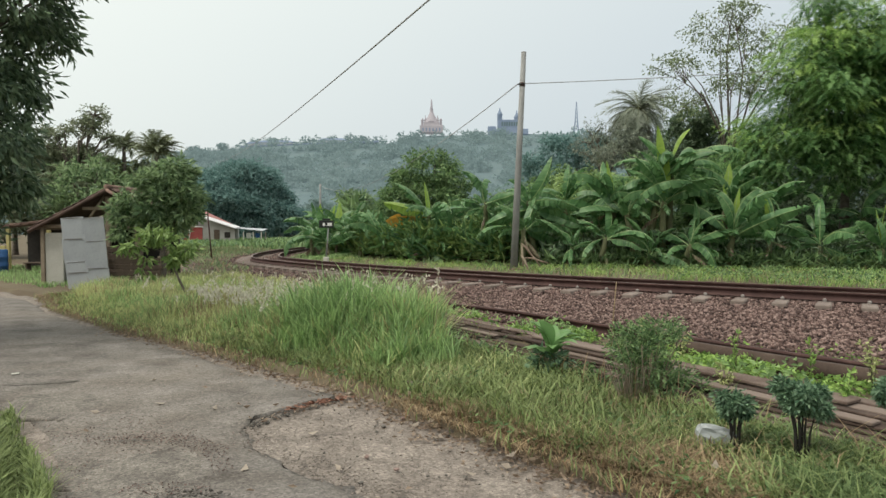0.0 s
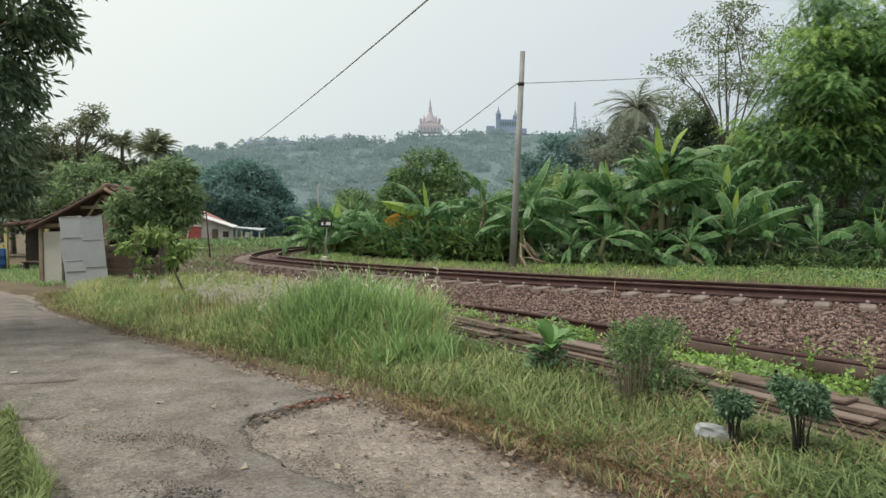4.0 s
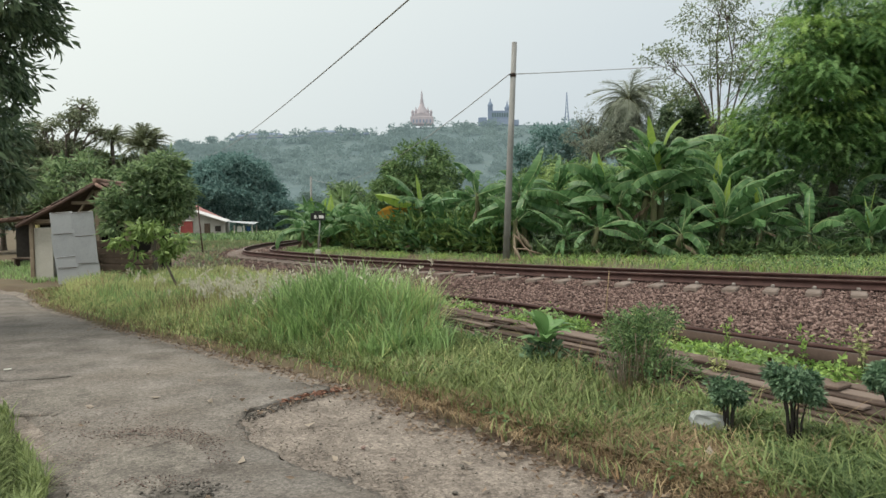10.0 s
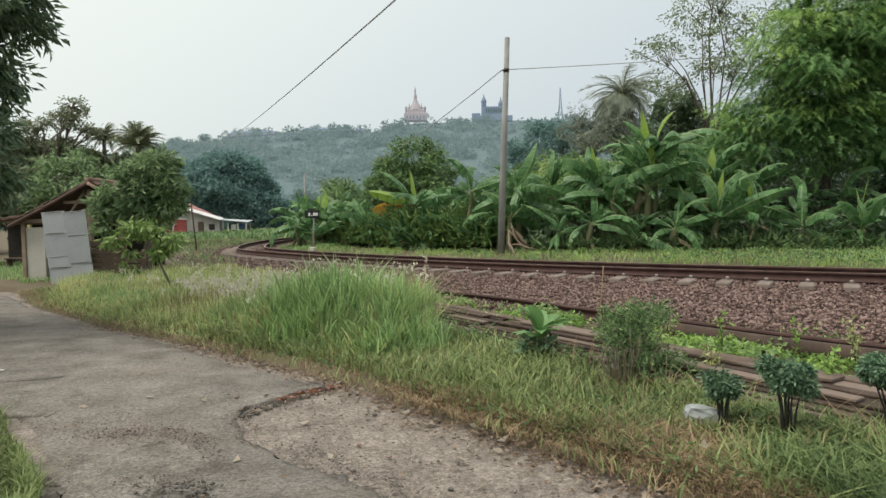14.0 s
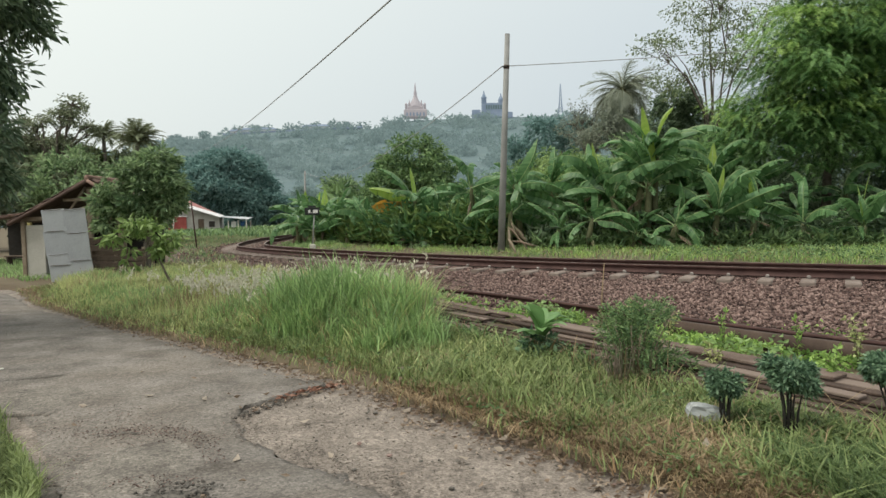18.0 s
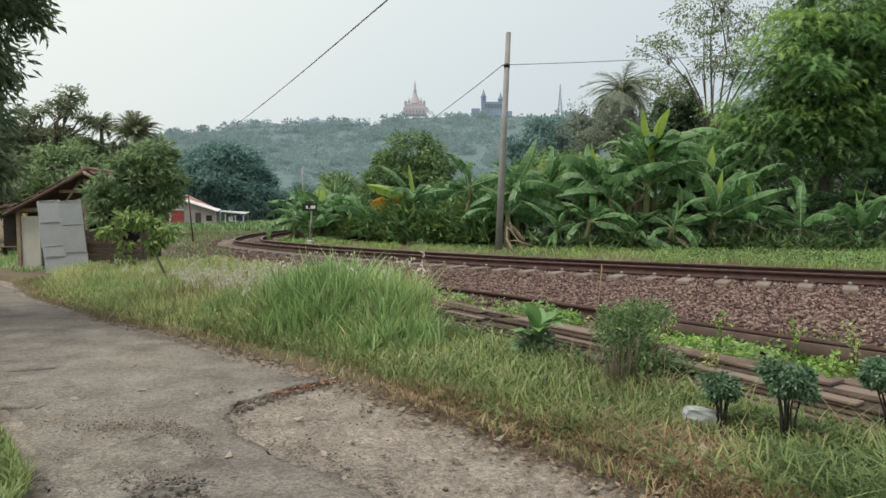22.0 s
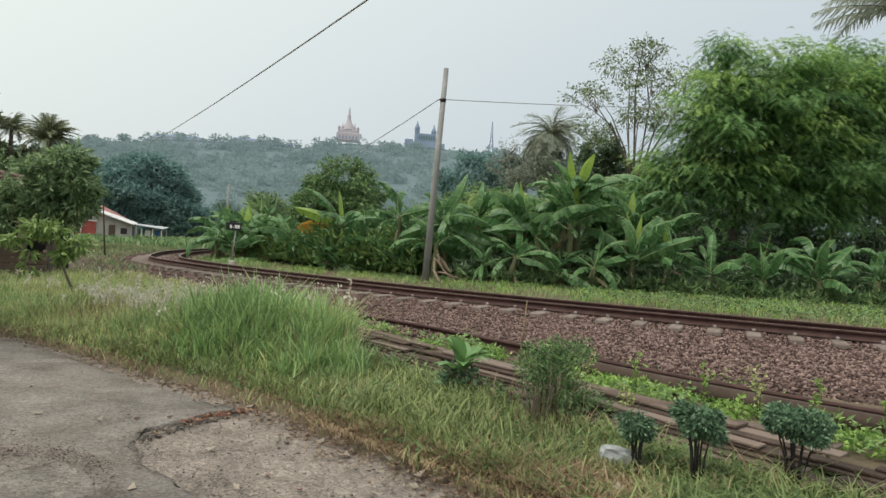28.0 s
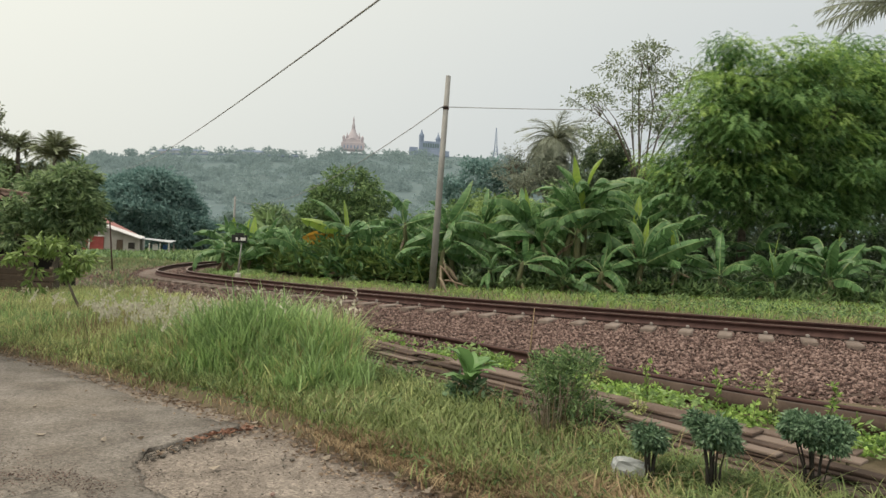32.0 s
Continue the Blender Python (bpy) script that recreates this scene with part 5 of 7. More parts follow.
for args in [(10.0, 20.2, 1.0, 0.95, 8, 232, "banana plant with a pale upright young leaf", True, 0, 1), (11.4, 19.9, 0.7, 0.95, 8, 233, "small banana plant by the grass strip", False, 0, 1), (13.0, 19.4, 0.6, 0.95, 8, 234, "banana plant with a pale upright young leaf", True, 0, 1), (6.4, 20.7, 0.5, 0.85, 8, 235, "small banana plant by the grass strip", False, 0, 1), (14.6, 18.9, 0.7, 1.15, 8, 236, "banana plant with a pale upright young leaf", True, 0, 0), (4.6, 23.4, 2.1, 1.0, 8, 237, "tall banana plant in the thicket", False, 0, 1), (9.6, 23.0, 2.2, 1.0, 8, 238, "tall banana plant in the thicket", False, 0, 1), (18.6, 17.8, 0.7, 1.0, 8, 239, "low banana plant with broad arching leaves", False, 0, 0),
             (-5.9, 29.8, 0.9, 1.1, 10, 242, "banana plant beside the curve", False, 0, 1), (-5.1, 28.8, 0.6, 1.0, 10, 243, "banana plant beside the curve", False, 0, 1), (-6.2, 32.0, 1.2, 1.15, 11, 244, "tall banana plant beside the curve", False, 0, 1), (-5.0, 31.2, 1.1, 1.1, 11, 247, "tall banana plant beside the curve", True, 0, 0), (-3.6, 28.2, 1.0, 0.9, 8, 248, "banana plant with drooping split leaves", False, 0, 1),
             (8.9, 20.6, 1.0, 1.15, 8, 225, "banana plant with broad arching leaves", True, 0, 1), (16.4, 18.6, 0.8, 1.1, 8, 226, "low banana plant with broad arching leaves", False, 0, 0), (5.0, 20.9, 0.9, 1.0, 8, 227, "banana plant with drooping split leaves", False, 0, 1), (2.6, 21.6, 1.2, 1.0, 8, 228, "banana plant behind the concrete pole", False, 0, 1), (-0.6, 24.4, 0.7, 0.9, 7, 229, "small banana plant in the thicket", False, 0, 1), (-2.4, 26.4, 0.8, 0.9, 8, 230, "small banana plant in the thicket", False, 0, 0), (-4.3, 29.6, 0.9, 0.95, 8, 231, "small banana plant in the thicket", False, 0, 1),
             (6.6, 21.6, 3.0, 1.2, 11, 201, "large banana clump with arching leaves", True, 0, 1), (6.25, 21.1, 1.7, 1.15, 9, 241, "banana plant with drooping split leaves", False, 0, 1), (7.05, 21.2, 2.0, 1.15, 9, 240, "banana plant with broad arching leaves", True, 0, 1), (7.55, 20.4, 0.7, 1.25, 9, 202, "young banana plant with broad upright leaves", False, 0, 1), (5.9, 22.4, 2.0, 1.2, 9, 203, "banana plant with drooping split leaves", True, 0, 2),
             (5.2, 22.4, 1.3, 0.95, 8, 204, "banana plant with drooping split leaves", True, 0, 1), (10.4, 21.6, 1.2, 1.05, 9, 205, "banana plant with broad arching leaves", False, 0, 1), (12.0, 21.2, 1.0, 1.0, 8, 206, "low banana plant with broad arching leaves", False, 0, 1),
             (13.6, 20.6, 0.9, 1.05, 8, 207, "low banana plant with broad arching leaves", True, 0, 0), (15.2, 20.2, 1.2, 1.1, 9, 208, "banana plant with long arching leaves", False, 0, 1), (17.4, 19.6, 1.0, 1.0, 8, 209, "low banana plant with broad arching leaves", False, 0, 1),
             (9.3, 21.4, 0.5, 0.8, 7, 210, "small banana plant by the grass strip", False, 0, 1), (3.2, 22.6, 2.0, 1.05, 8, 211, "banana plant behind the concrete pole", False, 0, 2), (1.6, 23.8, 2.0, 1.0, 8, 212, "banana plant with hanging brown leaves", False, 0, 3),
             (-0.6, 26.0, 1.75, 1.05, 7, 213, "banana plant with a yellow-orange dying leaf", True, 1, 0), (0.6, 25.4, 1.0, 0.85, 7, 214, "banana plant with drooping split leaves", False, 0, 1), (-1.8, 28.6, 0.9, 0.85, 7, 215, "small banana plant in the thicket", False, 0, 0),
             (-3.0, 30.5, 1.0, 0.85, 7, 216, "small banana plant in the thicket", False, 0, 0), (-5.6, 33.5, 1.3, 0.95, 7, 217, "banana plant beside the curve", False, 0, 1), (-7.0, 36.2, 1.5, 1.0, 8, 218, "banana plant beside the curve", True, 0, 0),
             (-4.4, 34.4, 1.5, 1.0, 8, 219, "banana plant beside the curve", False, 0, 0), (11.2, 23.4, 2.0, 1.0, 8, 220, "tall banana plant at the edge of the thicket", False, 0, 1), (14.4, 22.6, 1.6, 1.0, 8, 221, "banana plant at the edge of the thicket", False, 0, 1),
             (19.6, 19.4, 1.2, 1.0, 8, 222, "banana plant with broad arching leaves", False, 0, 1), (4.2, 21.4, 0.6, 0.8, 7, 223, "small banana plant by the grass strip", False, 0, 1), (21.6, 19.0, 1.0, 1.0, 8, 224, "low banana plant with broad arching leaves", False, 0, 0)]:
    banana(*args)


def thicket(name, poly, count, height, length, width, mat, seed, label):
    """Upright coarse leaves over a patch, as one piece of undergrowth."""
    rng = np.random.default_rng(seed)
    p = np.array(poly)
    x, y = rng.uniform(p[:, 0].min(), p[:, 0].max(), count * 3), rng.uniform(p[:, 1].min(), p[:, 1].max(), count * 3)
    k = np.nonzero(inside(poly, x, y))[0][:count]
    x, y = x[k], y[k]
    h = height * (0.65 + 0.5 * np.array([noise.noise(Vector((a * 0.7, b * 0.7, seed))) for a, b in zip(x, y)]))
    z = ground_z(x, y) + rng.uniform(0.05, 1, len(x)) ** 0.7 * h
    d = rng.normal(size=(len(x), 3))
    d[:, 2] = np.abs(d[:, 2]) * 0.9 + 0.1
    return tagged(new(name, leaves(name, np.stack([x, y, z], 1), d, length, width, mat, rng, fold=0.3, curl=0.45)), label, "undergrowth", kind="stuff")


TANGLE = [(-7.2, 36), (-5.4, 31), (-3.4, 27), (-1.2, 23.6), (2.0, 21.4), (3.6, 22.6), (2, 28), (-1, 33), (-4, 38)]
thicket("undergrowth", TANGLE, 15000, 1.75, 0.36, 0.032, G_guava, 51, "tangled fine-leaved green undergrowth")
thicket("undergrowth", TANGLE, 12000, 1.7, 0.34, 0.035, G_feather, 52, "tangled undergrowth beneath the bananas")
thicket("undergrowth", TANGLE, 2000, 1.9, 0.7, 0.10, G_banana, 57, "young banana shoots in the undergrowth")
thicket("undergrowth", [(3.2, 21.4), (9, 20.4), (15, 18.8), (22, 16.8), (24, 21), (15, 24.5), (8, 25.5), (3.4, 25.5)], 9000, 0.8, 0.26, 0.06, G_mid, 53, "low green undergrowth beneath the bananas")
# dark leaves put the shade between the stems into colour
thicket("undergrowth", [(3.2, 20.9), (9, 19.9), (15, 18.3), (22, 16.3), (24, 20), (15, 23.5), (8, 24.5), (3.4, 24.5)], 9000, 1.3, 0.26, 0.06, G_near, 55, "undergrowth between the banana stems, dark leaves for shade")
thicket("undergrowth", [(-12, 62), (-7, 44), (-5, 38), (4, 40), (6, 70)], 5000, 3.5, 0.8, 0.3, G_mid, 54, "overgrown slope below the hill")
thicket("undergrowth", [(3.3, 20.6), (9, 19.3), (15, 17.6), (22, 15.6), (22.5, 16.6), (15.3, 18.8), (9.2, 20.5), (3.5, 21.6)], 5000, 0.5, 0.34, 0.04, G_mid, 56, "ragged undergrowth at the foot of the bananas")
for k, (x, y, z, r) in enumerate([(6.3, 24.2, 2.9, 0.9), (9.6, 24.6, 3.3, 1.0), (3.4, 24.8, 2.6, 0.8)]):
    feathery("feathery_bush", (x, y, 0.3), (x, y - 0.2, z * 0.6), 0.05, [(x, y, z, r, r * 0.8, r * 0.7), (x + r * 0.6, y, z - 0.5, r * 0.7, r * 0.6, r * 0.6)], 500, 46 + k, "light green feathery bush among the bananas", G_feather)


# ---- grass and weeds ----
def blades(name, poly, count, height, width, mat, seed, label, lean=0.35, clump=0.0, rough=0.35, category="grass", scale_noise=0.9, gap=-0.3, edge=0.9, inset=0.0, rim=0.14):
    """Curved grass blades over a patch, thicker in tufts."""
    rng = np.random.default_rng(seed)
    p = np.array(poly)
    x, y = rng.uniform(p[:, 0].min(), p[:, 0].max(), count * 4), rng.uniform(p[:, 1].min(), p[:, 1].max(), count * 4)
    ok = inside(poly, x, y)
    x, y = x[ok], y[ok]
    nz = np.array([noise.noise(Vector((a * scale_noise, b * scale_noise, seed))) + 0.5 * noise.noise(Vector((a * 3.1, b * 3.1, seed))) for a, b in zip(x, y)])
    keep = np.nonzero(nz > gap + rng.uniform(-0.3, 0.3, len(x)))[0][:count]
    x, y, nz = x[keep], y[keep], nz[keep]
    if inset:
        keep = edge_distance(DIRT, x, y)[0] > inset * rng.uniform(0.25, 1.0, len(x))
        x, y, nz = x[keep], y[keep], nz[keep]
    n = len(x)
    if clump:
        x += rng.normal(0, clump, n)
        y += rng.normal(0, clump, n)
    h = height * rng.uniform(0.55, 1.2, n) * (1 + rough * nz)
    h *= np.clip(rim + edge_distance(DIRT, x, y)[0] / edge, 0, 1)
    a = rng.uniform(0, 2 * np.pi, n)
    out = np.stack([np.cos(a), np.sin(a)], 1)
    sd = np.stack([-np.sin(a), np.cos(a)], 1) * (width * rng.uniform(0.6, 1.3, n) / 2)[:, None]
    ln = lean * rng.uniform(0.2, 1.6, n) * h
    z = ground_z(x, y)
    base = np.stack([x, y, z], 1)

    def ring(t, k):
        c = base + np.concatenate([out * (ln * t ** 2)[:, None], (h * (t - 0.22 * lean * t * t))[:, None]], 1)
        s = np.concatenate([sd * k, np.zeros((n, 1))], 1)
        return c - s, c + s
    a0, b0 = ring(0.0, 0.8)
    a1, b1 = ring(0.5, 1.0)
    a2, b2 = ring(0.82, 0.6)
    tip, _ = ring(1.0, 0.0)
    v = np.stack([a0, b0, a1, b1, a2, b2, tip], 1).reshape(-1, 3)
    tri = np.array([(0, 1, 3), (0, 3, 2), (2, 3, 5), (2, 5, 4), (4, 5, 6)])
    f = (np.arange(n)[:, None, None] * 7 + tri[None]).reshape(-1, 3)
    return tagged(new(name, fast_mesh(name, v, f, mat)), label, category, kind="stuff")


TALL = [(-2.4, 8.15), (-1.4, 7.3), (-0.6, 6.5), (-0.05, 7.2), (-0.1, 8.6), (-0.9, 9.6), (-2.2, 9.4), (-2.7, 8.4)]
blades("tall_grass", TALL, 6500, 0.62, 0.019, G_grass, 301, "tall lush green grass on the verge", lean=0.42, clump=0.06, rough=0.6, edge=1.7)
blades("tall_grass", [(-3.2, 8.9), (-2.2, 8.0), (-1.3, 7.15), (-0.1, 6.1), (0.1, 7.1), (-0.5, 8.9), (-1.4, 10.1), (-2.9, 10)], 6000, 0.40, 0.014, G_sprout, 316, "rough green grass on the verge", lean=0.55, clump=0.08, rough=0.6, edge=1.5)
blades("tall_grass", [(-2.1, 8.1), (-1.2, 7.3), (-0.5, 7.0), (-0.2, 8.2), (-1.0, 9.2), (-2.0, 9.0)], 2000, 0.84, 0.022, G_sprout, 302, "tall bright green grass on the verge", lean=0.5, clump=0.06, rough=0.6, edge=1.6)
MEADOW = [(-7.4, 12.2), (-4.9, 9.75), (-3.3, 8.4), (-2.5, 7.7), (-1.6, 9.6), (-2.0, 12.2), (-4.2, 15.2), (-6.5, 18.0), (-8.4, 17.2), (-8.4, 14.6)]
blades("tall_grass", TALL, 900, 0.72, 0.008, G_straw, 361, "dead straw standing in the tall grass", lean=0.6, clump=0.06, rough=0.6, edge=1.7)
blades("tall_grass", TALL, 2200, 0.6, 0.014, G_grassy, 362, "yellowing blades in the tall grass", lean=0.75, clump=0.08, rough=0.6, edge=1.7)
blades("meadow_grass", MEADOW, 17000, 0.32, 0.014, G_grassy, 303, "yellow-green rough grass beside the road", lean=0.5, clump=0.04)
blades("meadow_grass", MEADOW, 9000, 0.30, 0.014, G_grass, 304, "green rough grass beside the road", lean=0.5, clump=0.04, gap=0.0)
VERGE = [(-3.3, 8.35), (-2.1, 7.2), (-1.25, 6.45), (-0.6, 5.75), (-0.05, 5.03), (0.45, 4.45), (0.95, 3.85), (1.4, 3.25), (2.1, 2.2), (4.5, 1.5), (4.6, 2.2), (2.95, 3.7), (1.75, 5.45), (0.5, 7.4), (-0.5, 8.7), (-2.0, 8.6)]
blades("verge_grass", VERGE, 9000, 0.24, 0.010, G_turf, 325, "darker longer grass on the verge", lean=1.1, clump=0.06, gap=-0.1, edge=0.35, inset=0.35)
blades("verge_grass", VERGE, 4000, 0.18, 0.008, G_straw, 326, "dead straw among the verge grass", lean=1.2, clump=0.05, gap=0.1, edge=0.3)
blades("verge_grass", VERGE, 20000, 0.16, 0.009, G_turf, 305, "short green grass on the verge", lean=0.75, clump=0.02, gap=-0.4, edge=0.3, inset=0.2, rim=0.4)
blades("verge_grass", VERGE, 4000, 0.17, 0.008, G_grassy, 306, "yellowing short grass on the verge", lean=0.8, clump=0.02, gap=0.05, edge=0.3, inset=0.5)
EDGE = [(-9.4, 14.7), (-7.42, 12.02), (-5.02, 9.62), (-3.42, 8.27), (-2.22, 7.12), (-1.37, 6.37), (-0.72, 5.68), (-0.17, 4.97), (0.33, 4.4), (0.83, 3.8), (1.28, 3.2), (2.0, 2.3), (2.6, 2.6), (1.6, 3.9), (0.7, 5.0), (-0.2, 5.9), (-1.3, 6.95), (-2.8, 8.5), (-4.6, 10.1), (-6.9, 12.5), (-8.8, 15.1)]
# darker blades round the shrubs, part grass colour and part painted shade
blades("verge_grass", [(1.9, 4.0), (2.05, 2.9), (2.3, 2.2), (3.7, 1.9), (3.0, 3.3), (2.5, 4.1), (2.15, 4.5)], 15000, 0.18, 0.009, G_shadegrass, 356, "long dark green grass round the shrubs, shade in its colour", lean=0.9, clump=0.06, edge=0.3)
blades("edge_grass", EDGE, 16000, 0.14, 0.009, G_turf, 317, "short green grass creeping over the road's edge", lean=0.9, clump=0.05, gap=-0.2, edge=0.3, inset=0.12, rim=0.35)
blades("dry_grass_edge", EDGE, 22000, 0.10, 0.007, G_straw, 307, "matted brown dry grass along the road's edge", lean=1.3, clump=0.06, gap=-0.3, edge=0.3, rim=0.35)
# second, darker brown layer of dead grass
blades("dry_grass_edge", EDGE, 12000, 0.09, 0.008, G_deadbrown, 309, "darker dead grass along the road's edge", lean=1.2, clump=0.06, gap=-0.3, edge=0.3, rim=0.4)
blades("dry_grass_edge", [(-0.5, 5.6), (0.1, 4.8), (0.9, 3.85), (1.7, 3.0), (2.2, 3.4), (1.5, 4.3), (0.6, 5.2)], 10000, 0.11, 0.007, G_straw, 308, "dense tangle of dead brown grass", lean=1.3, clump=0.03, gap=-0.2, edge=0.2)
FARSIDE = [(-5.2, 24.5), (-3.4, 22.0), (-1.2, 19.2), (1.2, 16.9), (3.6, 15.0), (7, 12.7), (12, 9.4), (18, 5.6), (25, 6), (22, 16.8), (15, 19.2), (9, 21), (3, 22.2), (-1.5, 24.4), (-4.4, 28)]
blades("trackside_grass", FARSIDE, 9000, 0.26, 0.014, G_mid, 327, "darker tufts in the trackside grass", lean=1.1, clump=0.1, gap=0.1)
blades("trackside_grass", FARSIDE, 2500, 0.18, 0.016, G_straw, 328, "dead straw in the trackside grass", lean=0.9, clump=0.1, gap=0.1)
blades("trackside_grass", FARSIDE, 24000, 0.17, 0.012, G_weed, 309, "green grass strip between track and bananas", lean=1.2, clump=0.09, rough=0.9, gap=0.0)
blades("trackside_grass", FARSIDE, 3500, 0.16, 0.012, G_grassy, 310, "yellowing grass strip beside the track", lean=0.7, clump=0.05, gap=0.0)
blades("corner_grass", [(-1.98, 2.8), (-2.26, 3.6), (-2.93, 4.4), (-3.82, 5.58), (-5.4, 6.5), (-4.6, 4.4), (-3.2, 2.4)], 34000, 0.19, 0.010, G_turf, 311, "short green grass on the road's other side", lean=0.7, clump=0.02, edge=0.2)
blades("yard_grass", [(-16, 20.5), (-11.6, 17.6), (-10.4, 16.4), (-8.8, 17.2), (-9, 19.5), (-14, 26), (-20, 26)], 5000, 0.16, 0.02, G_grass, 312, "patchy grass in front of the sheds", lean=0.6, clump=0.05)
blades("railside_grass", [(-9.5, 18.5), (-6.4, 18.4), (-6.2, 21), (-8.4, 24.5), (-10, 30), (-11, 40), (-14, 52), (-22, 70), (-36, 74), (-30, 60), (-18, 40), (-12, 26)], 22000, 0.20, 0.028, G_sparse, 313, "thin olive grass near the railside house", lean=0.5, clump=0.08)
blades("railside_grass", [(-9.5, 18.5), (-6.4, 18.4), (-6.2, 21), (-8.4, 24.5), (-10, 30), (-11, 40), (-14, 52), (-22, 70), (-36, 74), (-30, 60), (-18, 40), (-12, 26)], 9000, 0.26, 0.03, G_mid, 329, "rough green tufts near the railside house", lean=0.6, clump=0.15, gap=0.05)
blades("railside_grass", [(-9.5, 18.5), (-6.4, 18.4), (-6.2, 21), (-8.4, 24.5), (-10, 30), (-11, 40), (-14, 52), (-22, 70), (-36, 74), (-30, 60), (-18, 40), (-12, 26)], 7000, 0.24, 0.026, G_straw, 330, "dead grass near the railside house", lean=0.7, clump=0.15, gap=0.05)
blades("railside_grass", [(-6.4, 18.2), (-4.5, 15.4), (-2.4, 12.4), (-0.6, 10.0), (0.2, 10.6), (-1.6, 13.2), (-3.6, 15.8), (-6.0, 18.8)], 8000, 0.28, 0.016, G_grassy, 314, "rough grass at the foot of the ballast", lean=0.5, clump=0.04)
blades("railside_grass", [(-36, 72), (-14, 50), (-9, 48), (-5, 80), (-10, 103), (-42, 103)], 9000, 0.6, 0.14, G_mid, 331, "rough grass at the foot of the far trees", lean=0.6, clump=0.3, gap=-0.6)
blades("railside_grass", [(-7, 28), (-4.6, 26), (-3.6, 29), (-5.6, 34), (-7, 42), (-7.4, 36)], 5000, 0.2, 0.03, G_grass, 315, "grass inside the track's curve", lean=0.5, clump=0.06)

for k, poly in enumerate(([(-3.6, -12), (-3.0, 0), (-2.6, 2.6), (-14, 4), (-14, -12)], [(5.4, -12), (3.3, 0), (2.6, 2.3), (14, 2), (14, -12)])):
    blades("roadside_grass", poly, 9000, 0.2, 0.02, G_grass, 340 + k, "short green grass along the road behind", lean=0.7, clump=0.05, edge=0.3)


def plumes(name, poly, count, height, seed, label):
    """Thin stalks with feathery pale seed heads."""
    rng = np.random.default_rng(seed)
    p = np.array(poly)
    x, y = rng.uniform(p[:, 0].min(), p[:, 0].max(), count * 4), rng.uniform(p[:, 1].min(), p[:, 1].max(), count * 4)
    k = np.nonzero(inside(poly, x, y))[0][:count]
    x, y = x[k], y[k]
    z = ground_z(x, y)
    h = height * rng.uniform(0.75, 1.2, len(x))
    lean = rng.normal(0, 0.10, (len(x), 2))
    top = np.stack([x + lean[:, 0], y + lean[:, 1], z + h], 1)
    cs = np.repeat(top, 9, 0)
    t = np.tile(np.linspace(0, 1, 9), len(x))
    bend = np.repeat(rng.normal(0, 1, (len(x), 2)), 9, 0) * 0.07
    cs[:, 0] += bend[:, 0] * t ** 2
    cs[:, 1] += bend[:, 1] * t ** 2
    cs[:, 2] += t * 0.15 - 0.05 * t ** 2
    d = rng.normal(0, 0.5, cs.shape) + np.array([0, 0, 0.9])
    heads = leaves(name, cs, d, 0.055, 0.026, G_plume, rng)
    return tagged(new(name, heads), label, "grass", kind="stuff"), top


for poly, cnt, hh, sd in (([(-4.6, 11.2), (-3.2, 9.2), (-2.3, 8.6), (-2.1, 10.4), (-3.2, 11.8)], 150, 0.40, 321), ([(-6.5, 12.2), (-3.0, 9.2), (-1.4, 9.5), (-2.2, 12), (-5, 15.2)], 60, 0.42, 322), ([(-2.4, 8.6), (-1.2, 7.6), (-0.1, 7.6), (0.0, 9.2), (-1.6, 10.2)], 26, 0.70, 323)):
    st, tops = plumes("seed_heads", poly, cnt, hh, sd, "pale feathery seed heads above the grass")
    runs = [([(a, b, c - hh * 0.7), (a, b, c)], [0.003, 0.002]) for a, b, c in tops]
    tagged(new("seed_stalks", tubes("seed_stalks", runs, G_straw, 3)), "thin straw stalks of the seed heads", "grass", kind="stuff")


def weeds(name, poly, count, height, length, width, mat, seed, label):
    rng = np.random.default_rng(seed)
    p = np.array(poly)
    x, y = rng.uniform(p[:, 0].min(), p[:, 0].max(), count * 4), rng.uniform(p[:, 1].min(), p[:, 1].max(), count * 4)
    x, y = x[inside(poly, x, y)], y[inside(poly, x, y)]
    nz = np.array([noise.noise(Vector((a * 1.6, b * 1.6, seed))) + 0.5 * noise.noise(Vector((a * 5, b * 5, seed))) for a, b in zip(x, y)])
    k = np.nonzero(nz > -0.12)[0][:count]
    x, y, nz = x[k], y[k], nz[k]
    h = height * np.clip(0.55 + 0.9 * nz, 0.15, 1.4)
    z = ground_z(x, y) + rng.uniform(0.1, 1, len(x)) ** 0.5 * h
    d = rng.normal(size=(len(x), 3))
    d[:, 2] = d[:, 2] * 0.35 + 0.25
    return tagged(new(name, leaves(name, np.stack([x, y, z], 1), d, length, width, mat, rng, fold=0.2, curl=0.3)), label, "weeds", kind="stuff")


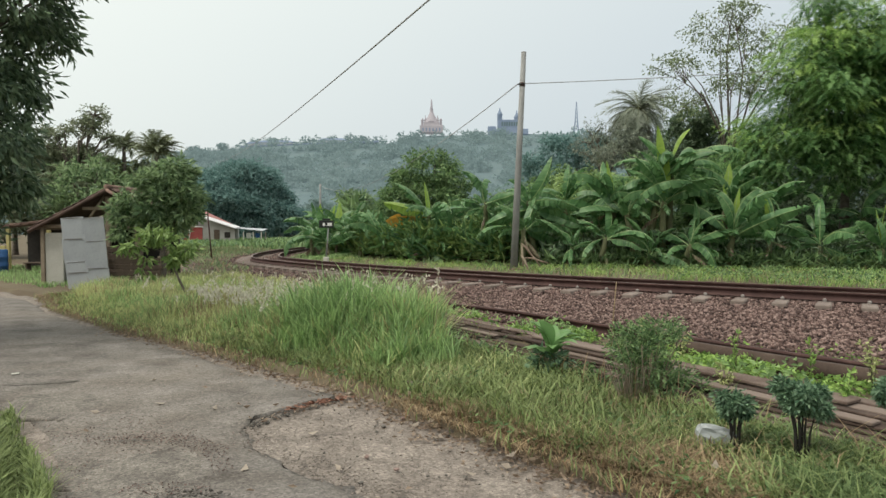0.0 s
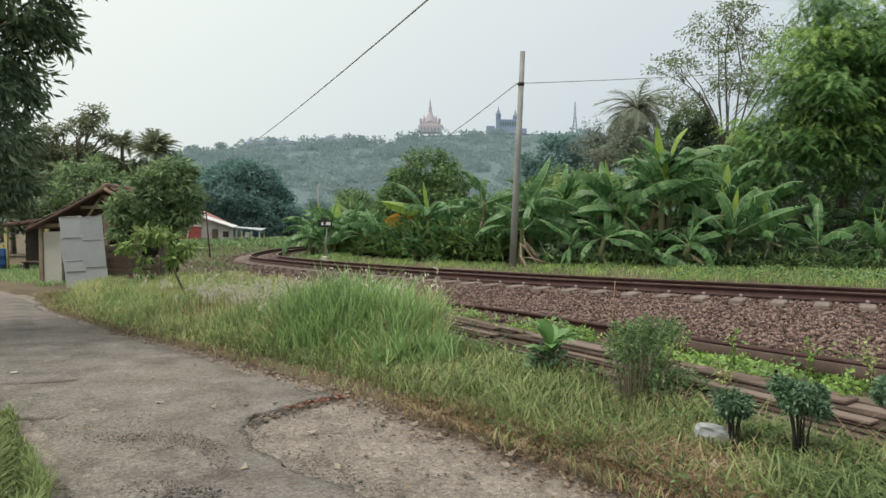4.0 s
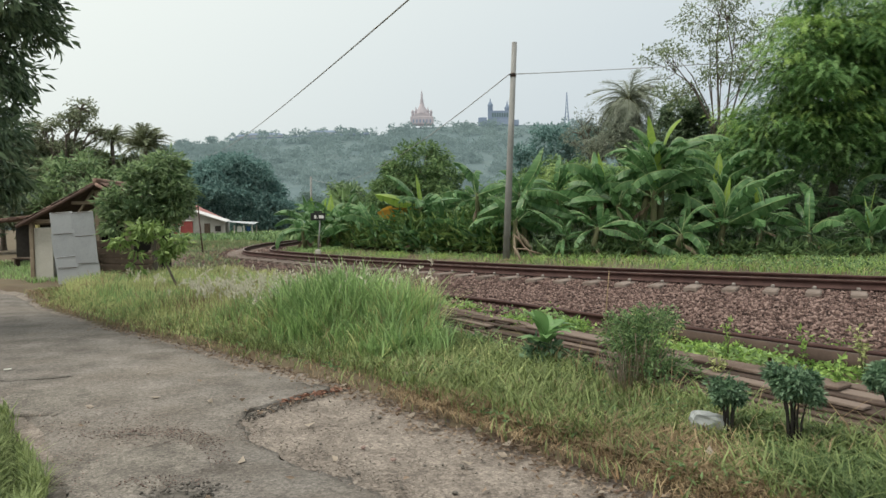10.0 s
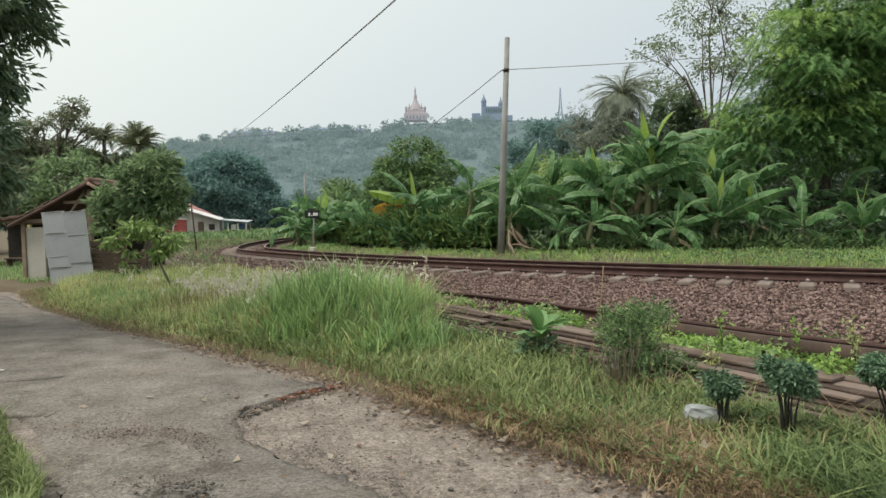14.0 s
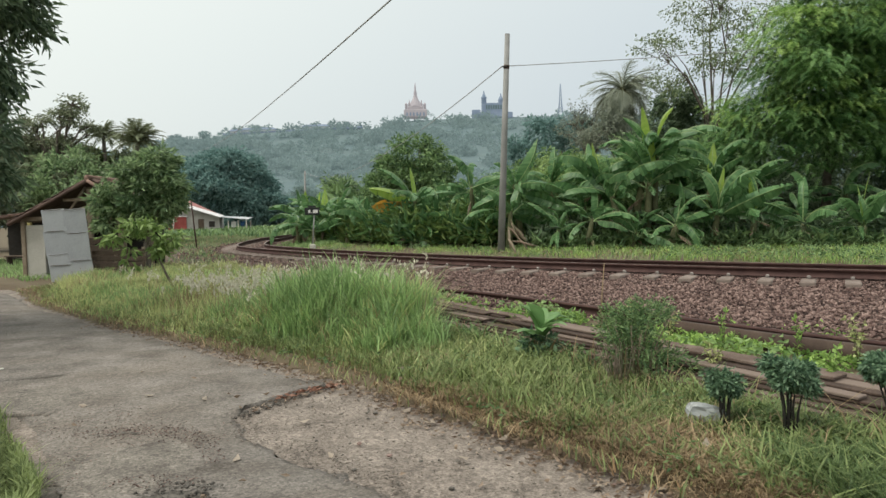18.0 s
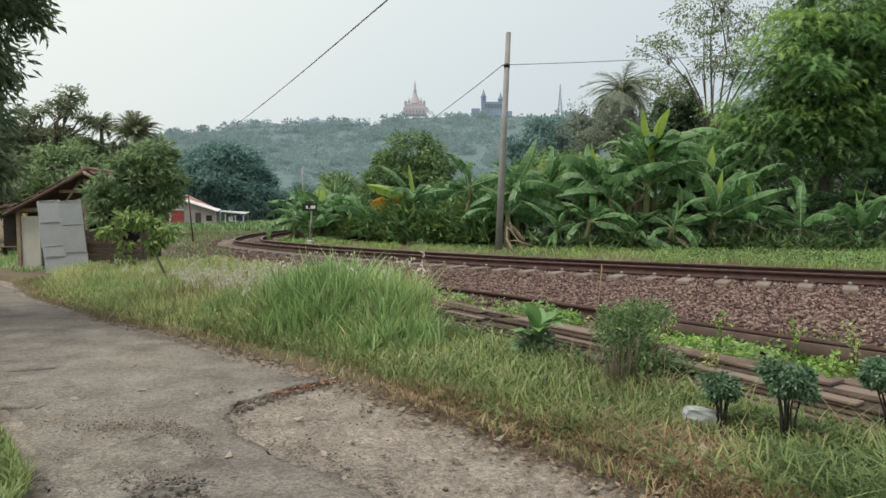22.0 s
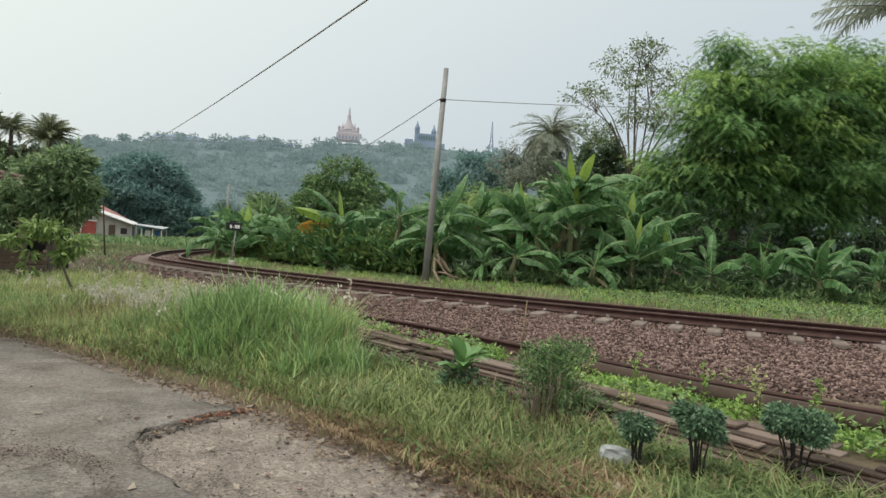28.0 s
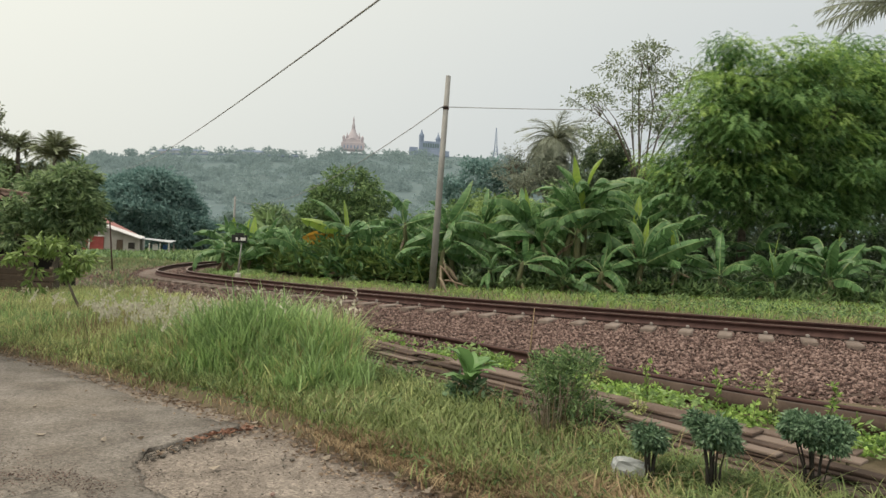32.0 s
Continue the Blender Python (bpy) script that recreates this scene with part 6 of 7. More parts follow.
STRIP = [(-0.7, 11.5), (0.6, 10.4), (1.75, 8.85), (2.7, 7.5), (3.5, 6.4), (4.4, 5.3), (6.2, 3.4), (5.6, 2.9), (4.0, 4.4), (3.0, 5.6), (2.0, 7.1), (0.9, 8.75), (-0.2, 10.4)]
weeds("creeping_weeds", STRIP, 16000, 0.12, 0.055, 0.032, G_weed, 331, "bright green creeping weeds between rail and timber")
weeds("creeping_weeds", STRIP, 3200, 0.20, 0.08, 0.035, G_grass, 332, "taller green weeds beside the old rail")
weeds("creeping_weeds", [(0.2, 10.0), (1.4, 8.4), (2.4, 6.9), (3.3, 5.6), (4.6, 4.2), (4.2, 3.8), (3.0, 5.2), (2.0, 6.7), (1.0, 8.1), (-0.1, 9.6)], 1100, 0.30, 0.07, 0.032, G_weed, 336, "green weeds growing through the timber")
weeds("verge_weeds", [(0.0, 7.4), (1.0, 5.9), (1.9, 4.9), (3.2, 4.0), (3.6, 4.5), (2.4, 5.7), (1.4, 6.8), (0.4, 8.0)], 2600, 0.10, 0.055, 0.028, G_mid, 333, "low dark weeds at the foot of the timber")
weeds("verge_weeds", VERGE, 3500, 0.13, 0.055, 0.018, G_mid, 337, "low leafy weeds among the verge grass")
weeds("meadow_weeds", MEADOW, 900, 0.22, 0.08, 0.025, G_turf, 338, "leafy weeds among the rough grass")
blades("meadow_straw", MEADOW, 3000, 0.36, 0.010, G_straw, 318, "dead straw among the rough grass", lean=0.7, clump=0.05, gap=0.1)
weeds("trackside_weeds", [(5.5, 15.0), (12, 11), (18, 7.6), (20, 13), (13, 17), (7, 18.5)], 3500, 0.22, 0.09, 0.05, G_mid, 334, "leafy yellow-green weeds by the far rail")
weeds("ballast_weeds", [(2.5, 8.0), (3.5, 6.6), (4.6, 5.4), (5.0, 5.6), (3.9, 6.95), (2.9, 8.2)], 260, 0.2, 0.06, 0.02, G_weed, 335, "scattered weeds in the ballast's edge")

FOOT = [(-0.7, 9.6), (0.3, 7.9), (1.25, 6.35), (2.05, 5.1), (2.95, 3.6), (2.8, 3.3), (2.0, 4.8), (1.05, 6.2), (0.0, 7.8), (-1.0, 9.3)]
blades("foot_grass", FOOT, 2400, 0.26, 0.009, G_mid, 351, "long thin grass at the foot of the timber", lean=0.9, clump=0.05, gap=0.0, edge=0.3)
blades("foot_grass", FOOT, 800, 0.36, 0.009, G_straw, 352, "dry thin stalks at the foot of the timber", lean=0.8, clump=0.05, gap=0.0, edge=0.3)
# weeds take the same shade-darkened green
weeds("verge_weeds", [(1.9, 4.4), (2.3, 3.4), (3.0, 2.4), (3.6, 2.4), (3.0, 3.5), (2.5, 4.3)], 1300, 0.16, 0.06, 0.022, G_shadegrass, 354, "dark leafy weeds under the shrubs, shade in their colour")
weeds("foot_weeds", FOOT, 1500, 0.26, 0.06, 0.025, G_grass, 353, "leafy weeds leaning on the timber")

# ---- the old siding rail and timber by the ballast ----
OLD = smooth_line([(7.0, 2.9), (4.72, 5.3), (3.7, 6.48), (2.93, 7.56), (2.0, 8.8), (1.2, 9.95), (0.5, 10.75), (-0.3, 11.45), (-1.3, 12.3)], 0.25)


def sweep(name, line, prof, mat, z0):
    ln = np.array(line)
    tn = unit(np.gradient(ln, axis=0))
    nr = np.stack([-tn[:, 1], tn[:, 0]], 1)
    k = len(prof)
    v = np.stack([np.concatenate([ln + nr * p[0], np.full((len(ln), 1), z0 + p[1])], 1) for p in prof], 1).reshape(-1, 3)
    i = np.arange(len(ln) - 1) * k
    f = [np.stack([i + a, i + (a + 1) % k, i + k + (a + 1) % k, i + k + a], 1) for a in range(k)]
    return fast_mesh(name, v, np.concatenate(f), mat)


tagged(new("siding_rail", sweep("siding_rail", OLD, PROFILE, M_rail, 0.13)), "rusted disused rail half buried in ballast", "rail")
old_beam = tagged(new("guard_beam", sweep("guard_beam", OLD[:26] + np.array([[-0.13, -0.12]]), [(-0.05, 0), (-0.05, 0.19), (0.05, 0.19), (0.05, 0)], M_beam, 0.07)), "rust-brown steel beam lying along the siding rail", "beam")
for k in range(6):
    a, b = OLD[4 + k * 3], OLD[5 + k * 3]
    ang = math.degrees(math.atan2(b[1] - a[1], b[0] - a[0]))
    part("spacer_block", box(0.09, 0.12, 0.09, M_rail, "spacer_block", 0.015), old_beam, m=pose(float(a[0]) - 0.07, float(a[1]) - 0.07, 0.15, 0, 0, ang))

# stacked old timbers, parallel to the siding
rng = np.random.default_rng(41)
stack_ang = math.degrees(math.atan2(-0.84, 0.545))
ax = Vector((0.545, -0.84, 0)).normalized()
cross = Vector((-ax.y, ax.x, 0))            # towards the track
if cross.x < 0:
    cross = -cross
timber_meshes = [box(ln, w, h, M_plank, "timber", 0.005) for ln, w, h in ((2.5, 0.15, 0.022), (2.0, 0.12, 0.024), (1.5, 0.10, 0.020), (1.3, 0.21, 0.026))]


def timber(along, side, z, kind, turn=0.0, tilt=0.0):
    p = Vector((-0.36, 10.4, 0)) + ax * along + cross * side
    o = new("old_timber", timber_meshes[kind])
    o.matrix_basis = pose(p.x, p.y, z, 0, tilt, stack_ang + turn)
    tagged(o, "long weathered brown timber lying in a low stack", "timber", "stacked timbers")


for along, s0 in ((1.35, 0.0), (3.85, 0.02), (6.15, 0.0), (8.7, 0.0)):
    for layer in range(6):
        for row in range(3 if along < 5 else 4):
            timber(along + rng.uniform(-0.5, 0.5), s0 - (0.60 if along < 5 else 0.76) + layer * 0.06 + row * 0.17 + rng.uniform(-0.05, 0.05), 0.075 + layer * 0.027, int(rng.integers(0, 3)), rng.uniform(-2.2, 2.2))
    if 3 < along < 7:
        timber(along - 0.2, s0 - 0.16, 0.24, 3, rng.uniform(-1.5, 1.5))


# ---- plants by the timber ----
def shrub(x, y, w, h, seed, label):
    rng = np.random.default_rng(seed)
    z = gz(x, y)
    ob = empty("clipped_shrub", pose(x, y, z))
    runs = []
    for k in range(9):
        a = rng.uniform(0, 6.28)
        r = w * rng.uniform(0.1, 0.38)
        runs.append(([(0.03 * math.cos(a), 0.03 * math.sin(a), -0.02), (r * 0.5 * math.cos(a), r * 0.5 * math.sin(a), h * 0.4), (r * math.cos(a), r * math.sin(a), h * 0.8)], [0.009, 0.007, 0.004]))
    for pts, rad in runs:
        part("stem", tube("stem", pts, rad, M_dark, 5), ob)
    blobs = [(0, 0, h * 0.80, w * 0.38, w * 0.38, h * 0.15)]
    for k in range(7):
        a, q = k * 0.9 + rng.uniform(-0.3, 0.3), rng.uniform(0.22, 0.36)
        blobs.append((w * q * math.cos(a), w * q * math.sin(a), h * rng.uniform(0.68, 0.92), w * 0.16, w * 0.16, h * 0.09))
    me, _ = crown("foliage", blobs, int(2600 * w * h), 12, 0.036, 0.016, G_shrub, seed, spread=0.04, droop=0.45, shell=0.3)
    part("foliage", me, ob)
    return tagged(ob, label, "shrub", "clipped shrubs on the verge")


shrub(1.94, 4.22, 0.21, 0.41, 401, "small dark green shrub on bare stems")
shrub(2.23, 3.94, 0.31, 0.55, 402, "dark green shrub on bare dark stems")
shrub(2.90, 3.90, 0.44, 0.56, 403, "wide dark green shrub beside the timber")

bush = empty("wiry_bush", pose(1.74, 5.5, 0.06))
runs = []
rng = np.random.default_rng(55)
for k in range(46):
    a, r = rng.uniform(0, 6.28), rng.uniform(0.05, 0.42)
    hh = rng.uniform(0.35, 0.72)
    runs.append(([(0.09 * math.cos(a), 0.09 * math.sin(a), -0.03), (r * 0.6 * math.cos(a), r * 0.6 * math.sin(a), hh * 0.6), (r * math.cos(a), r * math.sin(a), hh)], [0.006, 0.004, 0.002]))
for pts, rad in runs:
    part("twig", tube("twig", pts, rad, M_wood, 4), bush)
part("foliage", crown("foliage", [(0, 0, 0.36, 0.30, 0.28, 0.30), (0.1, 0, 0.60, 0.30, 0.22, 0.16), (-0.15, 0, 0.5, 0.2, 0.2, 0.2), (0.2, -0.05, 0.2, 0.3, 0.26, 0.14)], 520, 8, 0.045, 0.014, G_mid, 56, spread=0.06, droop=0.0, shell=0.05)[0], bush)
runs = []
for k in range(46):
    a, r = rng.uniform(2.6, 5.4), rng.uniform(0.02, 0.3)
    runs.append(([(-0.10 + 0.10 * math.cos(a), -0.1, -0.02), (-0.14 + r * math.cos(a), -0.16 + 0.15 * math.sin(a), rng.uniform(0.10, 0.40))], [0.004, 0.002]))
part("dead_growth", tubes("dead_growth", runs, G_paleleaf, 4), bush, "dry straw-coloured dead stalks")
tagged(bush, "wiry grey-green bush with dry stalks at its foot", "bush")


def broad_leaf(seed, ln, w, rise):
    rng = np.random.default_rng(seed)
    n, vs, fs = 7, [], []
    ang, p = rise, Vector((0, 0, 0))
    for i in range(n + 1):
        t = i / n
        ww = w / 2 * math.sin(math.pi * min(1, 0.06 + 0.94 * t)) ** 0.8
        vs += [p + Vector((0, -ww, ww * 0.3)), p.copy(), p + Vector((0, ww, ww * 0.3))]
        p = p + Vector((math.cos(ang), 0, math.sin(ang))) * (ln / n)
        ang -= 0.16
    for i in range(n):
        for s in (0, 1):
            fs.append((i * 3 + s, i * 3 + s + 1, i * 3 + 4 + s, i * 3 + 3 + s))
    return mesh("leaf", vs, fs, G_broad, True)


plant = empty("broad_leaved_plant", pose(1.09, 6.4, 0.08))
bl = [broad_leaf(1, 0.40, 0.15, 1.35), broad_leaf(2, 0.34, 0.14, 0.75), broad_leaf(3, 0.38, 0.15, 1.0)]
part("stem", tube("stem", [(0, 0, -0.03), (0.01, 0, 0.26)], [0.02, 0.014], M_stem, 7), plant)
for k in range(14):
    part("leaf", bl[k % 3], plant, m=pose(0.0, 0, 0.16 + 0.012 * k, 0, 0, k * 137.5 + 20))
part("lower_leaves", crown("lower_leaves", [(0, -0.03, 0.14, 0.24, 0.2, 0.13)], 40, 6, 0.10, 0.05, G_shrub, 58, spread=0.06, shell=0.2)[0], plant, "small dark lower leaves")
tagged(plant, "broad-leaved bright green plant in front of the timber", "plant")

stake = new("dry_stake", tube("dry_stake", [(2.04, 7.72, 0.12), (2.06, 7.70, 0.5), (2.09, 7.69, 0.93)], [0.009, 0.008, 0.005], G_straw, 6))
tagged(stake, "thin pale dry stalk standing by the ballast", "stalk")


def weed_plant(x, y, h, seed, mat, label):
    """A thin upright weed: stalk with small leaves."""
    r = np.random.default_rng(seed)
    ob = empty("weed", pose(x, y, gz(x, y)))
    for k in range(int(r.integers(2, 5))):
        a, s = r.uniform(0, 6.28), r.uniform(0.05, 0.22) * h
        line = [(0, 0, -0.02), (s * 0.4 * math.cos(a), s * 0.4 * math.sin(a), h * 0.55), (s * math.cos(a), s * math.sin(a), h * r.uniform(0.8, 1.1))]
        part("stalk", tube("stalk", line, [0.004, 0.003, 0.0015], M_stem, 4), ob)
        c = np.array([Vector(line[1]).lerp(Vector(line[2]), t) if t > 0 else Vector(line[0]).lerp(Vector(line[1]), 1 + t) for t in r.uniform(-0.7, 1, 16)])
        part("foliage", leaves("foliage", c, r.normal(size=(16, 3)) + np.array([0, 0, 0.3]), 0.06, 0.024, mat, r), ob)
    return tagged(ob, label, "weed", "tall weeds along the old rail")


for k, (x, y, h) in enumerate([(2.62, 7.9, 0.42), (3.3, 6.9, 0.40), (3.75, 6.35, 0.45), (4.15, 6.1, 0.5), (4.3, 5.6, 0.42), (4.75, 5.3, 0.5), (3.0, 7.5, 0.34), (3.45, 5.4, 0.36), (2.5, 6.6, 0.3), (2.2, 7.0, 0.3), (4.9, 6.2, 0.45), (1.55, 8.4, 0.3), (2.75, 5.9, 0.34), (3.9, 4.9, 0.4)]):
    weed_plant(x - 0.35, y - 0.5, h, 800 + k, G_weed if k % 3 else G_grassy, "thin upright green weed beside the old rail")


# ---- sheds and house ----
def roof_sheet(name, a, b, c, d, thick, mat):
    """A roof slope with thickness through four corners a, b, c, d."""
    pts = [Vector(p) for p in (a, b, c, d)]
    n = (pts[1] - pts[0]).cross(pts[3] - pts[0]).normalized() * thick
    if n.z < 0:
        n = -n
    vs = pts + [p + n for p in pts]
    return mesh(name, vs, [(0, 1, 2, 3), (7, 6, 5, 4), (0, 4, 5, 1), (1, 5, 6, 2), (2, 6, 7, 3), (3, 7, 4, 0)], mat)


def tiled_slope(parent, ridge_a, ridge_b, eave_a, eave_b, rows, cols, seed):
    """Clay pan tiles, each a piece, over a slope."""
    rng = np.random.default_rng(seed)
    ra, rb, ea, eb = (Vector(p) for p in (ridge_a, ridge_b, eave_a, eave_b))
    w, l = (rb - ra).length / cols, (ea - ra).length / rows
    vs, fs = [], []
    for i in range(5):
        t = i / 4
        zz = 0.025 * math.sin(t * 2 * math.pi) + 0.02
        for j, y in enumerate((0, l * 1.12)):
            vs += [Vector(((t - 0.5) * w, y, zz + 0.018 * (j == 1))), Vector(((t - 0.5) * w, y, zz - 0.014 + 0.018 * (j == 1)))]
    for i in range(4):
        o = i * 4
        fs += [(o, o + 4, o + 6, o + 2), (o + 1, o + 3, o + 7, o + 5), (o + 2, o + 6, o + 7, o + 3), (o, o + 1, o + 5, o + 4)]
    me = mesh("roof_tile", vs, fs, M_tile)
    xa, ya = (rb - ra).normalized(), (ea - ra).normalized()
    za = xa.cross(ya)
    if za.z < 0:
        xa, za = -xa, -za
    rot = Matrix((xa, ya, za)).transposed().to_4x4()
    for i in range(rows):
        for j in range(cols):
            p = ra.lerp(rb, (j + 0.5) / cols) + (ea - ra) * (i / rows) + Vector((0, 0, 0.02))
            part("roof_tile", me, parent, m=Matrix.Translation(p) @ rot @ pose(0, 0, 0, rng.normal(0, 1.5), rng.normal(0, 1.5), rng.normal(0, 1.5)))


shed = empty("tile_roofed_shed", pose(-9.12, 17.6, 0))
AP, EL, ER = (0, -0.2, 2.66), (-2.05, -0.2, 1.58), (0.75, -0.2, 2.27)
back = 2.2
roof = part("roof", roof_sheet("roof", AP, (0, back, 2.66), (-2.05, back, 1.58), EL, 0.03, M_darkwood), shed, "weathered tiled gable roof")
part("roof", roof_sheet("roof", AP, (0, back, 2.66), (0.75, back, 2.27), ER, 0.03, M_darkwood), shed, "weathered tiled gable roof")
tiled_slope(roof, (0, -0.25, 2.69), (0, back, 2.69), (-2.15, -0.25, 1.57), (-2.15, back, 1.57), 9, 10, 5)
tiled_slope(roof, (0, -0.25, 2.69), (0, back, 2.69), (0.8, -0.25, 2.25), (0.8, back, 2.25), 4, 10, 6)
part("bargeboard", tube("bargeboard", [(-2.15, -0.27, 1.53), (-1.0, -0.27, 2.12), (0, -0.27, 2.66)], [0.05, 0.05, 0.05], M_tile, 6), shed, "faded red verge of the roof")
part("bargeboard", tube("bargeboard", [(0.8, -0.27, 2.2), (0.4, -0.27, 2.43), (0, -0.27, 2.66)], [0.05, 0.05, 0.05], M_tile, 6), shed, "faded red verge of the roof")
part("ridge_cap", tube("ridge_cap", [(0, -0.28, 2.74), (0, back, 2.74)], [0.075, 0.075], M_tile, 8), shed)
for px in (-1.9, -0.1, 0.7):
    for py in (0, 1.9):
        part("post", box(0.11, 0.11, 1.62 if px < -1 else 2.5 if px < 0 else 2.1, M_wood, "post", 0.012), shed, m=pose(px, py, 0))
part("tie_beam", box(3.0, 0.09, 0.11, M_wood, "tie_beam", 0.012), shed, m=pose(-0.45, 0, 1.62))
part("tie_beam", box(1.6, 0.07, 0.09, M_wood, "tie_beam", 0.012), shed, m=pose(0, 0, 2.12))
part("rafter_strut", tube("rafter_strut", [(-0.75, 0, 1.7), (-0.2, 0, 2.5)], [0.04, 0.04], M_wood, 5), shed)
part("rafter_strut", tube("rafter_strut", [(0.75, 0, 1.7), (0.2, 0, 2.5)], [0.04, 0.04], M_wood, 5), shed)
part("side_wall", box(0.08, 1.8, 1.5, M_wall, "side_wall", 0.01), shed, "tan plastered wall", pose(-1.88, 1.0, 0))
# wall coloured near-black for the shade inside the shed
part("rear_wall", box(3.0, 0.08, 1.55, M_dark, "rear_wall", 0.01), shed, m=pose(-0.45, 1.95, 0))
part("front_panel", box(0.5, 0.06, 1.5, M_wall, "front_panel", 0.01), shed, "tan plastered wall", pose(-1.6, 0.02, 0))
for k in range(5):
    part("wall_board", box(1.1, 0.035, 0.16, M_darkwood, "wall_board", 0.01), shed, m=pose(0.2, -0.12 + 0.01 * (k % 2), 0.12 + k * 0.21, 0, 0, 0.6 * (k % 3 - 1)))
tagged(shed, "old open timber shed with a clay-tile gable roof", "shed")

screen = empty("sheet_screen", pose(-9.0, 16.25, 0.0, 3, -3.6, 0))
rng = np.random.default_rng(6)
for cx, cols in ((-0.27, [(0, 0.52), (0.49, 0.30), (0.76, 0.62), (1.35, 0.56)]), (0.25, [(0, 0.60), (0.57, 0.72), (1.26, 0.62)])):
    for k, (z0, hh) in enumerate(cols):
        w = 0.565
        part("sheet_panel", box(w, 0.012, hh, M_sheet, "sheet_panel", 0.004), screen, m=pose(cx + rng.uniform(-0.02, 0.02), -0.015 * (k % 2) - 0.008 * (cx > 0), z0, rng.uniform(-0.8, 0.8), rng.uniform(-0.5, 0.5), rng.uniform(-1, 1)))
        part("seam", box(w * 0.8, 0.014, 0.012, M_darkwood, "seam", 0.003), screen, "dark gap where sheets overlap", m=pose(cx, -0.026, z0 + hh - 0.02, 0, rng.uniform(-2, 2), 0))
for cx in (-0.48, 0.46):
    part("prop_post", box(0.07, 0.07, 1.9, M_wood, "prop_post", 0.01), screen, m=pose(cx, 0.06, 0))
tagged(screen, "patched pale grey sheet screen leaning by the road", "screen")

lean = empty("lean_to_shelter", pose(-15.2, 24.0, 0.0))
part("roof", roof_sheet("roof", (-2.2, -0.5, 1.55), (2.6, -0.5, 2.1), (2.6, 3, 2.3), (-2.2, 3, 1.75), 0.05, M_tile), lean, "brown tiled lean-to roof")
for k in range(14):
    part("roof_ridge", tube("roof_ridge", [(-2.1 + k * 0.35, -0.53, 1.62 + k * 0.04), (-2.1 + k * 0.35, 3, 1.83 + k * 0.04)], [0.05, 0.05], M_tile, 5), lean)
for px, h in ((-2.0, 1.55), (-0.9, 1.66), (0.6, 1.85), (2.4, 2.05)):
    part("post", box(0.12, 0.12, h, M_yellow, "post", 0.012), lean, "faded yellow post", pose(px, -0.35, 0))
# shade under the shelter's roof is this wall's dark colour
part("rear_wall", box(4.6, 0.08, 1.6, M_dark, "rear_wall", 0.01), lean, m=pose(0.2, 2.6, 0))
part("half_wall", box(0.7, 0.06, 1.0, M_yellow, "half_wall", 0.01), lean, "yellow board wall", pose(-1.4, -0.3, 0))
part("rail_board", box(1.6, 0.05, 0.16, M_wall, "rail_board", 0.01), lean, "pale cross board", pose(1.3, -0.38, 1.05))
tagged(lean, "low tiled shelter with yellow posts", "shelter")
tarp = tagged(new("blue_tarpaulin", box(0.95, 0.5, 0.75, M_blue, "blue_tarpaulin", 0.08)), "dark blue tarpaulin draped over goods", "tarpaulin")
tarp.matrix_basis = pose(-13.9, 23.2, 0.02)
bench = empty("wooden_bench", pose(-14.4, 22.9, 0))
part("bench_seat", box(1.2, 0.3, 0.05, M_darkwood, "bench_seat", 0.01), bench, m=pose(0, 0, 0.38))
for dx in (-0.5, 0.5):
    part("leg", box(0.06, 0.26, 0.38, M_darkwood, "leg", 0.008), bench, m=pose(dx, 0, 0))
tagged(bench, "dark wooden bench under the shelter", "bench")
drum = tagged(new("blue_drum", turned("blue_drum", [(0.0, 0.0), (0.27, 0.0), (0.27, 0.28), (0.29, 0.3), (0.27, 0.32), (0.27, 0.58), (0.29, 0.6), (0.27, 0.62), (0.27, 0.86), (0.24, 0.88), (0.0, 0.88)], M_blue, 14)), "blue plastic drum beside the shelter", "drum")
drum.matrix_basis = pose(-16.0, 23.0, 0.0)
wood_pile = empty("board_fence", pose(-8.0, 16.35, 0))
for k in range(5):
    part("board", box(1.5, 0.03, 0.12, M_darkwood, "board", 0.008), wood_pile, m=pose(0.05 * (k % 2), 0, 0.08 + 0.16 * k, 0, rng.uniform(-2, 2), 0))
for dx in (-0.7, 0.0, 0.7):
    part("post", box(0.07, 0.07, 0.9, M_wood, "post", 0.008), wood_pile, m=pose(dx, 0.06, 0))
tagged(wood_pile, "low dark slatted board fence under the tree", "fence")

house = empty("railside_house", pose(-30.4, 80, -0.05, 0, 0, 4))
GABLE = [(-4.8, 0), (4.2, 0), (4.2, 1.85), (-2.4, 4.05), (-4.8, 3.0)]
part("gable_wall", mesh("gable_wall", [(x, 0, z) for x, z in GABLE] + [(x, 0.2, z) for x, z in GABLE],
                        [(4, 3, 2, 1, 0), (5, 6, 7, 8, 9), (0, 1, 6, 5), (1, 2, 7, 6), (2, 3, 8, 7), (3, 4, 9, 8), (4, 0, 5, 9)], M_housewall), house)
part("side_wall", box(0.2, 7.6, 1.8, M_housewall, "side_wall", 0.01), house, m=pose(3.4, 4.05, 0, 0, 0, 10))
part("rear_wall", box(6.4, 0.2, 2.4, M_housewall, "rear_wall", 0.01), house, m=pose(-1.6, 7.9, 0))
part("red_roof", roof_sheet("red_roof", (-2.4, 0.1, 4.2), (-3.4, 8.2, 5.0), (1.7, 8.2, 2.5), (4.4, 0.1, 1.95), 0.06, M_redroof), house, "faded red tiled roof slope")
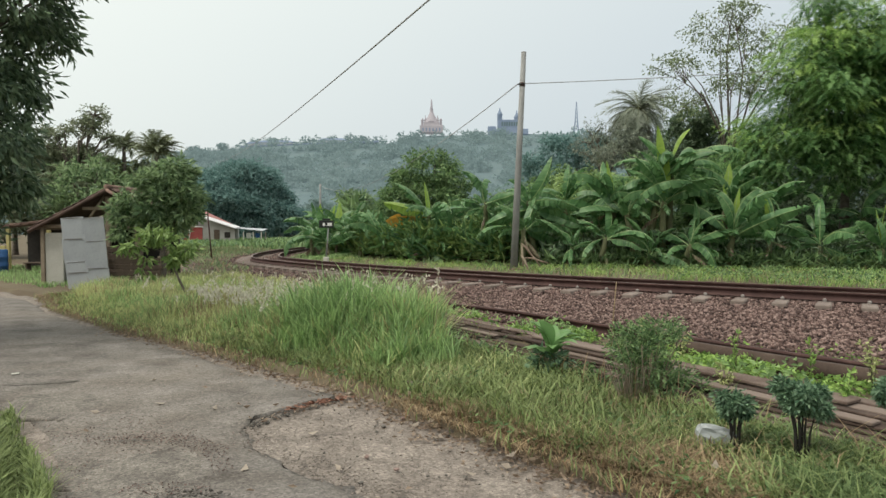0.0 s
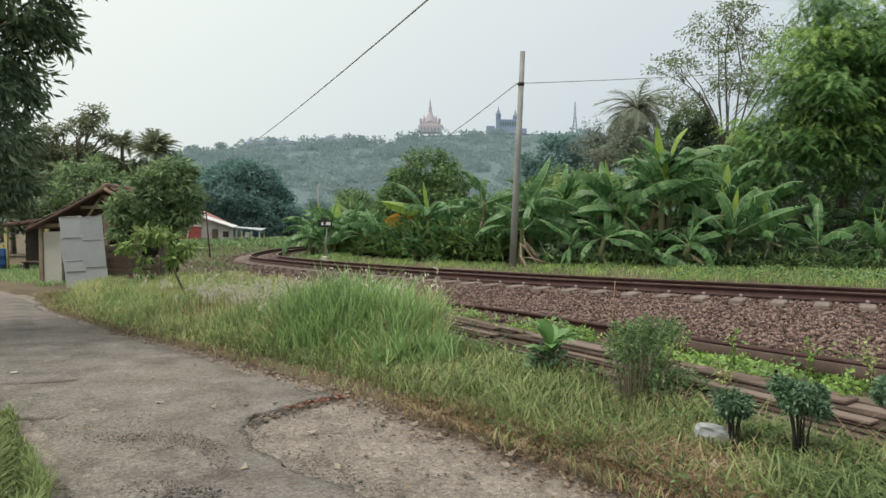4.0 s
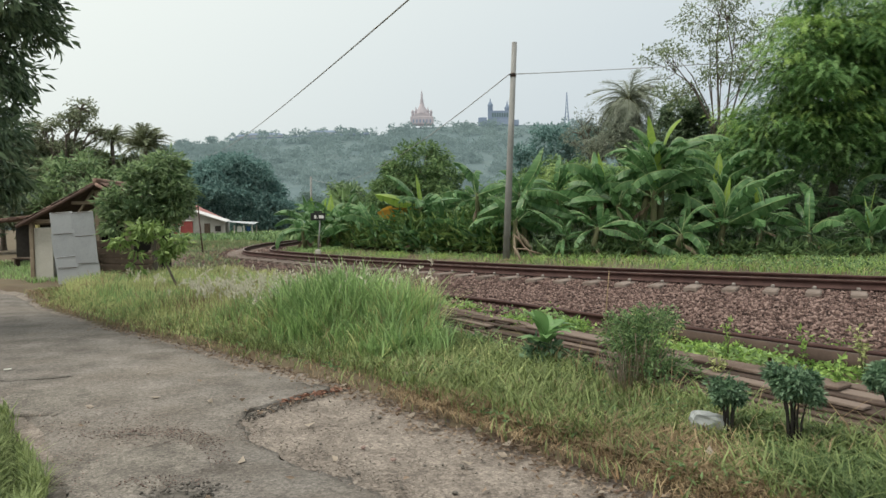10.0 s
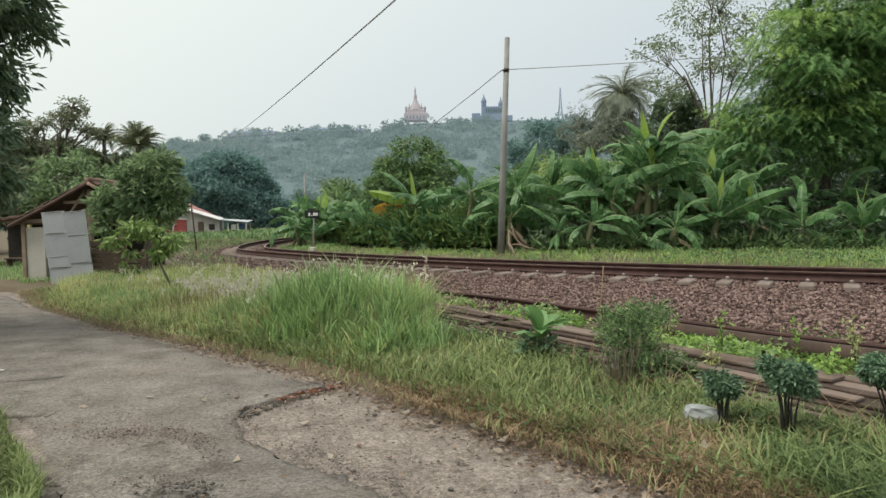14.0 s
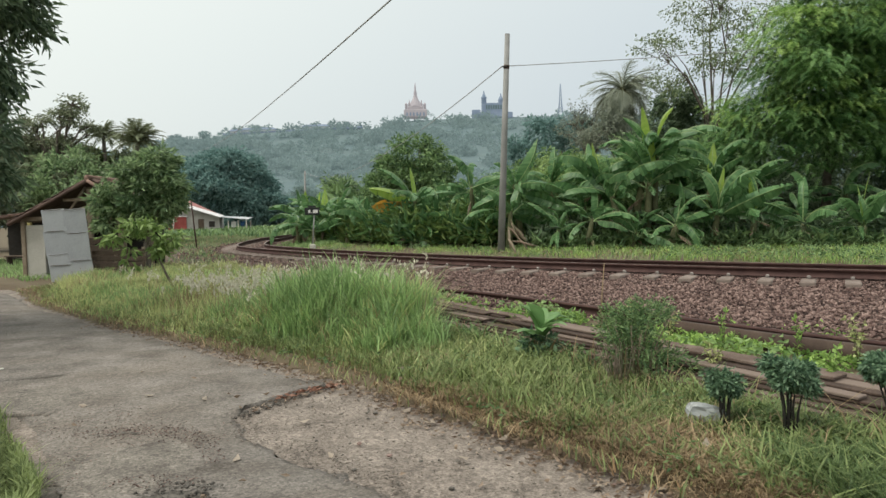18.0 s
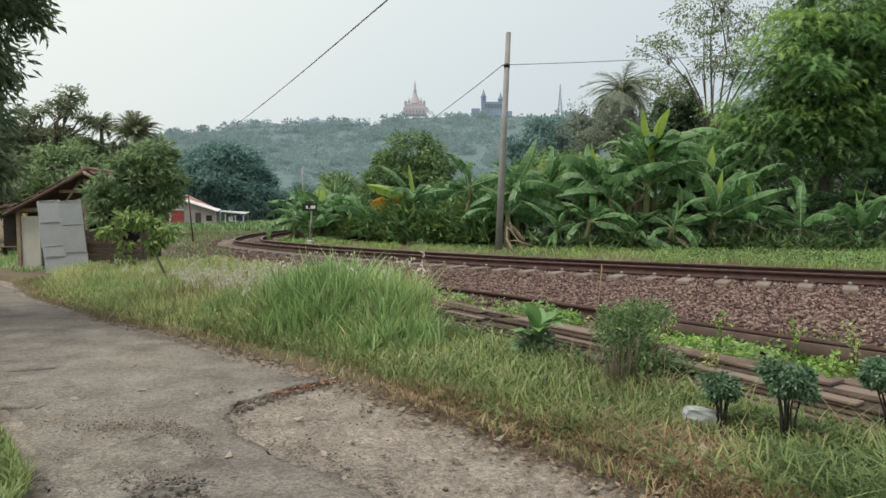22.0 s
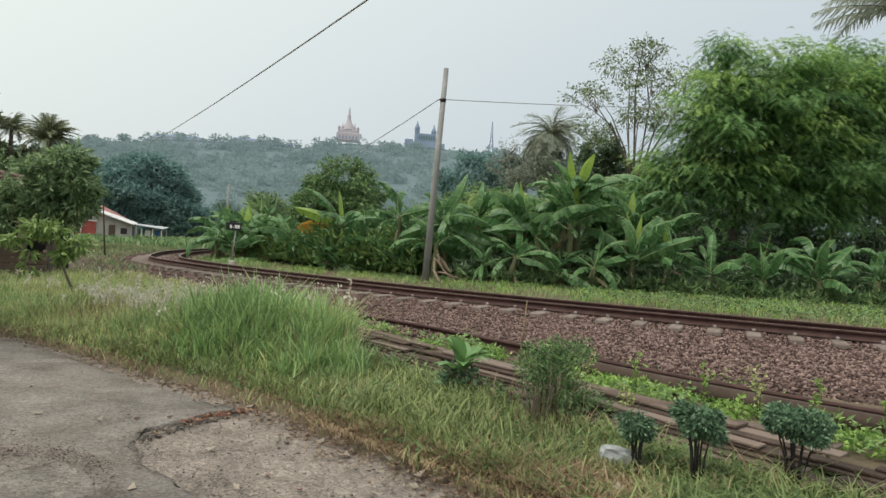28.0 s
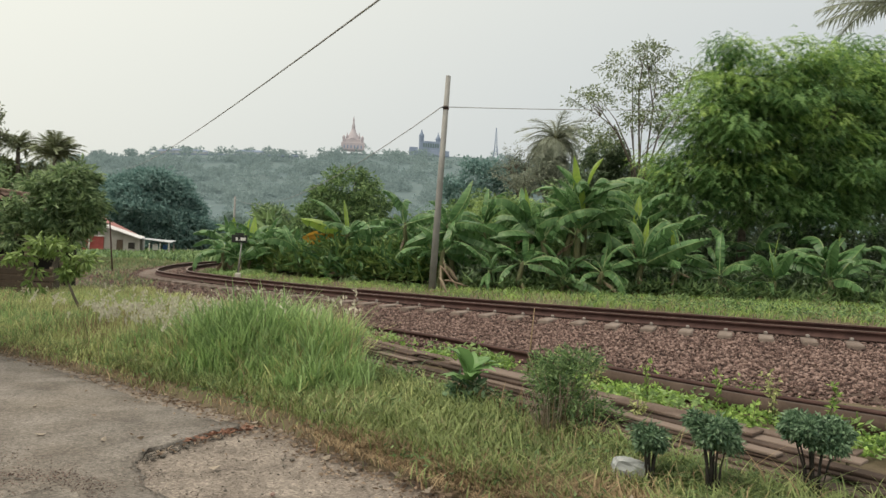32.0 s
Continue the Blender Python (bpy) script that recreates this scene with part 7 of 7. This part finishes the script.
part("red_roof", roof_sheet("red_roof", (-2.4, 0.1, 4.2), (-3.4, 8.2, 5.0), (-6.2, 8.2, 3.4), (-5.1, 0.1, 2.95), 0.06, M_redroof), house, "faded red tiled roof slope")
tin = part("tin_edge", roof_sheet("tin_edge", (-2.6, -0.5, 4.12), (-2.4, 0.7, 4.34), (4.6, 0.7, 2.02), (4.4, -0.5, 1.82), 0.10, M_tin), house, "pale tin strip along the gable edge")
for k in range(14):
    t = (k + 0.5) / 14
    a, b = Vector((-2.6, -0.5, 4.17)).lerp(Vector((4.4, -0.5, 1.87)), t), Vector((-2.4, 0.7, 4.39)).lerp(Vector((4.6, 0.7, 2.07)), t)
    part("corrugation", tube("corrugation", [a, b], [0.04, 0.04], M_tin, 5), tin)
part("porch_roof", roof_sheet("porch_roof", (4.2, -0.2, 1.88), (3.4, 4.5, 2.0), (7.4, 4.5, 1.75), (7.7, -0.2, 1.5), 0.06, M_sheet), house, "grey sheet porch roof")
part("red_shutter", box(2.3, 0.08, 1.65, M_red, "red_shutter", 0.02), house, "large red painted shutter", pose(-0.9, -0.06, 0.35))
part("door", box(0.7, 0.06, 1.7, M_darkwood, "door", 0.015), house, m=pose(2.0, -0.05, 0))
part("window", box(0.7, 0.06, 0.7, M_dark, "window", 0.015), house, m=pose(3.3, -0.05, 0.7))
for dx in (5.3, 6.5, 7.5):
    for dy in (-0.1, 4.0):
        part("porch_post", box(0.13, 0.13, 1.46, M_wall, "porch_post", 0.015), house, "pale porch post", pose(dx - (0.3 if dy > 1 else 0), dy, 0))
part("porch_bench", box(1.6, 0.5, 0.5, M_darkwood, "porch_bench", 0.03), house, m=pose(5.6, 1.6, 0))
part("washing", box(0.6, 0.04, 0.7, M_white, "washing", 0.02), house, "white cloth hung under the porch", pose(5.8, 0.6, 0.6))
part("washing", box(0.5, 0.04, 0.6, M_blue, "washing", 0.02), house, "dark cloth hung under the porch", pose(6.9, 0.6, 0.7))
part("drain_pipe", tube("drain_pipe", [(-1.4, -0.3, 0), (-1.2, -0.3, 1.4), (-1.45, -0.3, 2.1), (0.4, -0.3, 2.05)], [0.09, 0.09, 0.09, 0.07], M_white, 7), house, "bent white pipe")
tagged(house, "low pale house with a red roof and tin edge", "house")

iron_post = tagged(new("iron_post", tube("iron_post", [(-10.75, 29.7, 0.0), (-10.85, 29.7, 1.2), (-10.95, 29.7, 2.5)], [0.035, 0.032, 0.03], M_rail, 7)), "thin rusty iron post in the grass", "post")
far_pole = tagged(new("far_pole", tube("far_pole", [(-14.3, 74.1, -0.1), (-14.2, 74, 6.9)], [0.15, 0.11], M_concrete, 9)), "distant grey concrete pole beside the curve", "utility pole")

# tan earth lying on the asphalt where its surface is gone
for k, outline in enumerate(([(-2.3, 4.35), (-1.95, 4.62), (-1.62, 4.5), (-1.42, 4.2), (-1.4, 3.85), (-1.62, 3.55), (-1.95, 3.4), (-2.2, 3.6), (-2.38, 3.95)],
                             [(-3.9, 6.0), (-3.2, 6.05), (-2.9, 5.6), (-3.1, 5.15), (-3.5, 5.2), (-3.95, 5.6)])):
    tagged(new("bare_patch", slab("bare_patch", outline, 0.05, 0.034, 0.03, M_dust, 70 + k, bumps=0.006, feather=0.02, ragged=0.09)), "patch of tan earth worn through the asphalt", "road", kind="structure")

# ---- litter, stones and rubble ----
rng = np.random.default_rng(88)
litter_mesh = [leaves("fallen_leaf", np.array([[0.0, 0, 0.004]]), np.array([[1.0, 0, 0.12]]), ln, w, G_drybrown, np.random.default_rng(k), fold=0.5, curl=0.05) for k, (ln, w) in enumerate(((0.07, 0.03), (0.05, 0.022), (0.085, 0.035), (0.04, 0.024)))]
litter_pale = [leaves("fallen_leaf", np.array([[0.0, 0, 0.004]]), np.array([[1.0, 0, 0.12]]), ln, w, G_paleleaf, np.random.default_rng(k + 9), fold=0.5, curl=0.05) for k, (ln, w) in enumerate(((0.08, 0.05), (0.1, 0.04)))]


def road_z(x, y):
    return 0.032 if inside(ROAD, np.array([x]), np.array([y]))[0] else 0.008 if inside(DIRT, np.array([x]), np.array([y]))[0] else gz(x, y) + 0.06


for k in range(150):
    e = rng.uniform(0, 1)
    if k < 95:
        i = int(rng.integers(3, 10))
        a, b = np.array(DIRT[i]), np.array(DIRT[i + 1])
        p = a + (b - a) * e + np.array([-0.8, -0.6]) * abs(rng.normal(0, 0.22))
    else:
        p = np.array([rng.uniform(-3.0, 1.0), rng.uniform(3.2, 7.5)])
    o = new("fallen_leaf", (litter_pale[int(rng.integers(0, 2))] if k % 4 == 0 else litter_mesh[int(rng.integers(0, 4))]))
    o.matrix_basis = pose(float(p[0]), float(p[1]), road_z(p[0], p[1]), rng.uniform(-20, 20), 0, rng.uniform(0, 360))
    tagged(o, "pale dry fallen leaf on the road" if k % 4 == 0 else "curled brown fallen leaf on the road", "leaf", "fallen leaves")
for x, y, z in ((1.62, 3.75, 0.12), (0.42, 4.25, 0.02), (0.21, 3.97, 0.01)):
    o = new("fallen_leaf", litter_pale[0])
    o.matrix_basis = pose(x, y, z + 0.01, 0, -8, rng.uniform(0, 360))
    tagged(o, "large pale dry leaf beside the road", "leaf", "fallen leaves")

# dead leaf flakes swept along the road's edge
r5 = np.random.default_rng(909)
seg = np.array(DIRT[2:11])
i5 = r5.integers(0, len(seg) - 1, 1500)
f5 = seg[i5] + (seg[i5 + 1] - seg[i5]) * r5.uniform(0, 1, (1500, 1)) + np.array([[-0.8, -0.6]]) * np.abs(r5.normal(0, 0.16, (1500, 1))) + r5.normal(0, 0.05, (1500, 2))
f5 = f5[inside(DIRT, f5[:, 0], f5[:, 1])]
z5 = np.where(inside(ROAD, f5[:, 0], f5[:, 1]), 0.026, 0.002)
tagged(new("leaf_litter", leaves("leaf_litter", np.concatenate([f5, z5[:, None]], 1), np.concatenate([r5.normal(size=(len(f5), 2)), np.full((len(f5), 1), 0.12)], 1), 0.045, 0.02, G_drybrown, r5, fold=0.5, curl=0.05)),
       "small dead leaf flakes along the road's edge", "leaf litter", kind="stuff")
p6 = np.stack([r5.uniform(-1.5, -0.75, 130), r5.uniform(4.95, 5.95, 130)], 1)
p6 = p6[~inside(ROAD, p6[:, 0], p6[:, 1]) & (p6[:, 1] - 5.0 > (p6[:, 0] + 1.7) * 1.05 - 0.15)]
tagged(new("leaf_litter", leaves("leaf_litter", np.concatenate([p6, np.full((len(p6), 1), 0.006)], 1), np.concatenate([r5.normal(size=(len(p6), 2)), np.full((len(p6), 1), 0.15)], 1), 0.06, 0.025, G_drybrown, r5, fold=0.5, curl=0.05)),
       "brown dead leaves caught in the pothole", "leaf litter", kind="stuff")


def rock_mesh(name, size, seed, mat, squash=0.6, fine=1):
    bm = bmesh.new()
    bmesh.ops.create_icosphere(bm, subdivisions=fine, radius=size)
    r = np.random.default_rng(seed)
    for v in bm.verts:
        v.co *= r.uniform(0.7, 1.2) if fine == 1 else r.uniform(0.93, 1.07)
        v.co.z *= squash
    me = bpy.data.meshes.new(name)
    bm.to_mesh(me)
    bm.free()
    me.materials.append(mat)
    return me


def grit(name, poly, count, size, mat, seed, label, z):
    """Loose grit over a patch."""
    r = np.random.default_rng(seed)
    p = np.array(poly)
    x, y = r.uniform(p[:, 0].min(), p[:, 0].max(), count * 4), r.uniform(p[:, 1].min(), p[:, 1].max(), count * 4)
    k = np.nonzero(inside(poly, x, y))[0][:count]
    n = len(k)
    c = np.stack([x[k], y[k], np.full(n, z)], 1)
    octa = np.array([(1, 0, 0), (-1, 0, 0), (0, 1, 0), (0, -1, 0), (0, 0, 0.7), (0, 0, -0.4)], float)
    s = size * r.uniform(0.3, 1, (n, 1, 1)) ** 2 * 1.6
    v = octa[None] * r.uniform(0.5, 1.2, (n, 6, 1)) * s + r.normal(0, 0.15, (n, 6, 3)) * s + c[:, None]
    tri = np.array([(0, 2, 4), (2, 1, 4), (1, 3, 4), (3, 0, 4), (2, 0, 5), (1, 2, 5), (3, 1, 5), (0, 3, 5)])
    return tagged(new(name, fast_mesh(name, v.reshape(-1, 3), (np.arange(n)[:, None, None] * 6 + tri[None]).reshape(-1, 3), mat)), label, "gravel", kind="stuff")


PATCH = [(-0.95, 5.9), (-1.35, 5.45), (-1.53, 5.0), (-1.2, 4.4), (-0.3, 3.6), (0.75, 2.3), (1.95, 2.3), (0.9, 3.85), (0.0, 4.9), (-0.6, 5.7)]
grit("loose_grit", PATCH, 2400, 0.007, M_dirt, 501, "tan grit on the dirt shoulder", 0.0)
grit("loose_grit", PATCH, 150, 0.009, M_broken, 502, "small stones on the dirt shoulder", 0.002)
grit("loose_grit", ROAD, 1800, 0.004, M_stone, 503, "dark crumbs of worn asphalt", 0.026)
grit("loose_grit", [(-2.6, 5.2), (-1.9, 4.9), (-1.7, 4.3), (-1.9, 3.4), (-2.3, 3.2), (-3.0, 4.6)], 1300, 0.005, M_stone, 504, "gravel worn loose from the road", 0.026)
grit("loose_grit", [(-0.95, 5.95), (-1.2, 5.62), (-1.5, 5.25), (-1.57, 4.95), (-1.45, 4.95), (-1.3, 5.3), (-1.05, 5.6), (-0.8, 5.85)], 420, 0.013, M_broken, 505, "broken asphalt rubble along the road's edge", 0.004)
grit("loose_grit", [(-1.62, 5.0), (-1.4, 4.45), (-0.4, 3.55), (0.2, 2.9), (0.4, 3.0), (-0.2, 3.75), (-1.2, 4.6), (-1.48, 5.0)], 1500, 0.009, M_dirt, 507, "tan grit along the worn edge of the asphalt", 0.014)
p7 = np.stack([r5.uniform(-1.4, -0.82, 340), r5.uniform(5.35, 5.88, 340)], 1)
p7 = p7[~inside(ROAD, p7[:, 0], p7[:, 1]) & (p7[:, 1] > 5.62 + (p7[:, 0] + 1.1) * 0.75)]
tagged(new("leaf_litter", leaves("leaf_litter", np.concatenate([p7, np.full((len(p7), 1), 0.01)], 1), np.concatenate([r5.normal(size=(len(p7), 2)), np.full((len(p7), 1), 0.2)], 1), 0.075, 0.028, G_redleaf, r5, fold=0.5, curl=0.05)),
       "reddish dead leaves heaped in the pothole", "leaf litter", kind="stuff")


def crack(pts, width, seed):
    """A crumbled crack in the road, a little proud of it."""
    r = np.random.default_rng(seed)
    ln = smooth_line(pts, 0.035) + r.normal(0, 0.012, (len(smooth_line(pts, 0.035)), 2))
    tn = unit(np.gradient(ln, axis=0))
    nr = np.stack([-tn[:, 1], tn[:, 0]], 1) * (width * r.uniform(0.2, 1.2, (len(ln), 1)))
    v = np.concatenate([np.concatenate([ln - nr, np.full((len(ln), 1), 0.036)], 1), np.concatenate([ln + nr, np.full((len(ln), 1), 0.036)], 1)])
    n = len(ln)
    i = np.arange(n - 1)
    tagged(new("road_crack", fast_mesh("road_crack", v, np.stack([i, i + 1, i + n + 1, i + n], 1), M_broken)), "dark crumbled crack in the asphalt", "crack", kind="structure")


crack([(-4.5, 6.35), (-4.1, 6.3), (-3.7, 6.42)], 0.016, 3)
crack([(-2.4, 4.55), (-2.2, 4.6), (-2.08, 4.58)], 0.01, 5)
tagged(new("pothole", slab("pothole", [(-1.60, 3.56), (-1.48, 3.6), (-1.3, 3.56), (-1.25, 3.51), (-1.4, 3.46), (-1.56, 3.48)], 0.03, 0.043, 0.03, M_broken, 91, bumps=0.012, feather=0.012, ragged=0.05)), "dark broken pothole filled with crumbled asphalt", "pothole", kind="structure")
grit("loose_grit", [(-1.7, 3.62), (-1.45, 3.7), (-1.2, 3.62), (-1.2, 3.42), (-1.65, 3.42)], 160, 0.013, M_broken, 521, "broken asphalt lumps in the pothole", 0.045)
grit("loose_grit", [(-2.5, 4.55), (-2.2, 4.78), (-1.8, 4.66), (-1.52, 4.46), (-1.32, 4.0), (-1.44, 3.96), (-1.66, 4.34), (-1.9, 4.5), (-2.2, 4.6)], 800, 0.005, M_stone, 522, "dark gravel worn loose round the bare patch", 0.036)
for k, (cx, cy, rx, ry, cnt) in enumerate(((-2.35, 4.6, 0.28, 0.12, 260), (-1.65, 3.72, 0.3, 0.1, 300), (-1.75, 4.55, 0.45, 0.25, 260), (-2.7, 5.0, 0.6, 0.35, 300))):
    grit("loose_grit", [(cx + rx * math.cos(a), cy + ry * math.sin(a)) for a in np.linspace(0, 6.0, 14)], cnt, 0.005, M_stone, 510 + k, "crumbled dark asphalt grit", 0.032)
for k in range(34):
    x, y = rng.uniform(-0.9, 1.2), rng.uniform(3.4, 5.6)
    if not inside(PATCH, np.array([x]), np.array([y]))[0]:
        continue
    o = new("loose_stone", rock_mesh("loose_stone", rng.uniform(0.010, 0.024), 600 + k, M_broken if k % 3 else M_stone))
    o.matrix_basis = pose(x, y, 0.004, 0, 0, rng.uniform(0, 360))
    tagged(o, "dark loose stone on the dirt shoulder", "stone", "loose stones")
bm = bmesh.new()
bmesh.ops.create_cube(bm, size=1)
bmesh.ops.subdivide_edges(bm, edges=bm.edges[:], cuts=5, use_grid_fill=True)
for v in bm.verts:
    c = v.co.copy()
    v.co = (c * 0.55 + c.normalized() * 0.24) * (1 + 0.22 * noise.noise(c * 3.1 + Vector((4, 1, 0)))) + noise.noise_vector(c * 7) * 0.035
    v.co = Vector((v.co.x * 0.24, v.co.y * 0.14, (v.co.z + 0.4) * 0.13))
sack_mesh = bpy.data.meshes.new("plastic_sack")
bm.to_mesh(sack_mesh)
bm.free()
sack_mesh.materials.append(M_sack)
sack = tagged(new("plastic_sack", sack_mesh), "crumpled pale plastic sack half hidden in grass", "sack")
sack.matrix_basis = pose(1.84, 4.30, 0.10, 0, 8, -14)
plastic = tagged(new("plastic_scrap", box(0.07, 0.045, 0.014, M_wall, "plastic_scrap", 0.005)), "scrap of white plastic lying on the road", "litter")
plastic.matrix_basis = pose(-4.55, 6.75, 0.026, 0, 0, 25)
bag = tagged(new("plastic_scrap", box(0.10, 0.08, 0.04, M_wall, "plastic_scrap", 0.015)), "crumpled white plastic in the grass", "litter")
bag.matrix_basis = pose(-2.75, 8.55, 0.06, 10, 15, 40)
dead = empty("dead_banana_leaves", pose(2.34, 19.15, 0.3))
for p, q, w, mt in (((0.0, 0, 0.85), (0.42, -0.1, 0.36), 0.075, G_drybrown), ((0.02, 0, 0.82), (0.06, -0.12, 0.05), 0.07, M_wood), ((0.05, -0.05, 0.42), (0.85, -0.25, 0.26), 0.06, G_drybrown), ((-0.02, -0.1, 0.5), (0.22, -0.3, 0.02), 0.09, M_wood), ((0.3, -0.1, 0.5), (0.6, -0.2, 0.1), 0.05, G_drybrown), ((-0.5, -0.5, 0.08), (0.3, -0.6, 0.1), 0.04, G_drybrown)):
    a, b = Vector(p), Vector(q)
    part("leaf", tube("leaf", [a, a.lerp(b, 0.35) + Vector((0, 0, 0.04)), a.lerp(b, 0.7), b], [0.012, w * 0.55, w * 0.45, 0.008], mt, 5), dead)
tagged(dead, "heap of brown dead leaf stalks at the pole's foot", "dead leaves")


# the nearest ballast stones, singly
stone_kinds = [rock_mesh("stone", 0.027, 950 + k, M_stone, 0.75) for k in range(6)]
r7 = np.random.default_rng(77)
k_lo, k_hi = int(np.argmin(np.abs(LINE[:, 0] - 8.5))), int(np.argmin(np.abs(LINE[:, 0] - 2.0)))
for k in range(300):
    i = int(r7.integers(k_lo, k_hi))
    s = r7.uniform(-3.7, -1.6)
    q = LINE[i] + NOR[i] * s + TAN[i] * r7.uniform(-0.12, 0.12)
    sc = r7.uniform(0.7, 1.25)
    part("stone", stone_kinds[k % 6], bed, m=pose(float(q[0]), float(q[1]), float(np.interp(s, BED_S, BED_Z)) + 0.016, r7.uniform(-25, 25), r7.uniform(-25, 25), r7.uniform(0, 360)) @ Matrix.Diagonal((sc, sc * 0.85, sc, 1)))

# ---- what moves ----
clump = empty("banana_plant", pose(7.45, 21.2, gz(7.45, 21.2) - 0.03))
part("pseudostem", tube("pseudostem", [(0, 0, -0.1), (0.05, 0, 1.5), (0.12, 0, 2.9), (0.14, 0, 3.55)], [0.13, 0.11, 0.08, 0.03], M_stem, 9), clump)
for k in range(8):
    part("leaf", BLEAF[k % 7], clump, m=Matrix.Translation((0.12, 0, 2.75 + 0.03 * k)) @ pose(0, 0, 0, 0, 0, k * 137.5) @ Matrix.Diagonal((1.1, 1.1, 1.1, 1)))
tagged(clump, "tall banana plant with a pale young leaf turning in the wind", "banana plant", "banana plants beyond the track")
flag = part("leaf", banana_leaf(21, 1.3, 0.46, 1.56, 1.2, 0.0, G_banana_y), clump, "pale yellow-green young leaf", pose(0.14, 0, 3.5))


def motions():
    # the young leaf twists edge-on and broadside in the breeze
    turn = [(0, 88), (2, 84), (3.5, 90), (6, 80), (9, 86), (13, 82), (14.5, 70), (16.5, 30), (18, 60), (20, 78), (21.5, 60), (22, 25), (22.5, 5), (23.2, -4), (24, 12), (25, 30), (25.5, 40), (27.5, 18), (29, 30), (30.5, 62), (32, 58)]
    walk(flag, [(t, pose(0.14, 0, 3.5, 0, 4 * math.sin(t * 1.7), a - 90)) for t, a in turn])


motions()
